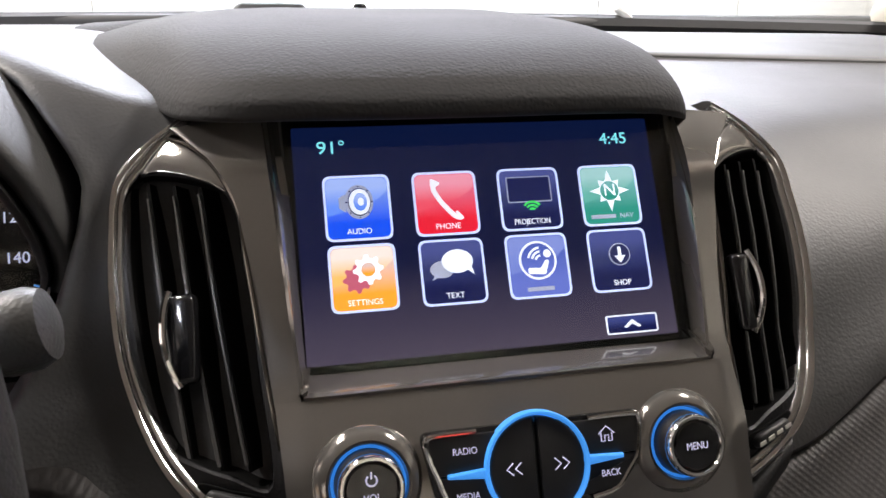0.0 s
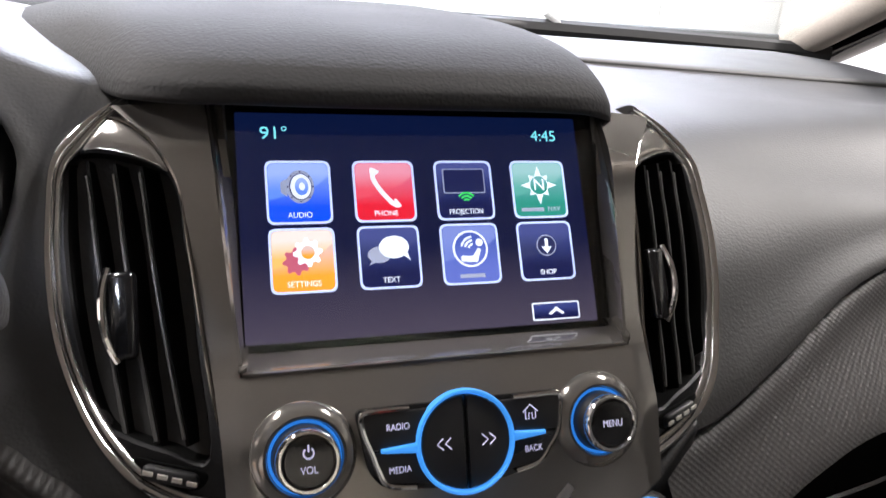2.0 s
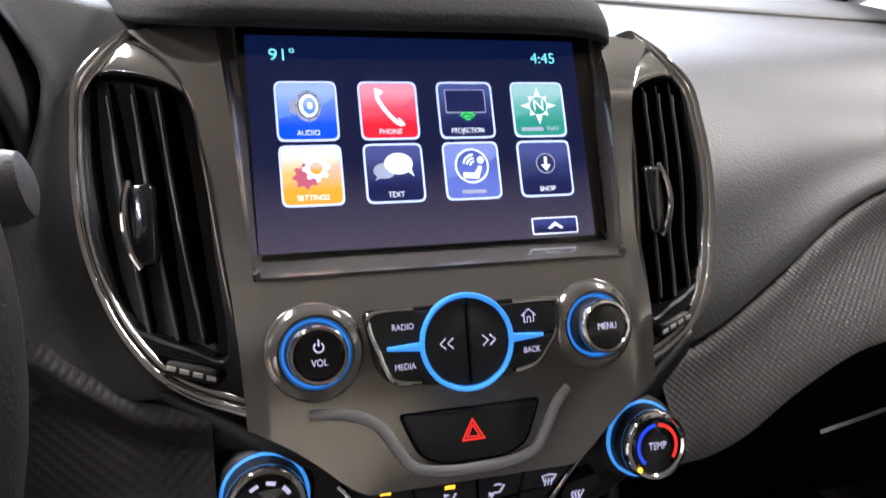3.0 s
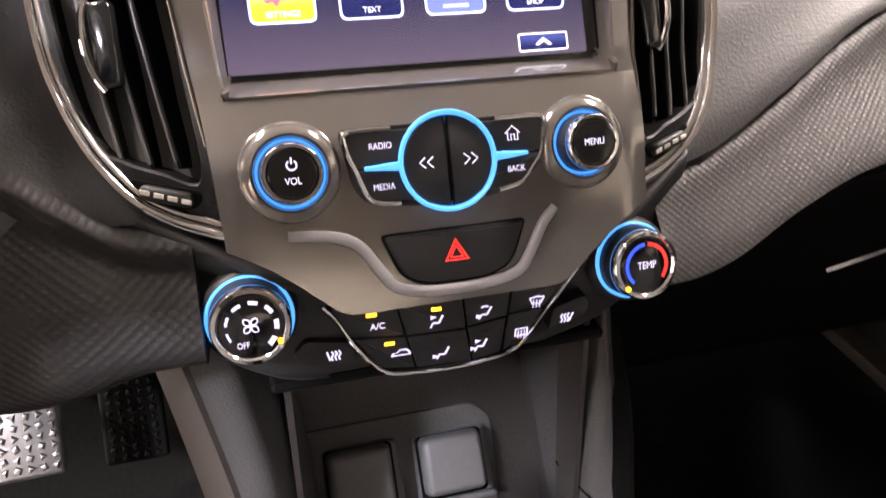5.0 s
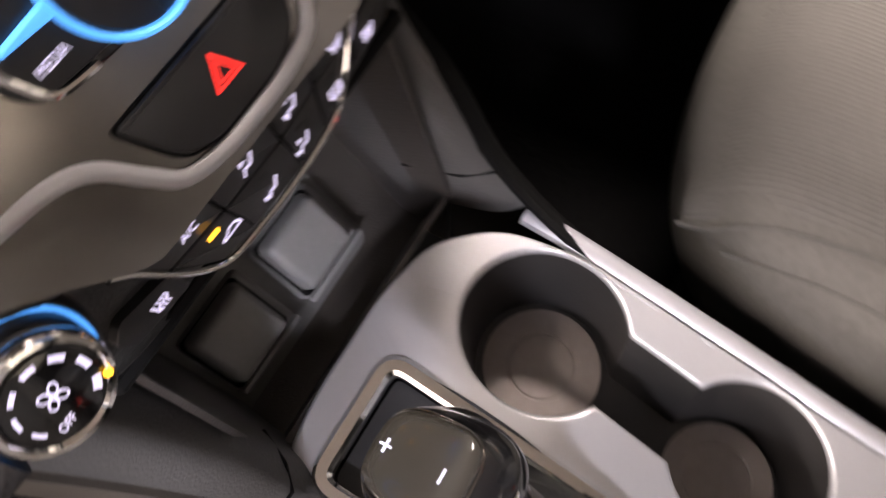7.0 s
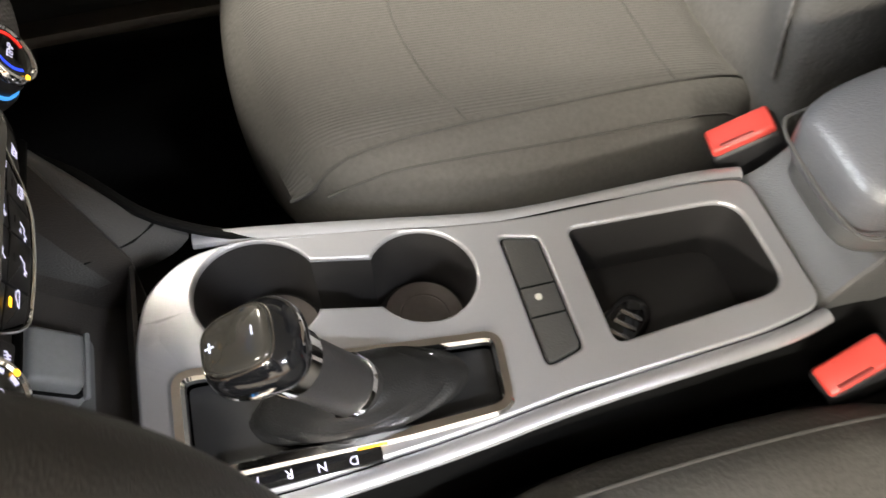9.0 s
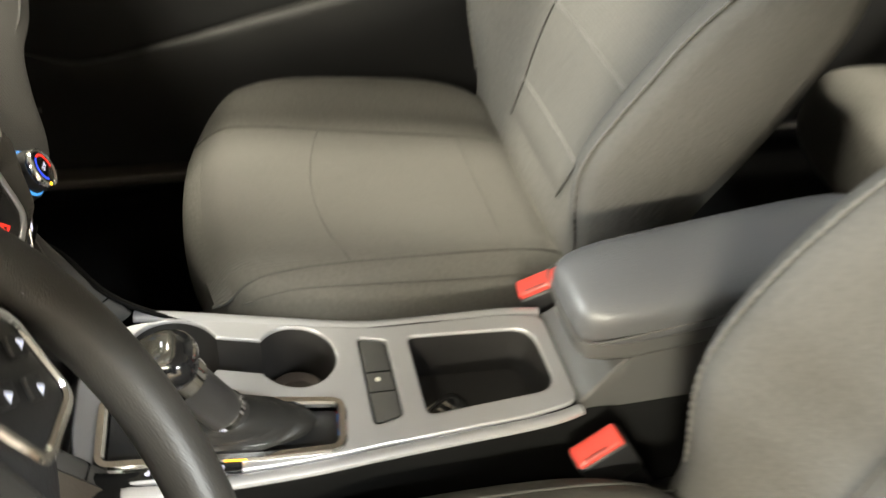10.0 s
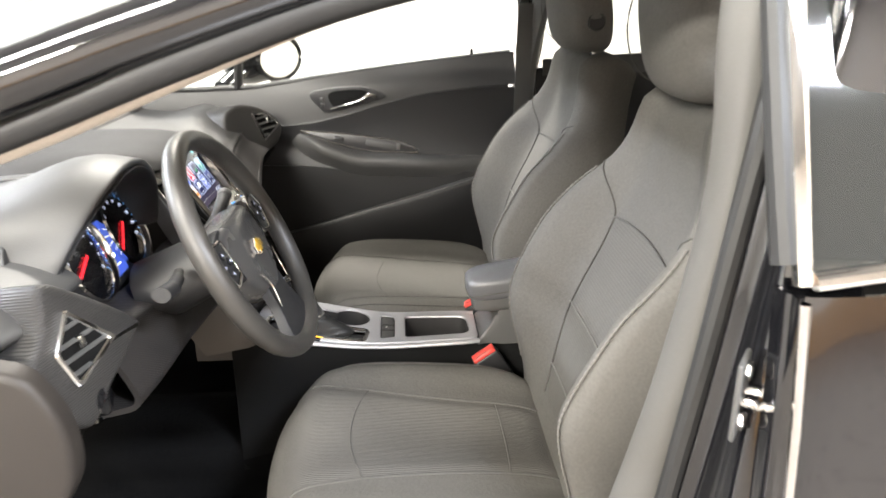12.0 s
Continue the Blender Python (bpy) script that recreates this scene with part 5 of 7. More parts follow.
for x in (-0.49, -0.53, -0.58, -0.64, -0.70, -0.74):
    back = 0.05 * smoothstep(-0.62, -0.75, x)
    rows.append([Vector((x, 0.70, 0.980)), Vector((x, 0.55, 0.990)), Vector((x, 0.42, 0.990)), Vector((x, 0.30 + back, 0.985)), Vector((x, 0.22 + back, 0.978)), Vector((x, 0.16 + back, 0.965)), Vector((x, 0.12 + back, 0.94)), Vector((x, 0.14 + back, 0.92))])
part("driver_pad", spline_sheet("driver_pad", rows, DASH, 0.01), dash)
# face below the instruments
rows = []
for x, yt, zt, mid in ((-0.109, 0.018, 0.850, -0.002), (-0.135, 0.022, 0.853, 0.0), (-0.160, 0.030, 0.866, 0.002), (-0.20, 0.045, 0.878, 0.012), (-0.337, 0.060, 0.86, 0.03), (-0.48, 0.070, 0.875, 0.04), (-0.56, 0.085, 0.89, 0.05)):
    zb = 0.803 - 0.02 * smoothstep(-0.12, -0.2, x)
    rows.append([Vector((x, yt + 0.06, zt + 0.008)), Vector((x, yt + 0.004, zt)), Vector((x, yt - 0.004, zt - 0.012)), Vector((x, mid + 0.002, 0.825)), Vector((x, mid - 0.006, zb + 0.004)), Vector((x, mid + 0.03, zb - 0.012)), Vector((x, mid + 0.16, zb - 0.03))])
part("knee_panel", spline_sheet("knee_panel", rows, KNEE_PAD, 0.008), dash, "textured knee panel, shade painted in")
part("lower_cover", spline_sheet("lower_cover", [[Vector((x, 0.10, 0.80)), Vector((x, 0.14, 0.74)), Vector((x, 0.22, 0.68)), Vector((x, 0.45, 0.64))] for x in (-0.12, -0.3, -0.5, -0.70)], FLANK, 0.008), dash, "plastic lower cover, its shade painted dark")
part("dash_filler", rbox("dash_filler", 1.38, 0.34, 0.14, 0.02, BLACK_VOID, at=Matrix.Translation((0, 0.50, 0.885))), dash, "unseen black filler inside the dashboard")
END_CAP = material("brown-black end cap plastic with shade", (0.022, 0.019, 0.017), 0.5, vary=0.08, grain=0.3, size=0.0012, cells=True, spec=0.3)
part("leak_shield", rbox("leak_shield", 0.003, 0.20, 0.15, 0.001, BLACK_VOID, 1, at=Matrix.Translation((-0.160, 0.255, 0.885))), dash, "added black sheet that stops a light leak beside the instruments")
# end caps that the open doors uncover
for s in (-1, 1):
    front_y = 0.062 if s < 0 else 0.12
    cap = smooth_outline([(0.13 if s < 0 else 0.20, 0.935), (0.34, 0.955), (0.50, 0.94), (0.52, 0.72), (0.34, 0.60), (0.18, 0.64), (front_y + 0.016, 0.76), (front_y - 0.004, 0.83), (front_y + 0.016, 0.90)], 5)
    m = Matrix(((0, 0, s, s * 0.70), (1, 0, 0, 0), (0, 1, 0, 0), (0, 0, 0, 1)))
    part("end_cap", plate("end_cap", cap, 0, 0.03, END_CAP, 0.010, 3, at=m), dash, "rounded end cap, shade painted into its colour")
part("screen_base_strip", sweep("screen_base_strip", [Vector((x, 0.725 - 0.10 * (x / 0.74) ** 2, 0.995 - 0.006 * (x / 0.74) ** 2)) for x in (-0.74 + 1.48 * i / 24 for i in range(25))], 0.013, RUBBER, 8), dash, "black strip along the windscreen's foot")

tag = thing("white_sliver", "small white block added on the strip at the windscreen's foot", "clip", at=Matrix.Translation((0.352, 0.700, 1.006)) @ Matrix.Rotation(radians(35), 4, "Y"))
part("sliver_body", rbox("sliver_body", 0.034, 0.012, 0.008, 0.002, material("plain white block", (0.75, 0.74, 0.72), 0.4)), tag)
cover = thing("sensor_cover", "low black plastic cover at the windscreen's foot", "cover", at=Matrix.Translation((-0.085, 0.725, 1.006)))
part("cover_body", rbox("cover_body", 0.105, 0.05, 0.022, 0.006, MATT_BLACK, 2, taper=(0.72, 0.7)), cover)
sensor = thing("light_sensor", "small black light sensor on the dashboard top", "sensor")
part("sensor_base", lathe("sensor_base", [(0.016, 0), (0.015, 0.004), (0.010, 0.006)], GLOSS_BLACK, 24), sensor)
part("sensor_dome", lathe("sensor_dome", [(0.008, 0.005), (0.008, 0.010), (0.005, 0.015), (0.0005, 0.016)], GLOSS_BLACK, 24), sensor)
sensor.matrix_world = Matrix.Translation((0.002, 0.58, 1.008))


VENT_HOUSING = material("ribbed vent housing with shade", (0.030, 0.029, 0.028), 0.5, vary=0.05, spec=0.35, grain=0.5, size=0.0012, ribs=("Y", 0.0032, 1.0))


def corner_vent(at, turn, frame_pts, housing_pts, deep, label):
    """The chrome-framed vent at the dashboard's end: a slanted frame, a dark duct and slats in a moulded housing."""
    m = Matrix.Translation(at) @ Matrix.Rotation(radians(turn), 4, "Z") @ Matrix.Rotation(radians(80), 4, "X")
    vent = thing("corner_vent", label, "air vent", "corner vents", at=m)
    out = [Vector(p) for p in frame_pts]
    mid = sum(out, Vector((0, 0))) / 4
    outline, inner = round_poly(out, 0.007), round_poly([mid + (p - mid) * 0.80 for p in out], 0.005)
    part("housing", plate("housing", smooth_outline(housing_pts, 5), -deep, -0.002, VENT_HOUSING, 0.010, 4), vent, "ribbed vent housing, shade painted into its grey")
    part("chrome_frame", ring_plate("chrome_frame", outline, inner, -0.003, 0.005, CHROME, 0.002), vent, "slanted chrome frame")
    part("duct", plate("duct", inner, -0.001, 0.0, BLACK_VOID), vent)
    low, high = min(out, key=lambda p: p.y), max(out, key=lambda p: p.y)
    for k in range(4):
        y = low.y * 0.72 + (high.y - low.y) * 0.80 * (k + 0.4) / 4.2
        cut = sorted(a.x + (b.x - a.x) * (y - a.y) / (b.y - a.y) for a, b in zip(inner, inner[1:] + inner[:1]) if (a.y - y) * (b.y - y) < 0)
        if len(cut) >= 2:
            part("slat", rbox("slat", cut[-1] - cut[0] + 0.002, 0.0025, 0.007, 0.001, DASH_MID, 1, at=Matrix.Translation(((cut[0] + cut[-1]) / 2, y, 0.0015)) @ Matrix.Rotation(radians(30), 4, "X")), vent)
    c = mid + (mid - low) * 0.15
    part("slider", rbox("slider", 0.010, 0.016, 0.008, 0.003, SATIN, 2, at=Matrix.Translation((c.x, c.y, 0.005))), vent, "bright vent slider")


corner_vent((-0.61, 0.08, 0.90), -16, [(-0.011, 0.055), (0.055, -0.011), (-0.028, -0.042), (-0.047, 0.011)], [(-0.026, 0.091), (0.031, 0.057), (0.112, -0.014), (0.096, -0.032), (0.028, -0.070), (-0.020, -0.097), (-0.053, -0.069), (-0.068, -0.020), (-0.077, 0.012), (-0.049, 0.041)], 0.06, "chrome-framed air vent at the driver's end of the dashboard")
corner_vent((0.534, 0.070, 0.935), -28, [(-0.003, 0.045), (0.065, 0.032), (0.106, -0.004), (0.031, -0.036)], [(-0.090, 0.055), (-0.045, 0.070), (0.0, 0.066), (0.062, 0.046), (0.120, -0.002), (0.098, -0.046), (0.030, -0.070), (-0.027, -0.105), (-0.068, -0.155), (-0.100, -0.140), (-0.112, -0.075), (-0.105, 0.020)], 0.09, "chrome-framed air vent at the passenger's end of the dashboard")

knob_l = thing("headlamp_switch", "round black headlamp switch with chrome rim below the vent", "switch", at=Matrix.Translation((-0.60, 0.082, 0.820)) @ Matrix.Rotation(radians(82), 4, "X"))
part("rim", lathe("rim", [(0.030, -0.01), (0.030, 0.002), (0.026, 0.005), (0.022, 0.002)], CHROME, 32), knob_l)
part("knob", lathe("knob", [(0.022, 0.0), (0.020, 0.014), (0.016, 0.016), (0.0005, 0.016)], GLOSS_BLACK, 32), knob_l)

# ---- instruments ----
INSTR = Matrix.Translation((-0.332, 0.152, 0.934)) @ Matrix.Rotation(radians(68), 4, "X") @ Matrix.Scale(1.07, 4)
cluster = thing("instrument_cluster", "instrument cluster with two chrome-ringed dials and a blue display", "instrument cluster", at=INSTR)
part("backplate", plate("backplate", round_poly([(-0.155, -0.065), (0.155, -0.065), (0.155, 0.05), (0.09, 0.085), (-0.09, 0.085), (-0.155, 0.05)], 0.03), -0.02, 0, MATT_BLACK, 0.004), cluster)
part("gap_backing", plate("gap_backing", round_poly([(-0.19, -0.11), (0.185, -0.11), (0.185, 0.05), (0.12, 0.095), (-0.12, 0.095), (-0.19, 0.05)], 0.03), -0.030, -0.024, MATT_BLACK, 0.004), cluster, "added black plate that closes the gap behind the dials")
RED_NEEDLE = material("lit red needle", (0.9, 0.02, 0.03), glow=0.9)
DIAL_INK = material("dim lit dial figures", (0.72, 0.78, 1.0), glow=0.35)
DIAL_TICK = material("dim lit dial ticks", (0.10, 0.35, 0.80), glow=0.4)
for x, low, step in ((-0.072, 0, 1), (0.072, 0, 20)):
    dial = part("dial", lathe("dial", [(0.058, 0.0), (0.056, 0.002), (0.0005, 0.002)], GLOSS_BLACK, 48), cluster, "black dial with white figures", at=spot(x, 0.0, 0.002))
    part("dial_ring", lathe("dial_ring", [(0.0625, 0.0), (0.0625, 0.010), (0.0600, 0.013), (0.0575, 0.010), (0.056, 0.002)], CHROME, 64), dial, "chrome dial ring")
    for k in range(9):
        a = radians(165 - 25 * k)
        lettering(str(low + step * k), 0.0050, DIAL_INK, dial, spot(0.041 * math.cos(a), 0.041 * math.sin(a), 0.0025))
    for k in range(33):
        a = radians(165 - 6.25 * k)
        if k % 2 == 0:
            flat("tick", bar(0.050 * math.cos(a), 0.050 * math.sin(a), 0.055 * math.cos(a), 0.055 * math.sin(a), 0.0009), DIAL_TICK, dial, spot(0, 0, 0.0022), 0.0003)
    a = radians(215 if x > 0 else 200)
    part("needle", plate("needle", bar(-0.008 * math.cos(a), -0.008 * math.sin(a), 0.046 * math.cos(a), 0.046 * math.sin(a), 0.0034), 0.004, 0.0055, RED_NEEDLE), dial, "red needle")
info = part("info_display", plate("info_display", round_poly([(-0.026, -0.052), (0.026, -0.052), (0.026, 0.030), (-0.026, 0.030)], 0.004), 0.002, 0.004, material("lit info display", (0.04, 0.08, 0.40), glow=0.7)), cluster, "blue lit information display")
for k in range(5):
    flat("text_line", bar(-0.020, 0.018 - 0.014 * k, 0.008 + 0.005 * (k % 3), 0.018 - 0.014 * k, 0.0018), ICON_WHITE, info, spot(0, 0, 0.004), 0.0003)

# ---- steering column and stalks ----
column = thing("steering_column", "dark plastic steering column shroud with two stalks", "steering column")
ax = Vector((0, -math.cos(radians(26)), math.sin(radians(26))))
WHEEL_C = Vector((-0.342, -0.070, 0.931))
tube = [WHEEL_C - ax * d for d in (0.035, 0.07, 0.12, 0.17)]
part("shroud", sweep("shroud", tube, 0.058, DASH_DARK, 20, 0.8, radii=[0.85, 1.0, 1.05, 1.1]), column, "dark column shroud")
stalk = smooth_outline([(-0.290, 0.020, 0.918), (-0.245, 0.006, 0.932), (-0.206, -0.002, 0.948), (-0.167, -0.001, 0.9590)], 5, False)
part("wiper_stalk", sweep("wiper_stalk", stalk, 0.0120, DASH_DARK, 16, 0.9, radii=[0.6] * 4 + [0.75] * 4 + [0.9] * 3 + [0.95] * 5), column, "dark wiper stalk with a rounded grey end")
part("stalk_end", lathe("stalk_end", [(0.0112, -0.006), (0.0122, -0.003), (0.0122, 0.005), (0.0105, 0.0095), (0.006, 0.0112), (0.0005, 0.0116)], DASH_MID, 28, at=Matrix.Translation((-0.168, -0.0012, 0.9589)) @ Vector((1, 0.04, 0.2)).to_track_quat("Z", "Y").to_matrix().to_4x4()), column, "grey stalk end")
stalk = smooth_outline([(-0.42, 0.015, 0.918), (-0.47, 0.002, 0.928), (-0.52, -0.004, 0.934), (-0.555, -0.002, 0.94)], 5, False)
part("indicator_stalk", sweep("indicator_stalk", stalk, 0.0105, DASH_DARK, 14, 0.8, radii=[0.7] * 5 + [0.9] * 5 + [1.2] * 6), column, "dark indicator stalk")
part("ignition_lock", lathe("ignition_lock", [(0.022, -0.01), (0.021, 0.01), (0.015, 0.014), (0.0005, 0.014)], DASH_MID, 28), column, "round ignition surround", at=Matrix.Translation((-0.235, 0.045, 0.872)) @ Matrix.Rotation(radians(75), 4, "X"))

# ---- steering wheel: x across, y up its face, z towards the driver ----
WHEEL = Matrix.Translation(WHEEL_C) @ Matrix.Rotation(radians(63), 4, "X")
wheel = thing("steering_wheel", "dark leather steering wheel with satin spoke trim and gold emblem", "steering wheel", at=WHEEL)
rim_path = [Vector((0.1762 * math.cos(a), 0.1762 * math.sin(a) * (1.0 if math.sin(a) > -0.75 else 0.985), 0)) for a in (2 * math.pi * i / 72 for i in range(72))]
part("rim", sweep("rim", rim_path, 0.0153, LEATHER, 16, 1.1, closed=True), wheel, "dark leather rim")
hub = [(0.0, 0.053), (0.060, 0.051), (0.095, 0.042), (0.092, 0.008), (0.070, -0.044), (0.032, -0.080), (0.0, -0.086), (-0.032, -0.080), (-0.070, -0.044), (-0.092, 0.008), (-0.095, 0.042), (-0.060, 0.051)]
AIRBAG = material("satin dark airbag plastic", (0.055, 0.053, 0.051), 0.26, vary=0.05, grain=0.12, size=0.0011, cells=True)
me = plate("airbag_cover", smooth_outline([(*p,) for p in hub], 5), -0.045, 0.0, AIRBAG, 0.012, 4)
part("airbag_cover", warp(me, lambda p: Vector((p.x, p.y, p.z + 0.015 - 1.7 * (p.x ** 2 + p.y ** 2)))), wheel, "smooth dark airbag cover")
for s in (-1, 1):
    spoke = [(s * 0.060, 0.050), (s * 0.110, 0.046), (s * 0.160, 0.040), (s * 0.160, -0.004), (s * 0.118, -0.020), (s * 0.075, -0.030), (s * 0.062, 0.0)]
    part("spoke", warp(plate("spoke", smooth_outline([(*p,) for p in spoke], 4), -0.016, 0.0, DASH_DARK, 0.004, 2), lambda p: Vector((p.x, p.y, p.z - 0.002 - 0.02 * (abs(p.x) - 0.06)))), wheel, "dark spoke")
    pad = [(s * 0.096, 0.046), (s * 0.142, 0.048), (s * 0.154, 0.020), (s * 0.134, -0.024), (s * 0.092, -0.016)]
    outl, inn = round_poly(pad, 0.008), round_poly([(s * 0.124 + (x - s * 0.124) * 0.84, 0.014 + (y - 0.014) * 0.84) for x, y in pad], 0.006)
    part("spoke_bezel", ring_plate("spoke_bezel", outl, inn, -0.008, 0.0035, CHROME, 0.0015), wheel, "satin bright bezel round the thumb buttons")
    bp = part("thumb_buttons", plate("thumb_buttons", inn, -0.008, 0.0015, BUTTON, 0.001), wheel, "black thumb button pad")
    for dx, dy in ((0.0, 0.015), (0.0, -0.015), (0.015, 0.0), (-0.013, 0.0)):
        key = round_poly([(s * 0.124 + dx * 0.9 + a, 0.014 + dy * 0.9 + b) for a, b in ((-0.0075, 0), (0, -0.0075), (0.0075, 0), (0, 0.0075))], 0.002)
        part("thumb_key", plate("thumb_key", key, 0.001, 0.0042, BUTTON, 0.001), wheel)
        flat("button_mark", [(s * 0.124 + dx - 0.0024, 0.014 + dy - 0.002), (s * 0.124 + dx + 0.0024, 0.014 + dy - 0.002), (s * 0.124 + dx, 0.014 + dy + 0.0024)], ICON_GREY, bp, spot(0, 0, 0.0043), 0.0003)
low = [(-0.035, -0.055), (0.035, -0.055), (0.046, -0.100), (0.062, -0.160), (-0.062, -0.160), (-0.046, -0.100)]
part("lower_spoke", plate("lower_spoke", smooth_outline([(*p,) for p in low], 4), -0.012, 0.004, DASH_DARK, 0.004, 2), wheel, "dark lower spoke")
for s in (-1, 1):
    part("spoke_trim", sweep("spoke_trim", smooth_outline([(s * 0.060, -0.036, 0.010), (s * 0.046, -0.058, 0.012), (s * 0.048, -0.085, 0.010), (s * 0.052, -0.098, 0.009)], 4, False), 0.0015, CHROME, 8), wheel, "bright spoke trim")
bow = [(-0.019, -0.0055), (-0.0068, -0.0055), (-0.0068, -0.0105), (0.0068, -0.0105), (0.0068, -0.0055), (0.019, -0.0055), (0.0165, 0.0055), (0.0068, 0.0055), (0.0068, 0.0105), (-0.0068, 0.0105), (-0.0068, 0.0055), (-0.0165, 0.0055)]
GOLD = material("gold emblem enamel", (0.78, 0.48, 0.06), 0.25, metal=0.6, vary=0.05)
emblem = part("emblem", plate("emblem", [Vector((x * 1.0, y * 1.0)) for x, y in bow], 0.007, 0.0150, GOLD, 0.001), wheel, "plain gold cross-shaped emblem", at=spot(0, -0.009, 0))
part("emblem_rim", plate("emblem_rim", [Vector((x * 1.14, y * 1.22)) for x, y in bow], 0.006, 0.0140, CHROME, 0.001), emblem, "chrome emblem rim")

# ---- centre console ----
def top_z(y):
    """Height of the console's silver top along the car."""
    return 0.6135 + 0.002 * smoothstep(-0.25, -0.43, y) + 0.042 * smoothstep(-0.30, 0.03, y) + 0.25 * max(y + 0.02, 0) ** 1.2


console = thing("center_console", "dark plastic centre console with a silver top plate and cup holders", "car console")


def drape(p, lift=0.0):
    y = p.y * 1.028
    return Vector((p.x - 0.001, y, p.z + top_z(y) + lift))


def dense(outline, step=0.008):
    out = []
    for i in range(len(outline)):
        a, b = Vector(outline[i]), Vector(outline[(i + 1) % len(outline)])
        k = max(1, int((b - a).length / step))
        out += [a + (b - a) * j / k for j in range(k)]
    return out


NECK = (0.0185, 0.0585)
# one keyhole outline: two wells joined by a narrow neck
a0 = math.asin((NECK[1] - 0.039) / 0.0405)
wells = []
for i in range(37):
    a = -math.pi / 2 + a0 + (2 * math.pi - 2 * a0) * i / 36
    wells.append(Vector((0.039 + 0.0405 * math.cos(a), -0.082 + 0.0405 * math.sin(a))))
b0 = math.asin((NECK[1] - 0.0385) / 0.0375)
for i in range(37):
    a = math.pi / 2 + b0 + (2 * math.pi - 2 * b0) * i / 36
    wells.append(Vector((0.034 + 0.0375 * math.cos(a), -0.189 + 0.0375 * math.sin(a))))
gear_hole = dense(round_poly([(-0.010, -0.026), (-0.021, -0.226), (-0.074, -0.220), (-0.078, -0.150), (-0.078, -0.026)], 0.012))
slot_hole = dense(round_poly([(0.0545, -0.250), (0.0475, -0.278), (-0.0455, -0.278), (-0.0525, -0.250)], 0.006))
tray_hole = dense(round_poly([(0.0485, -0.300), (0.0385, -0.428), (-0.0420, -0.430), (-0.0485, -0.300)], [0.008, 0.022, 0.022, 0.008]))
plate_edge = dense(round_poly([(0.082, -0.075), (0.075, -0.040), (0.052, -0.014), (0.015, -0.006), (-0.040, -0.006), (-0.075, -0.010), (-0.094, -0.030), (-0.094, -0.085), (-0.084, -0.18), (-0.073, -0.26), (-0.068, -0.40), (-0.060, -0.446), (0.054, -0.446), (0.061, -0.40), (0.066, -0.28), (0.075, -0.18)], 0.014))
me = plate("top_plate", plate_edge, -0.005, 0.0, SILVER, 0.0022, 3, holes=(wells, gear_hole, slot_hole, tray_hole))
bm = bmesh.new()
bm.from_mesh(me)
bmesh.ops.triangulate(bm, faces=bm.faces)
bmesh.ops.subdivide_edges(bm, edges=[e for e in bm.edges if abs(e.verts[0].co.y - e.verts[1].co.y) > 0.03], cuts=2)
bmesh.ops.triangulate(bm, faces=bm.faces)
bm.to_mesh(me)
bm.free()
for p in me.polygons:
    p.use_smooth = p.normal.z < 0.999
part("top_plate", warp(me, drape), console, "satin silver top plate")


def well(name, outline, depth, mat, label, shrink=0.004, lip=0.0015):
    rings = [[drape(Vector((p.x, p.y, -0.0005))) for p in offset(outline, -0.0008)], [drape(Vector((p.x, p.y, -0.004))) for p in outline], [drape(Vector((p.x, p.y, -depth))) for p in offset(outline, shrink)]]
    n = len(outline)
    c = sum((Vector((p.x, p.y)) for p in outline), Vector((0, 0))) / n
    verts = [v for r in rings for v in r]
    faces = [(r * n + i, r * n + (i + 1) % n, (r + 1) * n + (i + 1) % n, (r + 1) * n + i) for r in range(2) for i in range(n)]
    faces.append(tuple(range(2 * n, 3 * n)))
    return part(name, mesh(name, verts, faces, mat), console, label)


WELL = material("dark cup holder plastic", (0.022, 0.021, 0.021), 0.42, vary=0.1, grain=0.2, size=0.001)
MAT_GREY = material("grey rubber cup mat", (0.27, 0.235, 0.225), 0.6, vary=0.12, stain=0.1, size=0.002)
well("cup_well", wells, 0.068, WELL, "dark double cup holder well")
for (x, y), r in (((0.039, -0.082), 0.0335), ((0.034, -0.189), 0.0310)):
    z = top_z(y * 1.028) - 0.0668
    part("cup_mat", lathe("cup_mat", [(r, 0), (r, 0.0015), (r - 0.002, 0.002), (0.020, 0.002), (0.019, 0.0012), (0.018, 0.002), (0.0005, 0.002)], MAT_GREY, 40, at=Matrix.Translation((x - 0.001, y * 1.028, z)) @ Matrix.Rotation(radians(7), 4, "X")), console, "grey rubber mat in the cup holder")
well("storage_tray", tray_hole, 0.065, WELL, "black open storage tray")
well("slot_well", slot_hole, 0.006, BLACK_VOID, "dark slot")
me = plate("park_switch", dense(round_poly([(0.0525, -0.2515), (0.0460, -0.2765), (-0.0440, -0.2765), (-0.0508, -0.2515)], 0.005)), -0.006, -0.0004, DASH_MID, 0.0015)
sw = part("park_switch", warp(me, drape), console, "grey park brake switch")
for x in (-0.012, 0.012):
    part("switch_joint", warp(rbox("switch_joint", 0.0012, 0.026, 0.0012, 0.0003, BLACK_VOID, 1, at=spot(x - 0.004, -0.264, -0.0002)), drape), sw)
flat("switch_mark", disc(0.0026, -0.002, -0.262, 16), WHEEL_MARK, sw, spot(0, -0.007, top_z(-0.269) - 0.0002), 0.0003)
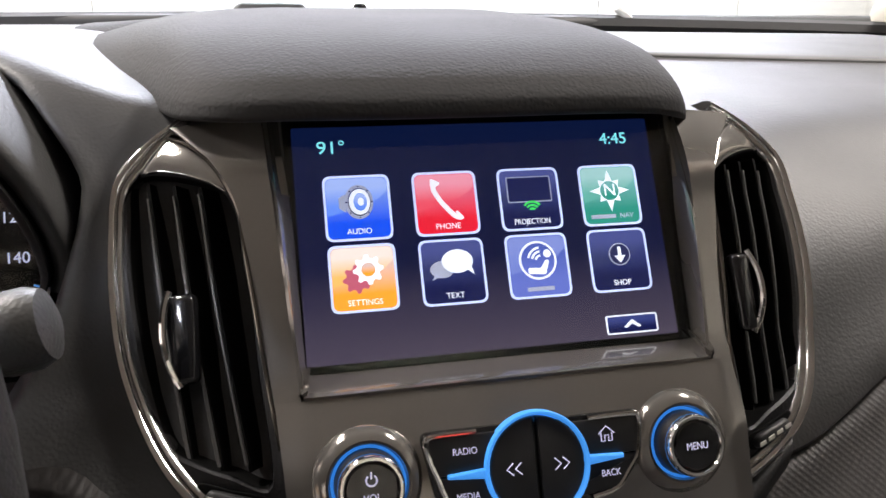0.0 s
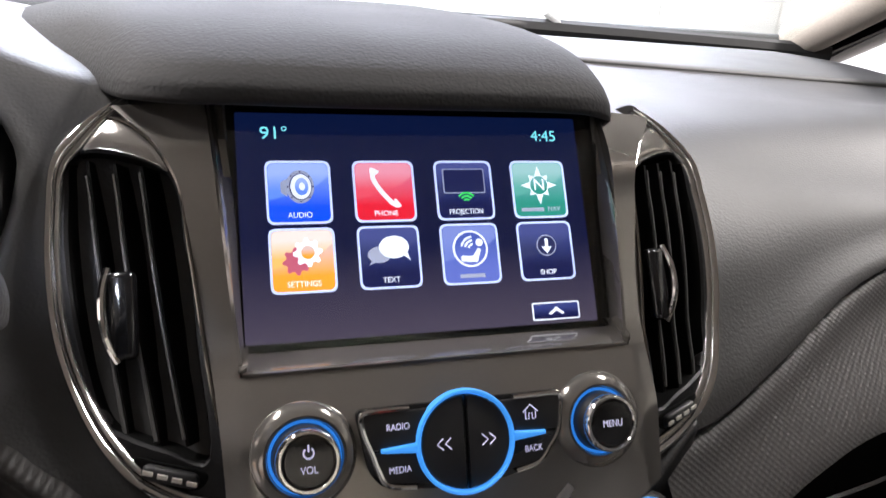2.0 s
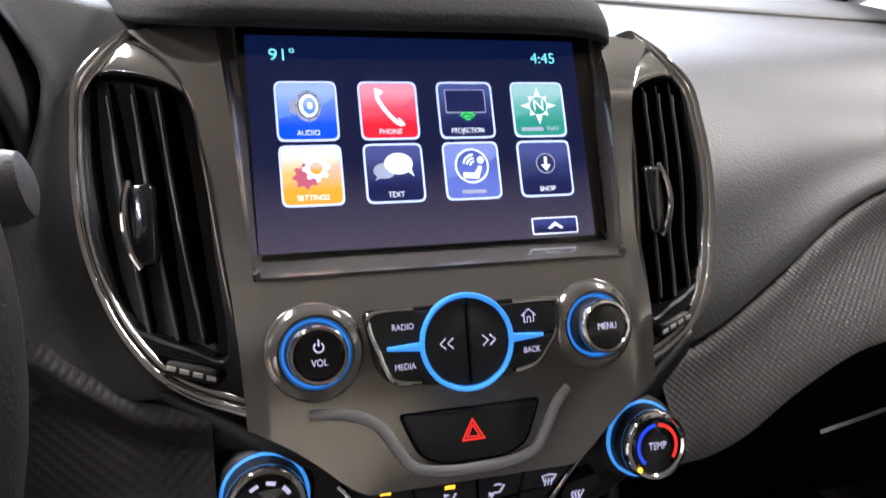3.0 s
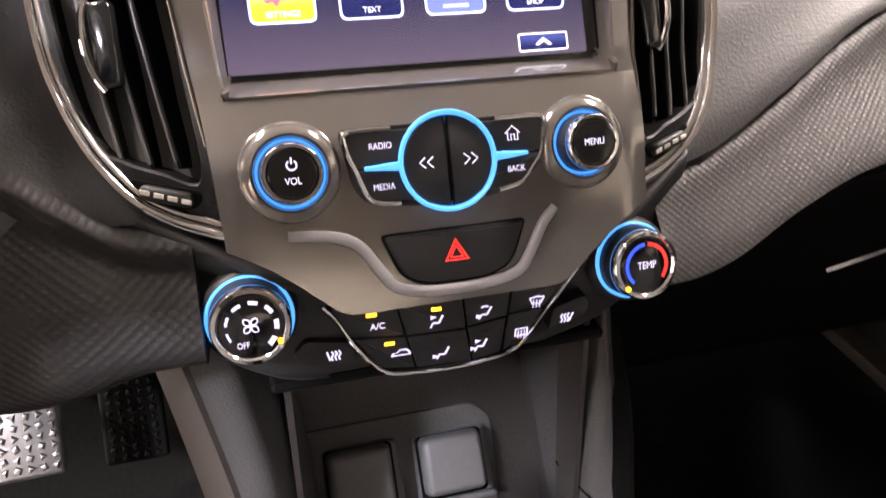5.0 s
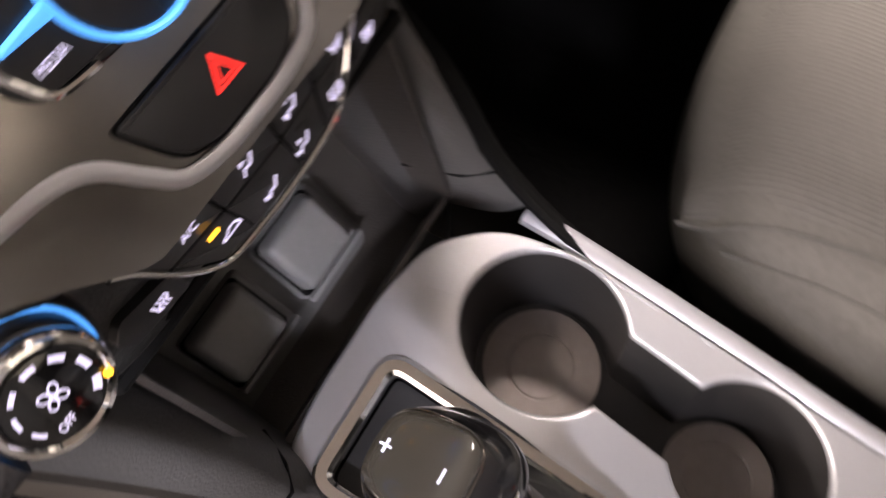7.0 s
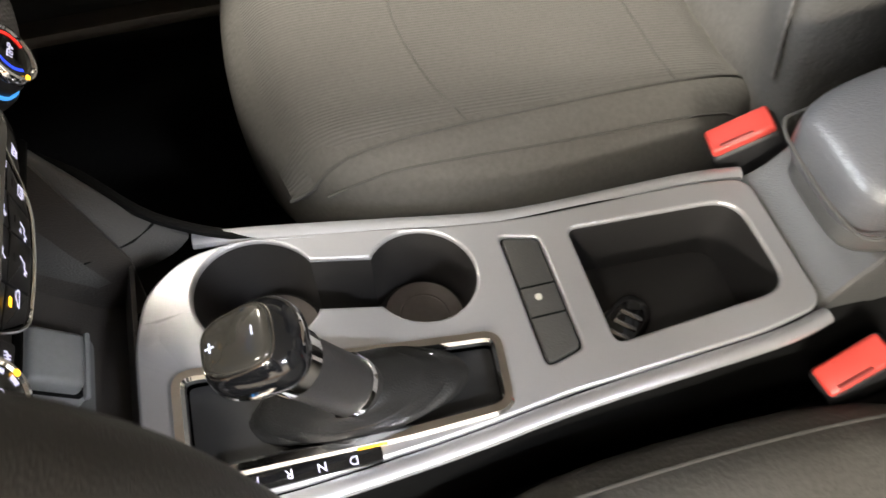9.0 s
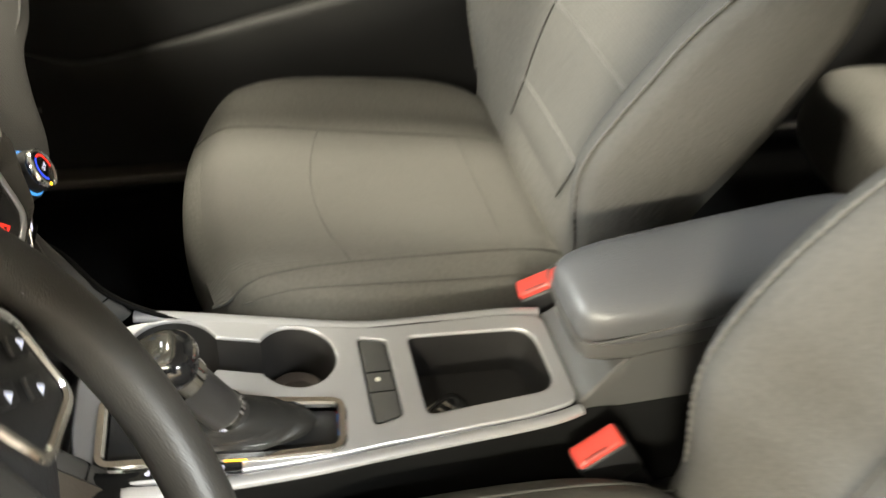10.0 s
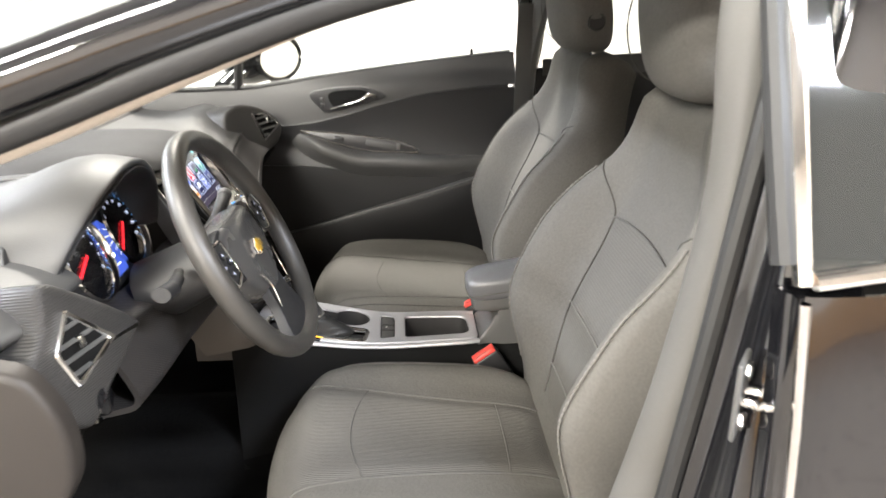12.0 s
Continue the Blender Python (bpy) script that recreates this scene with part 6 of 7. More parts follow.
for s in (-1, 1):
    rim = smooth_outline([(s * (0.090 if s > 0 else 0.100), -0.045), (s * (0.0885 if s > 0 else 0.1005), -0.085), (s * (0.0815 if s > 0 else 0.0905), -0.18), (s * (0.0725 if s > 0 else 0.0795), -0.27), (s * (0.0675 if s > 0 else 0.0745), -0.40), (s * (0.062 if s > 0 else 0.067), -0.446)], 5, False)
    part("plate_rim", sweep("plate_rim", [drape(Vector((p[0], p[1], -0.0055))) for p in rim], 0.0062, SILVER, 10, 0.8), console, "silver rim beside the top plate")
# gear gate: chrome frame, black gaiter well
outer, inner = gear_hole, offset(gear_hole, 0.006)
part("gate_frame", warp(ring_plate("gate_frame", offset(gear_hole, -0.003), inner, -0.004, 0.0030, CHROME, 0.002), drape), console, "bright gear gate frame")
part("gate_floor", warp(plate("gate_floor", inner, -0.014, -0.010, MATT_BLACK), drape), console, "black gear gate floor")
ind = part("gear_indicator", warp(plate("gear_indicator", dense(round_poly([(-0.082, -0.045), (-0.0925, -0.050), (-0.0895, -0.135), (-0.0800, -0.135)], 0.003)), -0.003, 0.0016, GLOSS_BLACK, 0.0008), drape), console, "gloss black gear position strip")
for k, ch in enumerate("PRND"):
    lettering(ch, 0.0055, LIT_WHITE, ind, Matrix.Translation((-0.0872, -0.066 - 0.0185 * k, top_z(-0.066 - 0.0185 * k) + 0.0019)) @ Matrix.Rotation(radians(90), 4, "Z") @ Matrix.Rotation(radians(0), 4, "X"))
part("marker", warp(rbox("marker", 0.003, 0.018, 0.001, 0.0004, LIT_AMBER, 1, at=spot(-0.0795, -0.13, 0.002)), drape), ind, "amber gear marker")

STRUT = material("grained dark grey strut plastic", (0.070, 0.068, 0.066), 0.36, vary=0.06, grain=0.35, size=0.0012, cells=True)
GREY_PLASTIC = material("grained grey plastic", (0.14, 0.139, 0.136), 0.36, vary=0.06, grain=0.35, size=0.0012, cells=True)
# flanks: the console body below the plate and the struts that climb to the stack
for s in (-1, 1):
    rows = []
    for y in (-0.80, -0.60, -0.446, -0.36, -0.26, -0.18, -0.085, -0.03, 0.0, 0.03):
        edge = {-0.80: 0.062, -0.60: 0.062, -0.446: 0.060, -0.36: 0.066, -0.26: 0.071, -0.18: 0.079, -0.085: 0.089, -0.03: 0.096, 0.0: 0.100, 0.03: 0.103}[y]
        z = top_z(min(y, 0.03)) - 0.003 + ((0.10 if s > 0 else 0.055) * smoothstep(-0.06, 0.03, y) if y > -0.06 else 0) - (0.012 if y < -0.44 else 0)
        rows.append([Vector((s * (edge - 0.006), y, z + 0.001)), Vector((s * edge, y, z - 0.002)), Vector((s * (edge + 0.010), y, z - 0.02)), Vector((s * (edge + 0.016), y, z - 0.10)), Vector((s * (edge + 0.022), y, 0.36))])
    part("side_panel", spline_sheet("side_panel", rows, FLANK, 0.003), console, "console side panel, its shade painted dark")
    rows = []
    for t in range(13):
        k = t / 12
        y0, z0 = 0.024 - 0.068 * k ** 1.35, 0.803 - 0.160 * k
        if s < 0:
            lean = 0.036 * k - 0.022 * max(k - 0.7, 0)
            net = ((-0.088 + 0.8 * lean, 0.085), (-0.091 + 0.75 * lean, 0.030), (-0.099 + 0.8 * lean, 0.012), (-0.1085 + 0.85 * lean, 0.002), (-0.1255 + lean, 0.004), (-0.146 + 0.95 * lean, 0.040), (-0.156 + 0.9 * lean, 0.120))
        else:
            lean = 0.006 * k
            net = ((0.069 + lean, 0.095 - 0.03 * k), (0.071 + lean, 0.048), (0.077 + lean, 0.016), (0.086 + lean, 0.002), (0.092 + lean, 0.001), (0.097 + lean, 0.012), (0.102 + lean, 0.06), (0.107 + lean, 0.16))
        rows.append([Vector((x, y0 + dy, z0 - 0.12 * dy)) for x, dy in net])
    if s < 0:
        part("strut_flank", sheet("strut_flank", [r[4:] for r in rows], SILL, 0.003), console, "brown-grey outer face of the strut")
        part("edge_line", sweep("edge_line", [r[5] + Vector((-0.0006, -0.0010, 0)) for r in rows], 0.0008, SATIN, 6), console, "thin bright line along the strut")
        rows = [r[:5] for r in rows]
    part("strut", spline_sheet("strut", rows, STRUT, 0.003), console, "grained grey strut between console and stack")
    part("strut_joint", sweep("strut_joint", [r + Vector((0, -0.0005, 0.0005)) for r in rows[10][1:6]], 0.0010, BLACK_VOID, 6), console, "dark joint line")
RECESS = material("dark recess plastic", (0.045, 0.040, 0.036), 0.35, vary=0.08, grain=0.3, size=0.0012, cells=True)
# recess under the stack with the power sockets
rows = [[Vector((x, 0.105, 0.775)), Vector((x, 0.095, 0.70)), Vector((x, 0.080, 0.675)), Vector((x, 0.030, 0.605)), Vector((x, 0.012, 0.600)), Vector((x, -0.004, 0.640)), Vector((x, -0.008, 0.650))] for x in (-0.082, 0.0, 0.082)]
part("recess", sheet("recess", rows, RECESS, 0.003), console, "dark storage recess under the stack")
board = round_poly([(-0.071, -0.034), (0.050, -0.034), (0.052, 0.026), (0.040, 0.036), (-0.071, 0.036)], [0.004, 0.008, 0.006, 0.006, 0.004])
part("socket_board", plate("socket_board", board, -0.004, 0.0055, GREY_PLASTIC, 0.002, at=Matrix.Translation((-0.002, 0.0555, 0.6405)) @ Matrix.Rotation(radians(54.5), 4, "X")), console, "grey board that carries the power sockets")
for s in (-1, 1):
    part("recess_wall", plate("recess_wall", [Vector(p) for p in ((-0.008, 0.655), (0.015, 0.80), (0.11, 0.80), (0.11, 0.59), (0.0, 0.59))], 0, 0.003, RECESS, at=Matrix(((0, 0, s, s * 0.076), (1, 0, 0, 0), (0, 1, 0, 0), (0, 0, 0, 1)))), console)
part("recess_roof", rbox("recess_roof", 0.17, 0.11, 0.006, 0.002, BLACK_VOID, 1, at=Matrix.Translation((0, 0.06, 0.772))), console)
# block behind the tray that carries the armrest
rows = []
for y, w, z in ((-0.458, 0.060, 0.607), (-0.474, 0.056, 0.625), (-0.50, 0.054, 0.665), (-0.53, 0.054, 0.690), (-0.80, 0.056, 0.70)):
    rows.append([Vector((-w - 0.02, y, 0.40)), Vector((-w - 0.004, y, z - 0.03)), Vector((-w, y, z - 0.003)), Vector((-w + 0.008, y, z)), Vector((0, y, z + 0.001)), Vector((w - 0.008, y, z)), Vector((w, y, z - 0.003)), Vector((w + 0.004, y, z - 0.03)), Vector((w + 0.02, y, 0.40))])
part("rear_block", spline_sheet("rear_block", rows, DASH_MID, 0.003, 3, 4), console, "grey block under the armrest")


SOCKET = material("grey rubber socket cap", (0.22, 0.22, 0.222), 0.40, vary=0.08, grain=0.2, size=0.001)


def socket_cover(x, y, z):
    m = Matrix.Translation((x, y, z)) @ Matrix.Rotation(radians(50), 4, "X")
    cover = thing("socket_cover", "square grey rubber power socket cover in the recess", "socket cover", "power socket covers", at=m)
    part("flange", rbox("flange", 0.050, 0.046, 0.016, 0.004, SOCKET, 3, at=Matrix.Translation((0.001, -0.001, 0.004)), taper=(0.93, 0.93)), cover)
    part("groove", rbox("groove", 0.0425, 0.0395, 0.005, 0.002, BLACK_VOID, 1, at=Matrix.Translation((-0.001, 0.0005, 0.0115))), cover, "dark groove round the lid")
    part("lid", rbox("lid", 0.0405, 0.0375, 0.015, 0.0042, SOCKET, 4, at=Matrix.Translation((-0.0012, 0.0018, 0.0170)), taper=(0.90, 0.90)), cover)
    part("pull_lip", rbox("pull_lip", 0.047, 0.004, 0.0055, 0.0018, SOCKET, 2, at=Matrix.Translation((0.001, -0.0215, 0.0125))), cover)


socket_cover(-0.038, 0.056, 0.642)
socket_cover(0.019, 0.054, 0.642)

# ---- gear lever ----
lever = thing("gear_lever", "gear lever with a glossy dark knob, chrome collar and leather gaiter", "gear lever")
base, top = Vector((-0.0535, -0.137, 0.651)), Vector((-0.0540, -0.0960, 0.7350))
SHAFT = material("dark satin lever plastic", (0.030, 0.029, 0.029), 0.38, vary=0.08, grain=0.25, size=0.0011, cells=True)
path = [base + (top - base) * k for k in (0, 0.25, 0.5, 0.75, 1.0)]
part("shaft", sweep("shaft", path, 0.0178, SHAFT, 24, 1.0, (1, 0, 0), radii=[1.0, 1.0, 0.98, 0.98, 1.0]), lever, "dark lever shaft")


def knob_shape(p, c):
    return Vector((p.x * (1 - 0.12 * c.y), p.y, p.z))


tilt = Matrix.Translation((-0.0545, -0.0910, 0.7415)) @ Matrix.Rotation(radians(-21), 4, "X")
part("knob", blob("knob", (0.0234, 0.0268, 0.0180), GLOSS_BLACK, 2.6, 10, knob_shape, tilt), lever, "glossy black knob")
KNOB_CAP = material("smoked grey knob inlay", (0.045, 0.042, 0.036), 0.12, metal=0.3, vary=0.05, coat=0.8)
part("knob_inlay", blob("knob_inlay", (0.0162, 0.0190, 0.0045), KNOB_CAP, 3.4, 8, knob_shape, tilt @ Matrix.Translation((0, 0.001, 0.0156))), lever, "smoked grey knob inlay")
edge = [tilt @ Vector((0.0166 * (1 - 0.06 * math.sin(a)) * math.copysign(abs(math.cos(a)) ** 0.62, math.cos(a)), 0.001 + 0.0194 * math.copysign(abs(math.sin(a)) ** 0.62, math.sin(a)), 0.0152)) for a in (2 * math.pi * i / 48 for i in range(48))]
part("inlay_edge", sweep("inlay_edge", edge, 0.0006, DARK_CHROME, 6, closed=True), lever, "dark line round the inlay")
oval = [tilt @ Vector((0.0231 * math.cos(a), 0.0263 * math.sin(a), 0.0020)) for a in (2 * math.pi * i / 40 for i in range(40))]
for q, y in (((-0.0024, 0.0, 0.0024, 0.0), 0.014), ((0.0, -0.0024, 0.0, 0.0024), 0.014), ((-0.0024, 0.0, 0.0024, 0.0), -0.009)):
    flat("shift_mark", bar(*q, 0.0008), ICON_GREY, lever, tilt @ Matrix.Translation((0.0, y - 0.001, 0.0196)), 0.0006)
part("knob_ring", sweep("knob_ring", oval, 0.0018, CHROME, 8, closed=True), lever, "chrome knob ring")
for k, w in ((0.80, 0.14), (0.20, 0.05)):
    part("collar", sweep("collar", [base + (top - base) * k, base + (top - base) * (k + w)], 0.0192, CHROME, 24, 1.0, (1, 0, 0)), lever, "chrome collar")
GAITER = material("soft black gaiter leather", (0.016, 0.016, 0.016), 0.40, vary=0.1, grain=0.4, size=0.0011, cells=True, spec=0.4)
rings = []
for k in range(11):
    t = k / 10
    c = (base + (top - base) * 0.20).lerp(Vector((-0.0455, -0.131, top_z(-0.131) - 0.007)), t)
    rx, ry = 0.0188 + 0.0095 * t ** 0.7, 0.0188 + 0.056 * t ** 0.8
    fold = 0.0016 * math.sin(k * 2.4)
    rings.append([c + Vector(((rx + fold) * math.cos(a), (ry + fold) * math.sin(a), 0.0022 * t * math.sin(3 * a + 1.7 * k) + 0.0014 * math.sin(7 * a + 2 * k) * t)) for a in (2 * math.pi * i / 36 for i in range(36))])
part("gaiter", sheet("gaiter", rings, GAITER, 0.002, 80, True), lever, "creased dark leather gaiter")

# ---- armrest ----
arm = thing("armrest", "padded grey vinyl centre armrest with a stitched edge", "armrest")


def arm_shape(p, c):
    return Vector((p.x, p.y, p.z + 0.010 * (1 - c.x * c.x) * max(c.z, 0) + 0.02 * (-p.y) / 0.16 * 0.5))


part("lid", blob("lid", (0.0525, 0.165, 0.026), ARMREST, 5.0, 16, arm_shape, Matrix.Translation((-0.014, -0.600, 0.732)) @ Matrix.Rotation(radians(-5), 4, "X")), arm, "grey vinyl lid")
part("underside", blob("underside", (0.0500, 0.160, 0.022), DASH_MID, 5.0, 10, arm_shape, Matrix.Translation((-0.014, -0.604, 0.704)) @ Matrix.Rotation(radians(-5), 4, "X")), arm, "dark armrest base")
seam = [Vector((-0.014 + 0.0518 * s, -0.600 + 0.163 * t, 0.7275 - 0.024 * t)) for s, t in ((-1, -0.95), (-1, -0.5), (-1, 0), (-1, 0.5), (-1, 0.86), (-0.9, 0.97), (-0.5, 1.0), (0, 1.005), (0.5, 1.0), (0.9, 0.97), (1, 0.86), (1, 0.3), (1, -0.9))]
part("stitching", sweep("stitching", smooth_outline(seam, 4, False), 0.0013, SEAM_DARK, 6), arm, "dark stitched seam")

# ---- key fob ----
fob = thing("key_fob", "black car key fob with silver buttons in the tray", "car key", at=Matrix.Translation((-0.022, -0.332, top_z(-0.32) - 0.055)) @ Matrix.Rotation(radians(-52), 4, "Z") @ Matrix.Rotation(radians(10), 4, "X"))
part("shell", blob("shell", (0.036, 0.0165, 0.007), GLOSS_BLACK, 3.0, 8), fob)
part("shell_rim", sweep("shell_rim", [Vector((0.0355 * math.cos(a), 0.0165 * math.sin(a), 0.001)) for a in (2 * math.pi * i / 36 for i in range(36))], 0.0012, CHROME, 6, closed=True), fob, "chrome rim")
for k in range(4):
    part("key_button", rbox("key_button", 0.004, 0.018, 0.003, 0.001, SATIN, 2, at=Matrix.Translation((0.016 - 0.010 * k, 0, 0.0065)) @ Matrix.Rotation(radians(12), 4, "Z")), fob, "silver key button")
part("ring_loop", sweep("ring_loop", [Vector((-0.044 + 0.010 * math.cos(a), 0.010 * math.sin(a), 0.003 + 0.004 * math.cos(a))) for a in (2 * math.pi * i / 28 for i in range(28))], 0.0011, CHROME, 6, closed=True), fob, "steel key ring")

# ---- pedals ----
for x, w, h, y, z in ((-0.336, 0.085, 0.085, 0.36, 0.442), (-0.243, 0.07, 0.11, 0.44, 0.375)):
    m = Matrix.Translation((x, y, z)) @ Matrix.Rotation(radians(55), 4, "X")
    pedal = thing("pedal", "metal pedal pad with raised studs", "pedal", "pedals", at=m)
    part("pad", rbox("pad", w, h, 0.012, 0.005, ALLOY if w > 0.08 else BLACK_VOID), pedal)
    part("lever_arm", rbox("lever_arm", 0.016, 0.012, 0.22, 0.004, MATT_BLACK, at=Matrix.Translation((0, 0.03, -0.11))), pedal)
    nx, ny = int(w / 0.012), int(h / 0.011)
    for i in range(nx):
        for j in range(ny):
            a = Matrix.Translation(((i - (nx - 1) / 2) * 0.0118, (j - (ny - 1) / 2) * 0.0105, 0.0065))
            part("stud", lathe("stud", [(0.0048, 0), (0.0030, 0.0022), (0.0005, 0.0028)], ALLOY if w > 0.08 else BLACK_VOID, 4 if (i + j) % 2 else 3, at=a @ Matrix.Rotation(0.4 * ((i * 3 + j) % 4), 4, "Z")), pedal)

# ---- seats ----
def seat(cx, label, front_seam, shift=0.0, wider=0.0, flare=0.55):
    """A front seat: cushion with bolsters and a ribbed insert, reclined back, headrest, seams and side shield."""
    ob = thing("car_seat", label, "car seat", "front seats", at=Matrix.Translation((cx, 0, 0)))

    # cushion
    def cushion_shape(p, c):
        u, v = c.x, c.y
        z = p.z
        if c.z > 0:
            z += 0.022 * smoothstep(0.52, 0.86, abs(u)) * (1 - 0.3 * v) - 0.012 * (1 - smoothstep(0.0, 0.6, abs(u))) * (1 - v * v)
            z -= 0.020 * smoothstep(0.75, 1.0, v)
        x = p.x * (1 - 0.06 * v * v)
        y = p.y + 0.035 * (1 - u * u) * max(v, 0)
        return Vector((x, y, z + 0.022 * v))
    part("cushion", blob("cushion", (0.252, 0.235, 0.085), SEAT, 4.2, 24, cushion_shape, Matrix.Translation((0, -0.345, 0.508))), ob, "charcoal cloth seat cushion")

    def insert_height(x, y):
        x = max(-0.226, min(0.226, x))
        u, v = x / 0.252, y / 0.235
        r = max(1 - abs(u) ** 4.2 - abs(v) ** 4.2, 0.05) ** (1 / 4.2)
        z = 0.085 * r + 0.022 * smoothstep(0.52, 0.86, abs(u)) * (1 - 0.3 * v) - 0.012 * (1 - smoothstep(0.0, 0.6, abs(u))) * (1 - v * v) - 0.020 * smoothstep(0.75, 1.0, v)
        return Vector((x * (1 - 0.06 * v * v), y + 0.035 * (1 - u * u) * max(v, 0) - 0.345, z + 0.022 * v + 0.508))
    def half_insert(v):
        """The ribbed centre widens towards the front edge."""
        return 0.104 + wider + flare * max(v + 0.12, 0) ** 2
    rows = []
    for j in range(19):
        v = -0.205 + 0.425 * j / 18
        w = half_insert(v)
        rows.append([insert_height(shift + w * (i / 6 - 1), v) + Vector((0, 0, 0.0030 - 0.005 * (abs(i / 6 - 1) > 0.99 or j in (0, 18)))) for i in range(13)])
    part("cushion_insert", spline_sheet("cushion_insert", rows, SEAT_RIB, 0.003, 2, 2, 80), ob, "finely ribbed cloth seat insert")
    for v, bow in ((front_seam - 0.018, 0.020), (-0.122, -0.004)):
        line = [insert_height(shift + half_insert(v) * (i / 10 - 1), v + bow * (1 - (i / 10 - 1) ** 2)) + Vector((0, 0, 0.0034 * (1 - abs(i / 10 - 1) ** 6))) for i in range(21)]
        part("cross_seam", sweep("cross_seam", line, 0.0015, SEAM_DARK, 6), ob, "dark seam across the cushion")
    for s in (-1, 1):
        line = [insert_height(shift + s * half_insert(v), v) + Vector((0, 0, 0.0008)) for v in (-0.205 + 0.428 * k / 24 for k in range(25))]
        part("insert_seam", sweep("insert_seam", line, 0.0018, SEAM_DARK, 6), ob, "dark seam beside the ribbed insert")
        line = [insert_height(s * 0.231, -0.205 + 0.40 * k / 16) + Vector((0, 0, 0.0010)) for k in range(17)]
        part("side_seam", sweep("side_seam", line, 0.0014, SEAM_DARK, 6), ob, "dark seam along the cushion's side")
    # front and side skirts
    part("seat_base", rbox("seat_base", 0.46, 0.42, 0.16, 0.03, MATT_BLACK, at=Matrix.Translation((0, -0.34, 0.40))), ob, "black plastic seat base")
    for s in (-1, 1):
        part("side_shield", rbox("side_shield", 0.028, 0.40, 0.085, 0.012, DASH_DARK, 3, at=Matrix.Translation((s * 0.252, -0.40, 0.455))), ob, "dark plastic side shield")
        part("seat_rail", rbox("seat_rail", 0.03, 0.55, 0.03, 0.006, MATT_BLACK, 1, at=Matrix.Translation((s * 0.18, -0.36, 0.315))), ob, "black seat rail")

    # back: y forward, z along the back
    rec = math.atan(0.373)
    back = Matrix.Translation((0, -0.562, 0.60)) @ Matrix.Rotation(rec, 4, "X")
    H = 0.60

    def half_width(h):
        return 0.238 + 0.022 * smoothstep(0.0, 0.25, h) - 0.11 * smoothstep(0.33, 0.58, h)

    def bolster(h, a):
        """Forward swell of the side wings."""
        return 0.085 * smoothstep(0.50, 0.88, a) * (1 - smoothstep(0.98, 1.2, a)) * (smoothstep(-0.08, 0.14, h) * (1 - 0.80 * smoothstep(0.26, 0.50, h))) - 0.022 * smoothstep(0.9, 1.06, a)

    def front(h, a, s):
        """A point of the back's front surface at height h and a of the half width."""
        x = s * a * half_width(h)
        y = 0.030 * smoothstep(0.40, 0.56, h) + 0.020 * math.exp(-((h - 0.16) / 0.12) ** 2) + bolster(h, a) - 0.05 * smoothstep(0.53, 0.60, h) ** 2
        return Vector((x, y, h))
    rows = []
    for j in range(29):
        h = -0.06 + 0.625 * j / 28
        row = []
        for i in range(41):
            q = i / 20 - 1
            row.append(front(h, abs(q), 1 if q > 0 else -1))
        w = half_width(h)
        for q in (1.0, 0.98, 0.85, 0.5, 0.0, -0.5, -0.85, -0.98, -1.0):
            deep = -0.105 + 0.02 * smoothstep(0.3, 0.6, h) + 0.06 * smoothstep(0.9, 1.0, abs(q))
            row.append(Vector((q * w * 1.005, deep, h)))
        rows.append(row)
    cap = [Vector((p.x * 0.72, p.y * 0.55 - 0.026, p.z + 0.018)) for p in rows[-1]]
    cap2 = [Vector((p.x * 0.30, p.y * 0.1 - 0.035, p.z + 0.024)) for p in rows[-1]]
    me = sheet("backrest", rows + [cap, cap2], SEAT, 0, 80, True)
    part("backrest", me, ob, "charcoal cloth backrest with side bolsters", at=back)
    lift = Vector((0, 0.0035, 0))

    def half_panel(h):
        """Half width of the ribbed panel between the side wings."""
        return 0.0995 + 0.118 * h

    def on_panel(h, q, out):
        """A point of the back at the height h and q (-1 to 1) across the ribbed panel."""
        return front(h, half_panel(h) * abs(q) / half_width(h), 1 if q > 0 else -1) + lift * out
    rows2 = []
    for j in range(17):
        h = 0.338 * j / 16
        rows2.append([on_panel(h + 0.014 * (1 - (i / 8 - 1) ** 2) * smoothstep(10, 16, j), i / 8 - 1, 0 if i in (0, 16) or j in (0, 16) else 1) for i in range(17)])
    part("back_insert", spline_sheet("back_insert", rows2, SEAT_RIB_BACK, 0.003, 2, 2, 80), ob, "ribbed cloth backrest insert", at=back)
    for s in (-1, 1):
        line = [on_panel(0.338 * k / 14, s, 0.6) for k in range(15)]
        part("insert_seam", sweep("insert_seam", line, 0.0020, SEAM_DARK, 6), ob, "dark insert seam", at=back)
        line = []
        for k in range(9):
            h = 0.338 + 0.085 * k / 8
            line.append(front(h, (0.1394 + (0.97 * half_width(0.423) - 0.1394) * (k / 8) ** 1.3) / half_width(h), s) + lift * 0.5)
        part("shoulder_seam", sweep("shoulder_seam", line, 0.0017, SEAM_DARK, 6), ob, "dark shoulder seam", at=back)
        line = [front(h, 0.92, s) + lift * 0.5 for h in (0.0 + 0.40 * k / 119 for k in range(120))]
        part("bolster_seam", sweep("bolster_seam", line, 0.0021, SEAM, 6, radii=[1.0 if k % 3 else 0.35 for k in range(120)]), ob, "pale stitched bolster seam", at=back)
    line = [on_panel(0.338 + 0.014 * (1 - (i / 10 - 1) ** 2), i / 10 - 1, 0.9) for i in range(21)]
    part("top_seam", sweep("top_seam", line, 0.0019, SEAM_DARK, 6), ob, "dark seam over the insert", at=back)
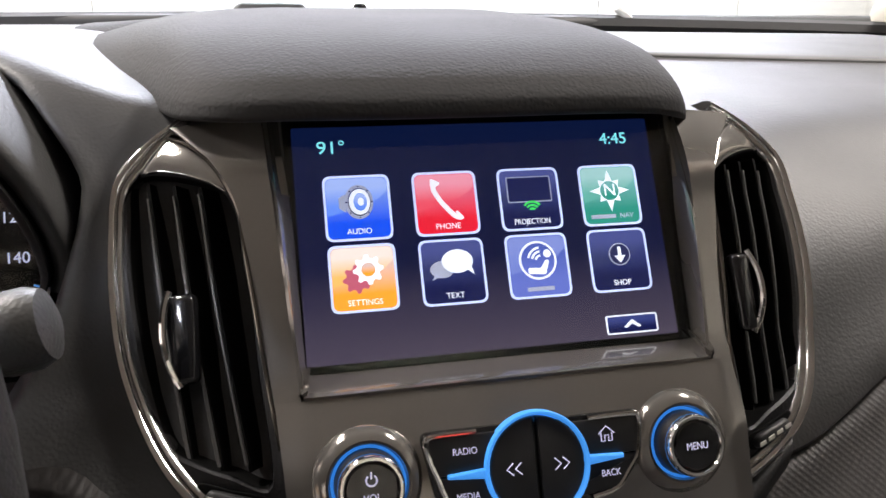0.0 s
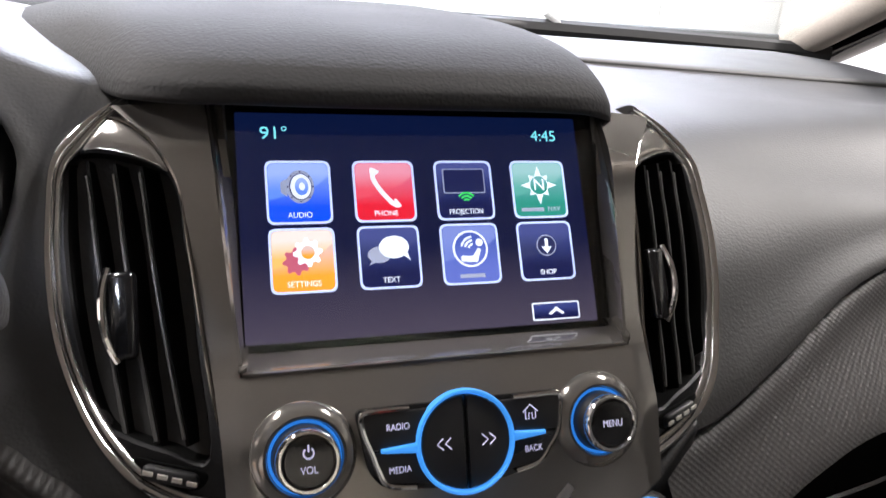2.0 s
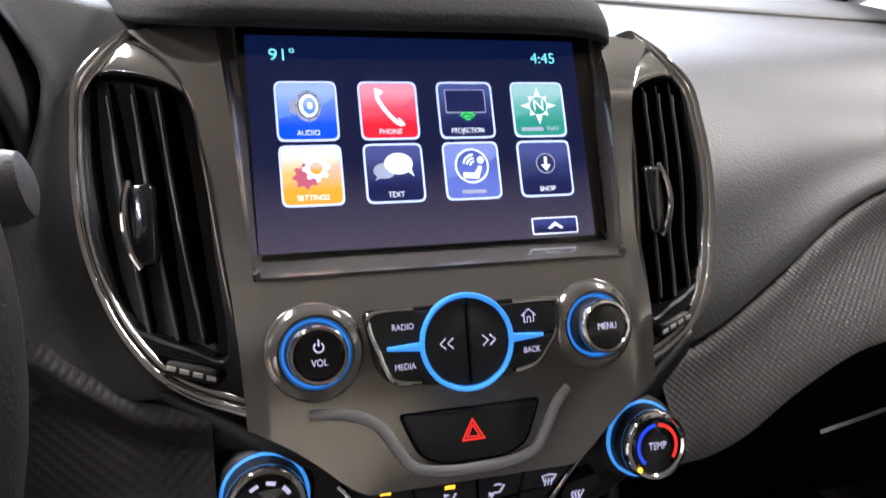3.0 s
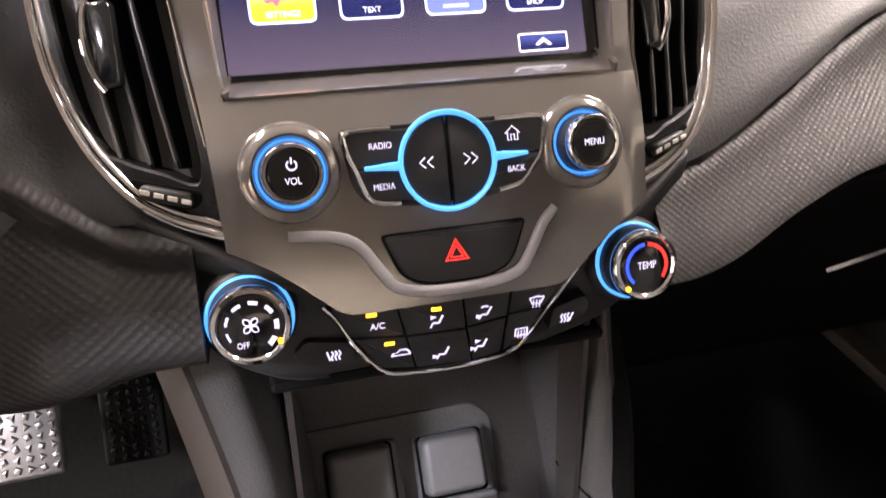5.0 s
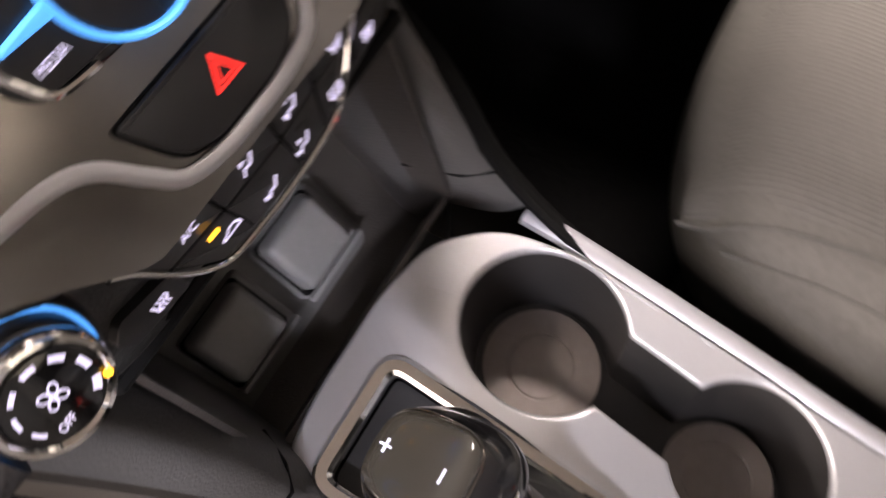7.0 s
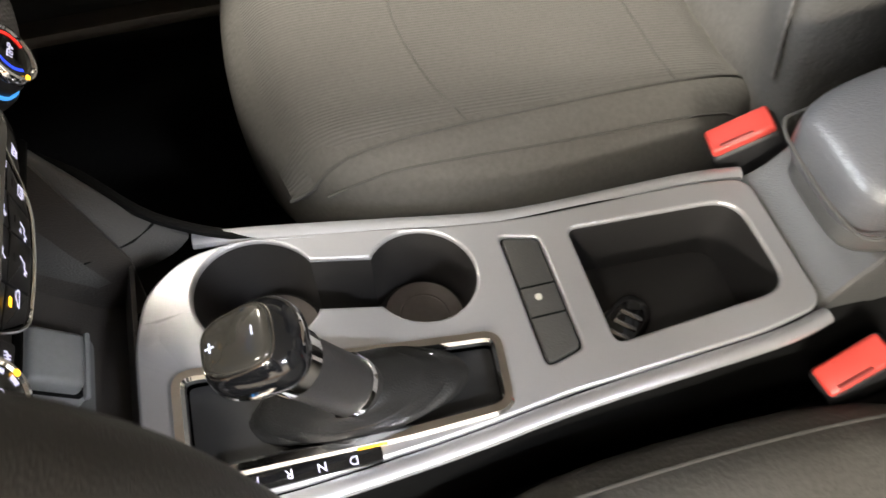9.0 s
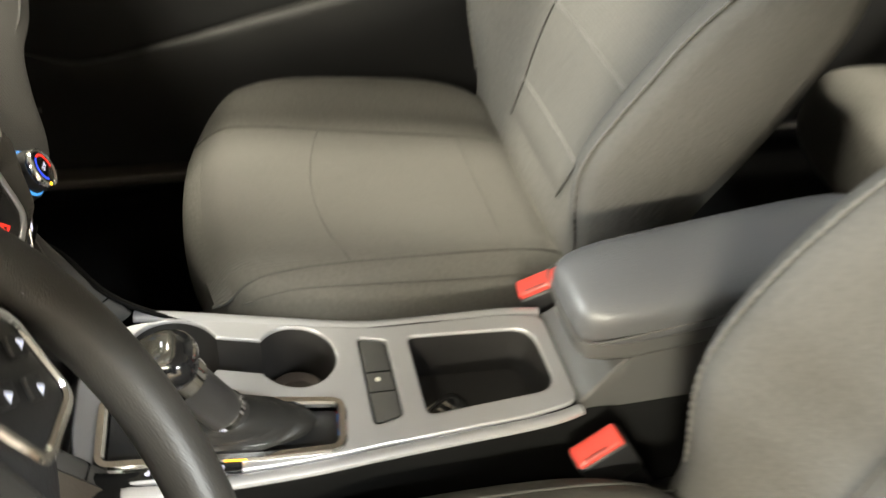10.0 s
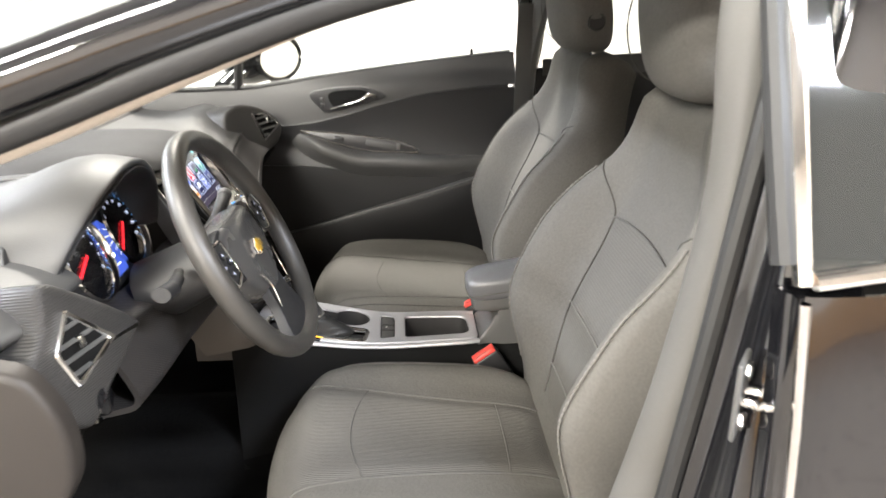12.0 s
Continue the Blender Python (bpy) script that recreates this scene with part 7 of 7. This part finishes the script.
    for h in (0.174, 0.057):
        line = [on_panel(h + 0.003 * (1 - (i / 10 - 1) ** 2), i / 10 - 1, 1.15) for i in range(21)]
        part("cross_seam", sweep("cross_seam", line, 0.0017, SEAM, 6), ob, "pale seam across the back", at=back)

    # headrest
    def head_shape(p, c):
        return Vector((p.x * (1 - 0.10 * max(c.z, 0) - 0.16 * max(-c.z, 0)), p.y + 0.02 * c.z - 0.012 * c.x * c.x * (c.y > 0), p.z))
    hr = part("headrest", blob("headrest", (0.128, 0.066, 0.098), SEAT, 3.6, 16, head_shape, Matrix.Translation((0, -0.728, 1.240)) @ Matrix.Rotation(radians(4), 4, "X")), ob, "charcoal cloth headrest")
    part("head_seam", sweep("head_seam", [Vector((0.1285 * 0.93 * s, -0.728 + 0.062 * math.cos(a), 1.240 + 0.090 * math.sin(a))) for s in (1,) for a in (2 * math.pi * i / 30 for i in range(30))], 0.0015, SEAM_DARK, 6, closed=True), hr)
    part("side_button", lathe("side_button", [(0.020, 0), (0.020, 0.003), (0.017, 0.004), (0.016, 0.002), (0.0005, 0.002)], DASH_DARK, 28, at=Matrix.Translation((-0.122, -0.743, 1.215)) @ Matrix.Rotation(radians(-90), 4, "Y")), hr, "round dark headrest side button")
    for s in (-1, 1):
        post = part("headrest_post", sweep("headrest_post", [(s * 0.062, -0.765, 1.08), (s * 0.062, -0.748, 1.17)], 0.0065, CHROME, 12, 1, (1, 0, 0)), ob, "steel headrest post")
        part("post_guide", lathe("post_guide", [(0.016, -0.004), (0.016, 0.004), (0.012, 0.008), (0.008, 0.008)], MATT_BLACK, 20, at=Matrix.Translation((s * 0.062, -0.760, 1.122))), post)
    return ob


seat(-0.360, "charcoal cloth driver seat with pale-seamed inserts beside the open door", 0.115)
seat(0.365, "charcoal cloth passenger seat with pale-seamed inserts beside the closed door", 0.088, -0.050, 0.032, 0.25)


def buckle(x, y, z, turn, label):
    m = Matrix.Translation((x, y, z)) @ Matrix.Rotation(radians(turn), 4, "Z") @ Matrix.Rotation(radians(-32), 4, "X")
    ob = thing("seat_belt_buckle", label, "belt buckle", "seat belt buckles", at=m)
    part("case", rbox("case", 0.026, 0.056, 0.075, 0.005, MATT_BLACK, 3, at=Matrix.Translation((0, 0, -0.040))), ob, "black buckle case")
    part("release_button", rbox("release_button", 0.0225, 0.050, 0.010, 0.003, RED_PLASTIC, 3, at=Matrix.Translation((0, 0, 0.0005))), ob, "red release button")
    part("tongue_slot", rbox("tongue_slot", 0.0030, 0.026, 0.003, 0.0008, RED_SLOT, 1, at=Matrix.Translation((-0.0085, 0.004, 0.0052))), ob)
    part("stem", rbox("stem", 0.02, 0.03, 0.16, 0.004, MATT_BLACK, 2, at=Matrix.Translation((0, -0.01, -0.13))), ob, "black buckle stem")


buckle(-0.103, -0.464, 0.597, 8, "red and black belt buckle beside the driver seat")
buckle(0.085, -0.464, 0.631, -8, "red and black belt buckle beside the passenger seat")

# ---- rear bench ----
bench = thing("rear_bench", "dark cloth rear bench seat behind the front seats", "rear bench")
part("bench_cushion", blob("bench_cushion", (0.64, 0.26, 0.09), SEAT, 5, 10, None, Matrix.Translation((0, -1.42, 0.50))), bench)
part("bench_back", blob("bench_back", (0.64, 0.08, 0.31), SEAT, 5, 10, None, Matrix.Translation((0, -1.72, 0.80)) @ Matrix.Rotation(radians(24), 4, "X")), bench)
for x in (-0.36, 0.36):
    part("rear_headrest", blob("rear_headrest", (0.12, 0.05, 0.07), SEAT, 3.5, 8, None, Matrix.Translation((x, -1.83, 1.12))), bench)

# ---- passenger door, closed ----
door = thing("door_1", "closed passenger door with dark grey trim, armrest and chrome handle", "car door", kind="structure")


def door_x(y, z):
    """The trim's inner surface: it leans in towards the sill and tucks in under the belt line."""
    return 0.705 - 0.03 * smoothstep(1.0, 1.12, z) * -1.6 - 0.012 * math.sin(max(0, min(1, (z - 0.5) / 0.5)) * math.pi)


def belt_z(y):
    return 1.008 + 0.004 * smoothstep(0.3, 0.1, y) + 0.150 * max(0.10 - y, 0) - 0.04 * max(0.10 - y, 0) ** 2


def door_skin(name, lower, upper, mat, depth=0.0, n=8, label=""):
    rows = []
    for i in range(33):
        y = 0.46 - 1.10 * i / 32
        z0, z1 = lower(y), upper(y)
        if z1 - z0 < 0.002:
            z1 = z0 + 0.002
        rows.append([Vector((door_x(y, z0 + (z1 - z0) * k / n) + depth * math.sin(math.pi * k / n) , y, z0 + (z1 - z0) * k / n)) for k in range(n + 1)])
    return part(name, sheet(name, rows, mat, 0.01), door, label)


def mid_line(y):
    return 0.912 + 0.088 * smoothstep(0.02, -0.46, y) + 0.012 * smoothstep(-0.4, -0.6, y)


door_skin("upper_trim", lambda y: mid_line(y) + 0.006, belt_z, DASH, -0.004, 8, "grey vinyl upper door trim")
door_skin("door_insert", lambda y: 0.80 - 0.03 * smoothstep(0.1, -0.4, y), mid_line, DASH_DARK, 0.014, 10, "dark padded door insert")
door_skin("lower_trim", lambda y: 0.36, lambda y: 0.802 - 0.03 * smoothstep(0.1, -0.4, y), DOOR_DARK, 0.0, 10, "plastic lower door trim, its shade painted dark")
line = [Vector((door_x(y, mid_line(y)) - 0.004, y, mid_line(y) + 0.002)) for y in (0.30 - 0.92 * i / 20 for i in range(21))]
part("trim_joint", sweep("trim_joint", line, 0.007, MATT_BLACK, 8), door, "dark joint under the upper trim")
# belt line weatherstrip
part("belt_strip", sweep("belt_strip", [Vector((0.755, y, belt_z(y) + 0.002)) for y in (0.40 - 1.03 * i / 20 for i in range(21))], 0.008, RUBBER, 8), door, "black window strip")
# armrest pod with the switches and a pull cup
rows = []
for i in range(25):
    y = 0.0 - 0.62 * i / 24
    k = smoothstep(0.0, -0.09, y)
    deep = 0.048 * k * (1 - 0.75 * smoothstep(-0.34, -0.60, y))
    z = 0.890 - 0.062 * smoothstep(-0.0, -0.22, y) - 0.014 * smoothstep(-0.2, -0.5, y)
    rows.append([Vector((0.702, y, z + 0.006)), Vector((0.702 - deep * 0.6, y, z + 0.004)), Vector((0.702 - deep, y, z - 0.004)), Vector((0.700 - deep, y, z - 0.022)), Vector((0.702 - deep * 0.7, y, z - 0.045)), Vector((0.704, y, z - 0.085))])
part("door_armrest", spline_sheet("door_armrest", rows, DASH, 0.006, 4, 2, 80), door, "grey padded door armrest")
POD = [(-0.030, 0.900), (-0.12, 0.893), (-0.22, 0.880), (-0.305, 0.864), (-0.365, 0.834), (-0.295, 0.834), (-0.214, 0.840), (-0.122, 0.864), (-0.055, 0.888)]
pod_at = Matrix(((0, 0, -1, 0.694), (1, 0, 0, 0), (0, 1, 0, 0), (0, 0, 0, 1)))
sw = part("switch_panel", plate("switch_panel", smooth_outline(POD, 4), 0.0, 0.006, BUTTON, 0.002, at=pod_at), door, "black switch panel")
part("panel_edge", sweep("panel_edge", [pod_at @ Vector((p.x, p.y, 0.006)) for p in smooth_outline(POD, 4)], 0.0018, CHROME, 8, closed=True), sw, "thin chrome edge line")
part("window_switch", rbox("window_switch", 0.028, 0.012, 0.010, 0.004, BUTTON, 3, at=pod_at @ Matrix.Translation((-0.135, 0.876, 0.008)) @ Matrix.Rotation(radians(10), 4, "Z")), sw, "window switch")
part("pull_cup", rbox("pull_cup", 0.090, 0.020, 0.006, 0.003, DASH, 2, at=pod_at @ Matrix.Translation((-0.255, 0.855, 0.005)) @ Matrix.Rotation(radians(12), 4, "Z")), sw, "pull cup with its lit inside painted grey")
part("pull_edge", rbox("pull_edge", 0.012, 0.020, 0.005, 0.002, DASH_MID, 2, at=pod_at @ Matrix.Translation((-0.304, 0.850, 0.006)) @ Matrix.Rotation(radians(6), 4, "Z")), sw, "grey end of the pull cup")
# pocket line below
rows = []
for x, y, z in ((0.694, 0.30, 0.668), (0.690, 0.20, 0.632), (0.684, 0.12, 0.600), (0.677, 0.06, 0.592), (0.666, -0.06, 0.624), (0.657, -0.22, 0.672), (0.658, -0.40, 0.721), (0.676, -0.57, 0.768), (0.690, -0.63, 0.782)):
    w = 0.010 + 0.018 * smoothstep(0.05, -0.45, y)
    rows.append([Vector((x + w + 0.004, y, z - 0.035)), Vector((x + w, y, z - 0.001)), Vector((x + 0.003, y, z + 0.001)), Vector((x, y, z - 0.003)), Vector((x - 0.003, y, z - 0.014)), Vector((x - 0.003, y, z - 0.06)), Vector((x + 0.006, y, z - 0.14)), Vector((x + 0.014, y, 0.40))])
part("door_pocket", spline_sheet("door_pocket", [r[3:] for r in rows], DOOR_DARK, 0.004, 4, 3, 50), door, "door pocket, its shade painted dark")
part("pocket_ledge", spline_sheet("pocket_ledge", [r[:5] for r in rows], DASH, 0.004, 4, 3, 50), door, "upper ledge of the pocket in a lit tone")
part("pocket_label", rbox("pocket_label", 0.002, 0.036, 0.009, 0.001, DASH_MID, 1, at=Matrix.Translation((0.668, 0.155, 0.520))), door, "small grey label on the pocket")
# handle
hm = Matrix(((0, 0, -1, 0.690), (-1, 0, 0, -0.172), (0, 1, 0, 0.990), (0, 0, 0, 1))) @ Matrix.Rotation(radians(6), 4, "Z")
cup = part("handle_cup", plate("handle_cup", smooth_outline([(-0.105, 0.028), (0.02, 0.030), (0.075, 0.012), (0.102, -0.010), (0.04, -0.022), (-0.06, -0.034), (-0.085, -0.02)], 5), -0.01, 0.006, DASH_DARK, 0.003, at=hm), door, "dark handle recess")
part("recess_floor", plate("recess_floor", smooth_outline([(-0.055, 0.020), (0.015, 0.022), (0.06, 0.008), (0.04, -0.012), (-0.04, -0.022)], 5), 0.0055, 0.0075, BLACK_VOID, at=hm), cup)
part("inner_handle", sweep("inner_handle", [hm @ Vector(p) for p in smooth_outline([(-0.055, -0.022, 0.012), (-0.02, -0.016, 0.018), (0.03, -0.006, 0.022), (0.055, 0.004, 0.018), (0.070, -0.002, 0.012)], 5, False)], 0.0072, CHROME, 12, 0.7, radii=[0.5 + 0.5 * smoothstep(0, 14, i) + 0.35 * smoothstep(11, 16, i) for i in range(21)]), door, "chrome inner handle")
for k in range(2):
    part("lock_button", rbox("lock_button", 0.012, 0.010, 0.004, 0.002, BUTTON, 2, at=hm @ Matrix.Translation((-0.078, 0.006 - 0.014 * k, 0.007))), door, "black lock button")
part("lock_pin", lathe("lock_pin", [(0.008, 0), (0.006, 0.004), (0.0045, 0.006), (0.0045, 0.022), (0.003, 0.026), (0.0005, 0.027)], GLOSS_BLACK, 16, at=Matrix.Translation((0.752, -0.52, belt_z(-0.52) - 0.002))), door, "black lock pin")
# window frame and glass
frame_path = smooth_outline([(0.770, 0.44, 1.03), (0.735, 0.25, 1.13), (0.690, 0.0, 1.24), (0.640, -0.25, 1.325), (0.625, -0.50, 1.352), (0.632, -0.62, 1.345), (0.70, -0.66, 1.22), (0.755, -0.665, 1.10)], 6, False)
part("window_frame", sweep("window_frame", frame_path, 0.018, RUBBER, 10), door, "black window frame")
rows = [[Vector((0.775 - 0.14 * t - 0.0 * y, y, belt_z(y) - 0.02 + (0.10 + (1.352 - 1.03) * t * (0.25 + 0.75 * smoothstep(0.42, -0.25, y)) - 0.08 * (1 - t)))) for t in (0, 0.5, 1)] for y in (0.40, 0.2, 0.0, -0.25, -0.45, -0.64)]
gl = part("window_glass", spline_sheet("window_glass", rows, GLASS, 0.003), door, "clear side window")
gl.visible_shadow = False
part("quarter_bar", sweep("quarter_bar", [(0.762, 0.148, 1.01), (0.742, 0.135, 1.09), (0.700, 0.112, 1.20)], 0.012, RUBBER, 8, 1.4, (1, 0, 0)), door, "black upright of the quarter window")
part("outer_skin", sheet("outer_skin", [[Vector((0.86 - 0.03 * abs(k - 0.5), y, 0.36 + 0.62 * k)) for k in (0, 0.25, 0.5, 0.75, 1)] for y in (0.55, 0.2, -0.2, -0.66)], BODY_BLACK, 0.006), door, "glossy black outer skin")
part("door_top", rbox("door_top", 0.11, 1.1, 0.012, 0.004, DASH, 1, at=Matrix.Translation((0.80, -0.10, 0.985))), door)

mirror = thing("door_mirror", "black outside mirror on the passenger door", "car mirror")


def mirror_shape(p, c):
    return Vector((p.x * (1 - 0.15 * c.x), p.y + 0.035 * c.x * c.x * -1 * (c.y > 0), p.z * (1 - 0.18 * c.x)))


MIRROR_AT = Matrix.Translation((0.925, 0.048, 1.078)) @ Matrix.Rotation(radians(-32), 4, "Z")
part("mirror_shell", blob("mirror_shell", (0.112, 0.088, 0.076), BODY_BLACK, 2.6, 12, mirror_shape, MIRROR_AT @ Matrix.Translation((-0.004, 0.096, 0))), mirror, "glossy black mirror shell")
part("mirror_glass", plate("mirror_glass", disc(0.090, 0, 0, 36, 0.058), 0, 0.003, MIRROR, at=MIRROR_AT @ Matrix.Translation((0, 0.002, 0)) @ Matrix.Rotation(radians(88), 4, "X")), mirror, "mirror glass")
part("mirror_bezel", sweep("mirror_bezel", [MIRROR_AT @ Vector((0.096 * math.cos(a), 0.003, 0.064 * math.sin(a))) for a in (2 * math.pi * i / 40 for i in range(40))], 0.009, GLOSS_BLACK, 8, closed=True), mirror, "black mirror bezel")
part("mirror_arm", sweep("mirror_arm", [(0.79, 0.20, 1.01), (0.83, 0.18, 1.03), (0.87, 0.15, 1.05)], 0.026, GLOSS_BLACK, 12, 0.8), mirror, "black mirror arm")

# rear door trim on the passenger side
rear_r = thing("door_2", "closed rear door with dark trim and chrome handle", "car door", kind="structure")
part("rear_trim", spline_sheet("rear_trim", [[Vector((0.70 + 0.03 * smoothstep(0.9, 1.1, z), y, z)) for z in (0.4, 0.6, 0.8, 0.95, 1.06 + 0.05 * (-y - 0.7))] for y in (-0.70, -1.0, -1.3, -1.7, -1.9)], DASH_DARK, 0.01), rear_r, "dark rear door trim")
part("rear_upper", spline_sheet("rear_upper", [[Vector((0.722, y, z)) for z in (0.96, 1.02, 1.085 + 0.05 * (-y - 0.7))] for y in (-0.72, -1.0, -1.3, -1.7)], DASH, 0.01), rear_r, "grey rear upper trim")
part("rear_handle", sweep("rear_handle", smooth_outline([(0.695, -1.03, 1.055), (0.688, -1.08, 1.062), (0.69, -1.15, 1.080)], 4, False), 0.008, CHROME, 10), rear_r, "chrome inner handle")
rows = [[Vector((0.765 - 0.13 * t, y, 1.075 + 0.06 * (-y - 0.7) * (1 - t) + 0.27 * t)) for t in (0, 0.5, 1)] for y in (-0.72, -1.0, -1.4, -1.75)]
rgl = part("rear_glass", spline_sheet("rear_glass", rows, GLASS, 0.003), rear_r, "clear rear side window")
rgl.visible_shadow = False
part("outer_skin", sheet("outer_skin", [[Vector((0.86 - 0.03 * abs(k - 0.5), y, 0.36 + 0.64 * k)) for k in (0, 0.5, 1)] for y in (-0.67, -1.2, -1.95)], BODY_BLACK, 0.006), rear_r)

# middle pillars
pillar("middle_pillar_trim", [(0.705, -0.500, 0.40), (0.705, -0.575, 0.46), (0.708, -0.635, 0.59), (0.712, -0.66, 0.80), (0.700, -0.675, 1.08), (0.655, -0.70, 1.25), (0.60, -0.70, 1.36)], 0.045, 0.55, DASH_MID, "dark grey middle pillar trim beside the passenger seat", (0, 1, 0))
belt = thing("seat_belt", "dark grey seat belt hanging along the middle pillar", "seat belt")
part("webbing", sheet("webbing", [[Vector((0.648 - 0.02 * k, -0.655 + 0.02 * k - 0.022, z)), Vector((0.640 - 0.02 * k, -0.655 + 0.02 * k + 0.022, z))] for k, z in ((0, 1.24), (0.2, 1.05), (0.5, 0.8), (1, 0.52))], DASH_MID, 0.0015), belt)
pillar("middle_pillar", [(0.79, -0.68, 0.4), (0.80, -0.68, 0.95), (0.74, -0.69, 1.15), (0.65, -0.70, 1.38)], 0.05, 0.7, BODY_BLACK, "black middle pillar on the passenger side", (0, 1, 0))

# driver side middle pillar: light trim, black painted jamb
edge = [((-0.660, -0.610, 1.34), (-0.692, -0.665, 1.34)), ((-0.690, -0.598, 1.24), (-0.712, -0.650, 1.24)), ((-0.705, -0.597, 1.10), (-0.727, -0.628, 1.10)), ((-0.712, -0.565, 0.90), (-0.735, -0.600, 0.90)), ((-0.712, -0.518, 0.70), (-0.735, -0.572, 0.70)), ((-0.71, -0.47, 0.52), (-0.735, -0.54, 0.52)), ((-0.71, -0.43, 0.40), (-0.735, -0.52, 0.40))]
rows = []
edge = [(Vector(f) + Vector((0, -0.028, 0.01)), Vector(b) + Vector((0, -0.028, 0.01))) for f, b in edge]
for f, b in edge:
    f, b = Vector(f), Vector(b)
    rows.append([f + Vector((0.05, -0.09, 0)), f + Vector((0.015, -0.008, 0)), f, (f + b) / 2 + Vector((-0.008, 0.004, 0)), b, b + Vector((0.004, -0.03, 0))])
solo("middle_pillar_trim", spline_sheet("middle_pillar_trim", rows, PILLAR, 0.004), "light grey middle pillar trim beside the driver seat", "car pillar", kind="structure")
rows = []
for f, b in edge:
    b = Vector(b)
    k = smoothstep(1.0, 0.8, b.z)
    rows.append([b + Vector((0.01, -0.02, 0)), b + Vector((-0.012, -0.004, 0)), b + Vector((-0.030, -0.018, 0)), b + Vector((-0.045 - 0.02 * k, -0.020, 0)), b + Vector((-0.060 - 0.045 * k, -0.030, 0)), b + Vector((-0.065 - 0.05 * k, -0.10, 0))])
solo("middle_pillar", spline_sheet("middle_pillar", rows, BODY_BLACK, 0.004), "glossy black painted door jamb of the middle pillar", "car pillar", kind="structure")
seal = [Vector(b) + Vector((-0.006, 0.004, 0)) for f, b in edge]
solo("door_seal", sweep("door_seal", smooth_outline(seal, 5, False), 0.012, RUBBER, 10), "black rubber seal on the middle pillar", "door seal", kind="structure")
striker = thing("door_striker", "bolted steel striker plate on the door jamb", "door striker", at=Matrix.Translation((-0.812, -0.634, 0.925)) @ Matrix.Rotation(radians(90), 4, "X") @ Matrix.Rotation(radians(-35), 4, "Y"))
part("striker_plate", rbox("striker_plate", 0.045, 0.085, 0.006, 0.003, DASH_MID), striker)
part("loop", sweep("loop", smooth_outline([(-0.012, 0.0, 0.0), (-0.012, 0.002, 0.03), (0.012, 0.002, 0.03), (0.012, 0.0, 0.0)], 5, False), 0.005, CHROME, 10), striker)
for y in (-0.028, 0.028):
    part("bolt", lathe("bolt", [(0.010, 0.002), (0.010, 0.007), (0.007, 0.009), (0.0005, 0.009)], SATIN, 6, at=Matrix.Translation((0, y, 0))), striker)

# driver side rear door, closed, seen from outside
rear_l = thing("door_3", "closed glossy black rear door with chrome window trim", "car door", kind="structure", at=Matrix.Translation((0, -0.028, 0.022)))


def skin_x(z):
    return -0.865 + 0.02 * ((z - 0.7) / 0.3) ** 2


part("outer_skin", spline_sheet("outer_skin", [[Vector((skin_x(z) + (0.03 if y > -0.64 else 0), y, z)) for z in (0.36, 0.5, 0.65, 0.8, 0.92, 1.02)] for y in (-0.622, -0.645, -0.8, -1.2, -1.75)], BODY_BLACK, 0.006), rear_l, "glossy black door skin")
part("front_edge", spline_sheet("front_edge", [[Vector((-0.845, -0.632, z)), Vector((-0.80, -0.642, z)), Vector((-0.77, -0.70, z))] for z in (0.36, 0.6, 0.85, 1.02)], BODY_BLACK, 0.004), rear_l)
part("belt_chrome", sweep("belt_chrome", [(-0.852, -0.635, 1.040), (-0.853, -0.80, 1.060), (-0.85, -1.2, 1.105), (-0.84, -1.7, 1.15)], 0.0125, CHROME, 10, 0.7), rear_l, "bright chrome belt strip")
part("front_chrome", sweep("front_chrome", [(-0.850, -0.628, 1.035), (-0.820, -0.625, 1.13), (-0.770, -0.628, 1.25), (-0.72, -0.64, 1.36)], 0.0085, CHROME, 10), rear_l, "bright chrome window edge")
part("lower_edge_chrome", sweep("lower_edge_chrome", [(-0.856, -0.630, 1.02), (-0.862, -0.638, 0.90), (-0.863, -0.645, 0.78)], 0.005, CHROME, 8), rear_l, "bright door edge guard")
part("window_frame", sweep("window_frame", [(-0.835, -0.618, 1.05), (-0.80, -0.615, 1.15), (-0.745, -0.620, 1.27), (-0.70, -0.63, 1.36)], 0.014, RUBBER, 10), rear_l, "black window frame")
part("rear_glass", spline_sheet("rear_glass", [[Vector((-0.845 + 0.14 * t, y, 1.05 + 0.06 * (-y - 0.65) * (1 - t) + 0.30 * t)) for t in (0, 0.5, 1)] for y in (-0.635, -1.0, -1.4, -1.75)], material("dark privacy glass", (0.02, 0.021, 0.02), 0.03, vary=0.0, stain=0.0, coat=1.0, rough_vary=0.01), 0.003), rear_l, "dark glossy rear side window")
part("inner_trim", spline_sheet("inner_trim", [[Vector((-0.72, y, z)) for z in (0.4, 0.7, 1.04)] for y in (-0.72, -1.2, -1.8)], DASH_DARK, 0.01), rear_l)
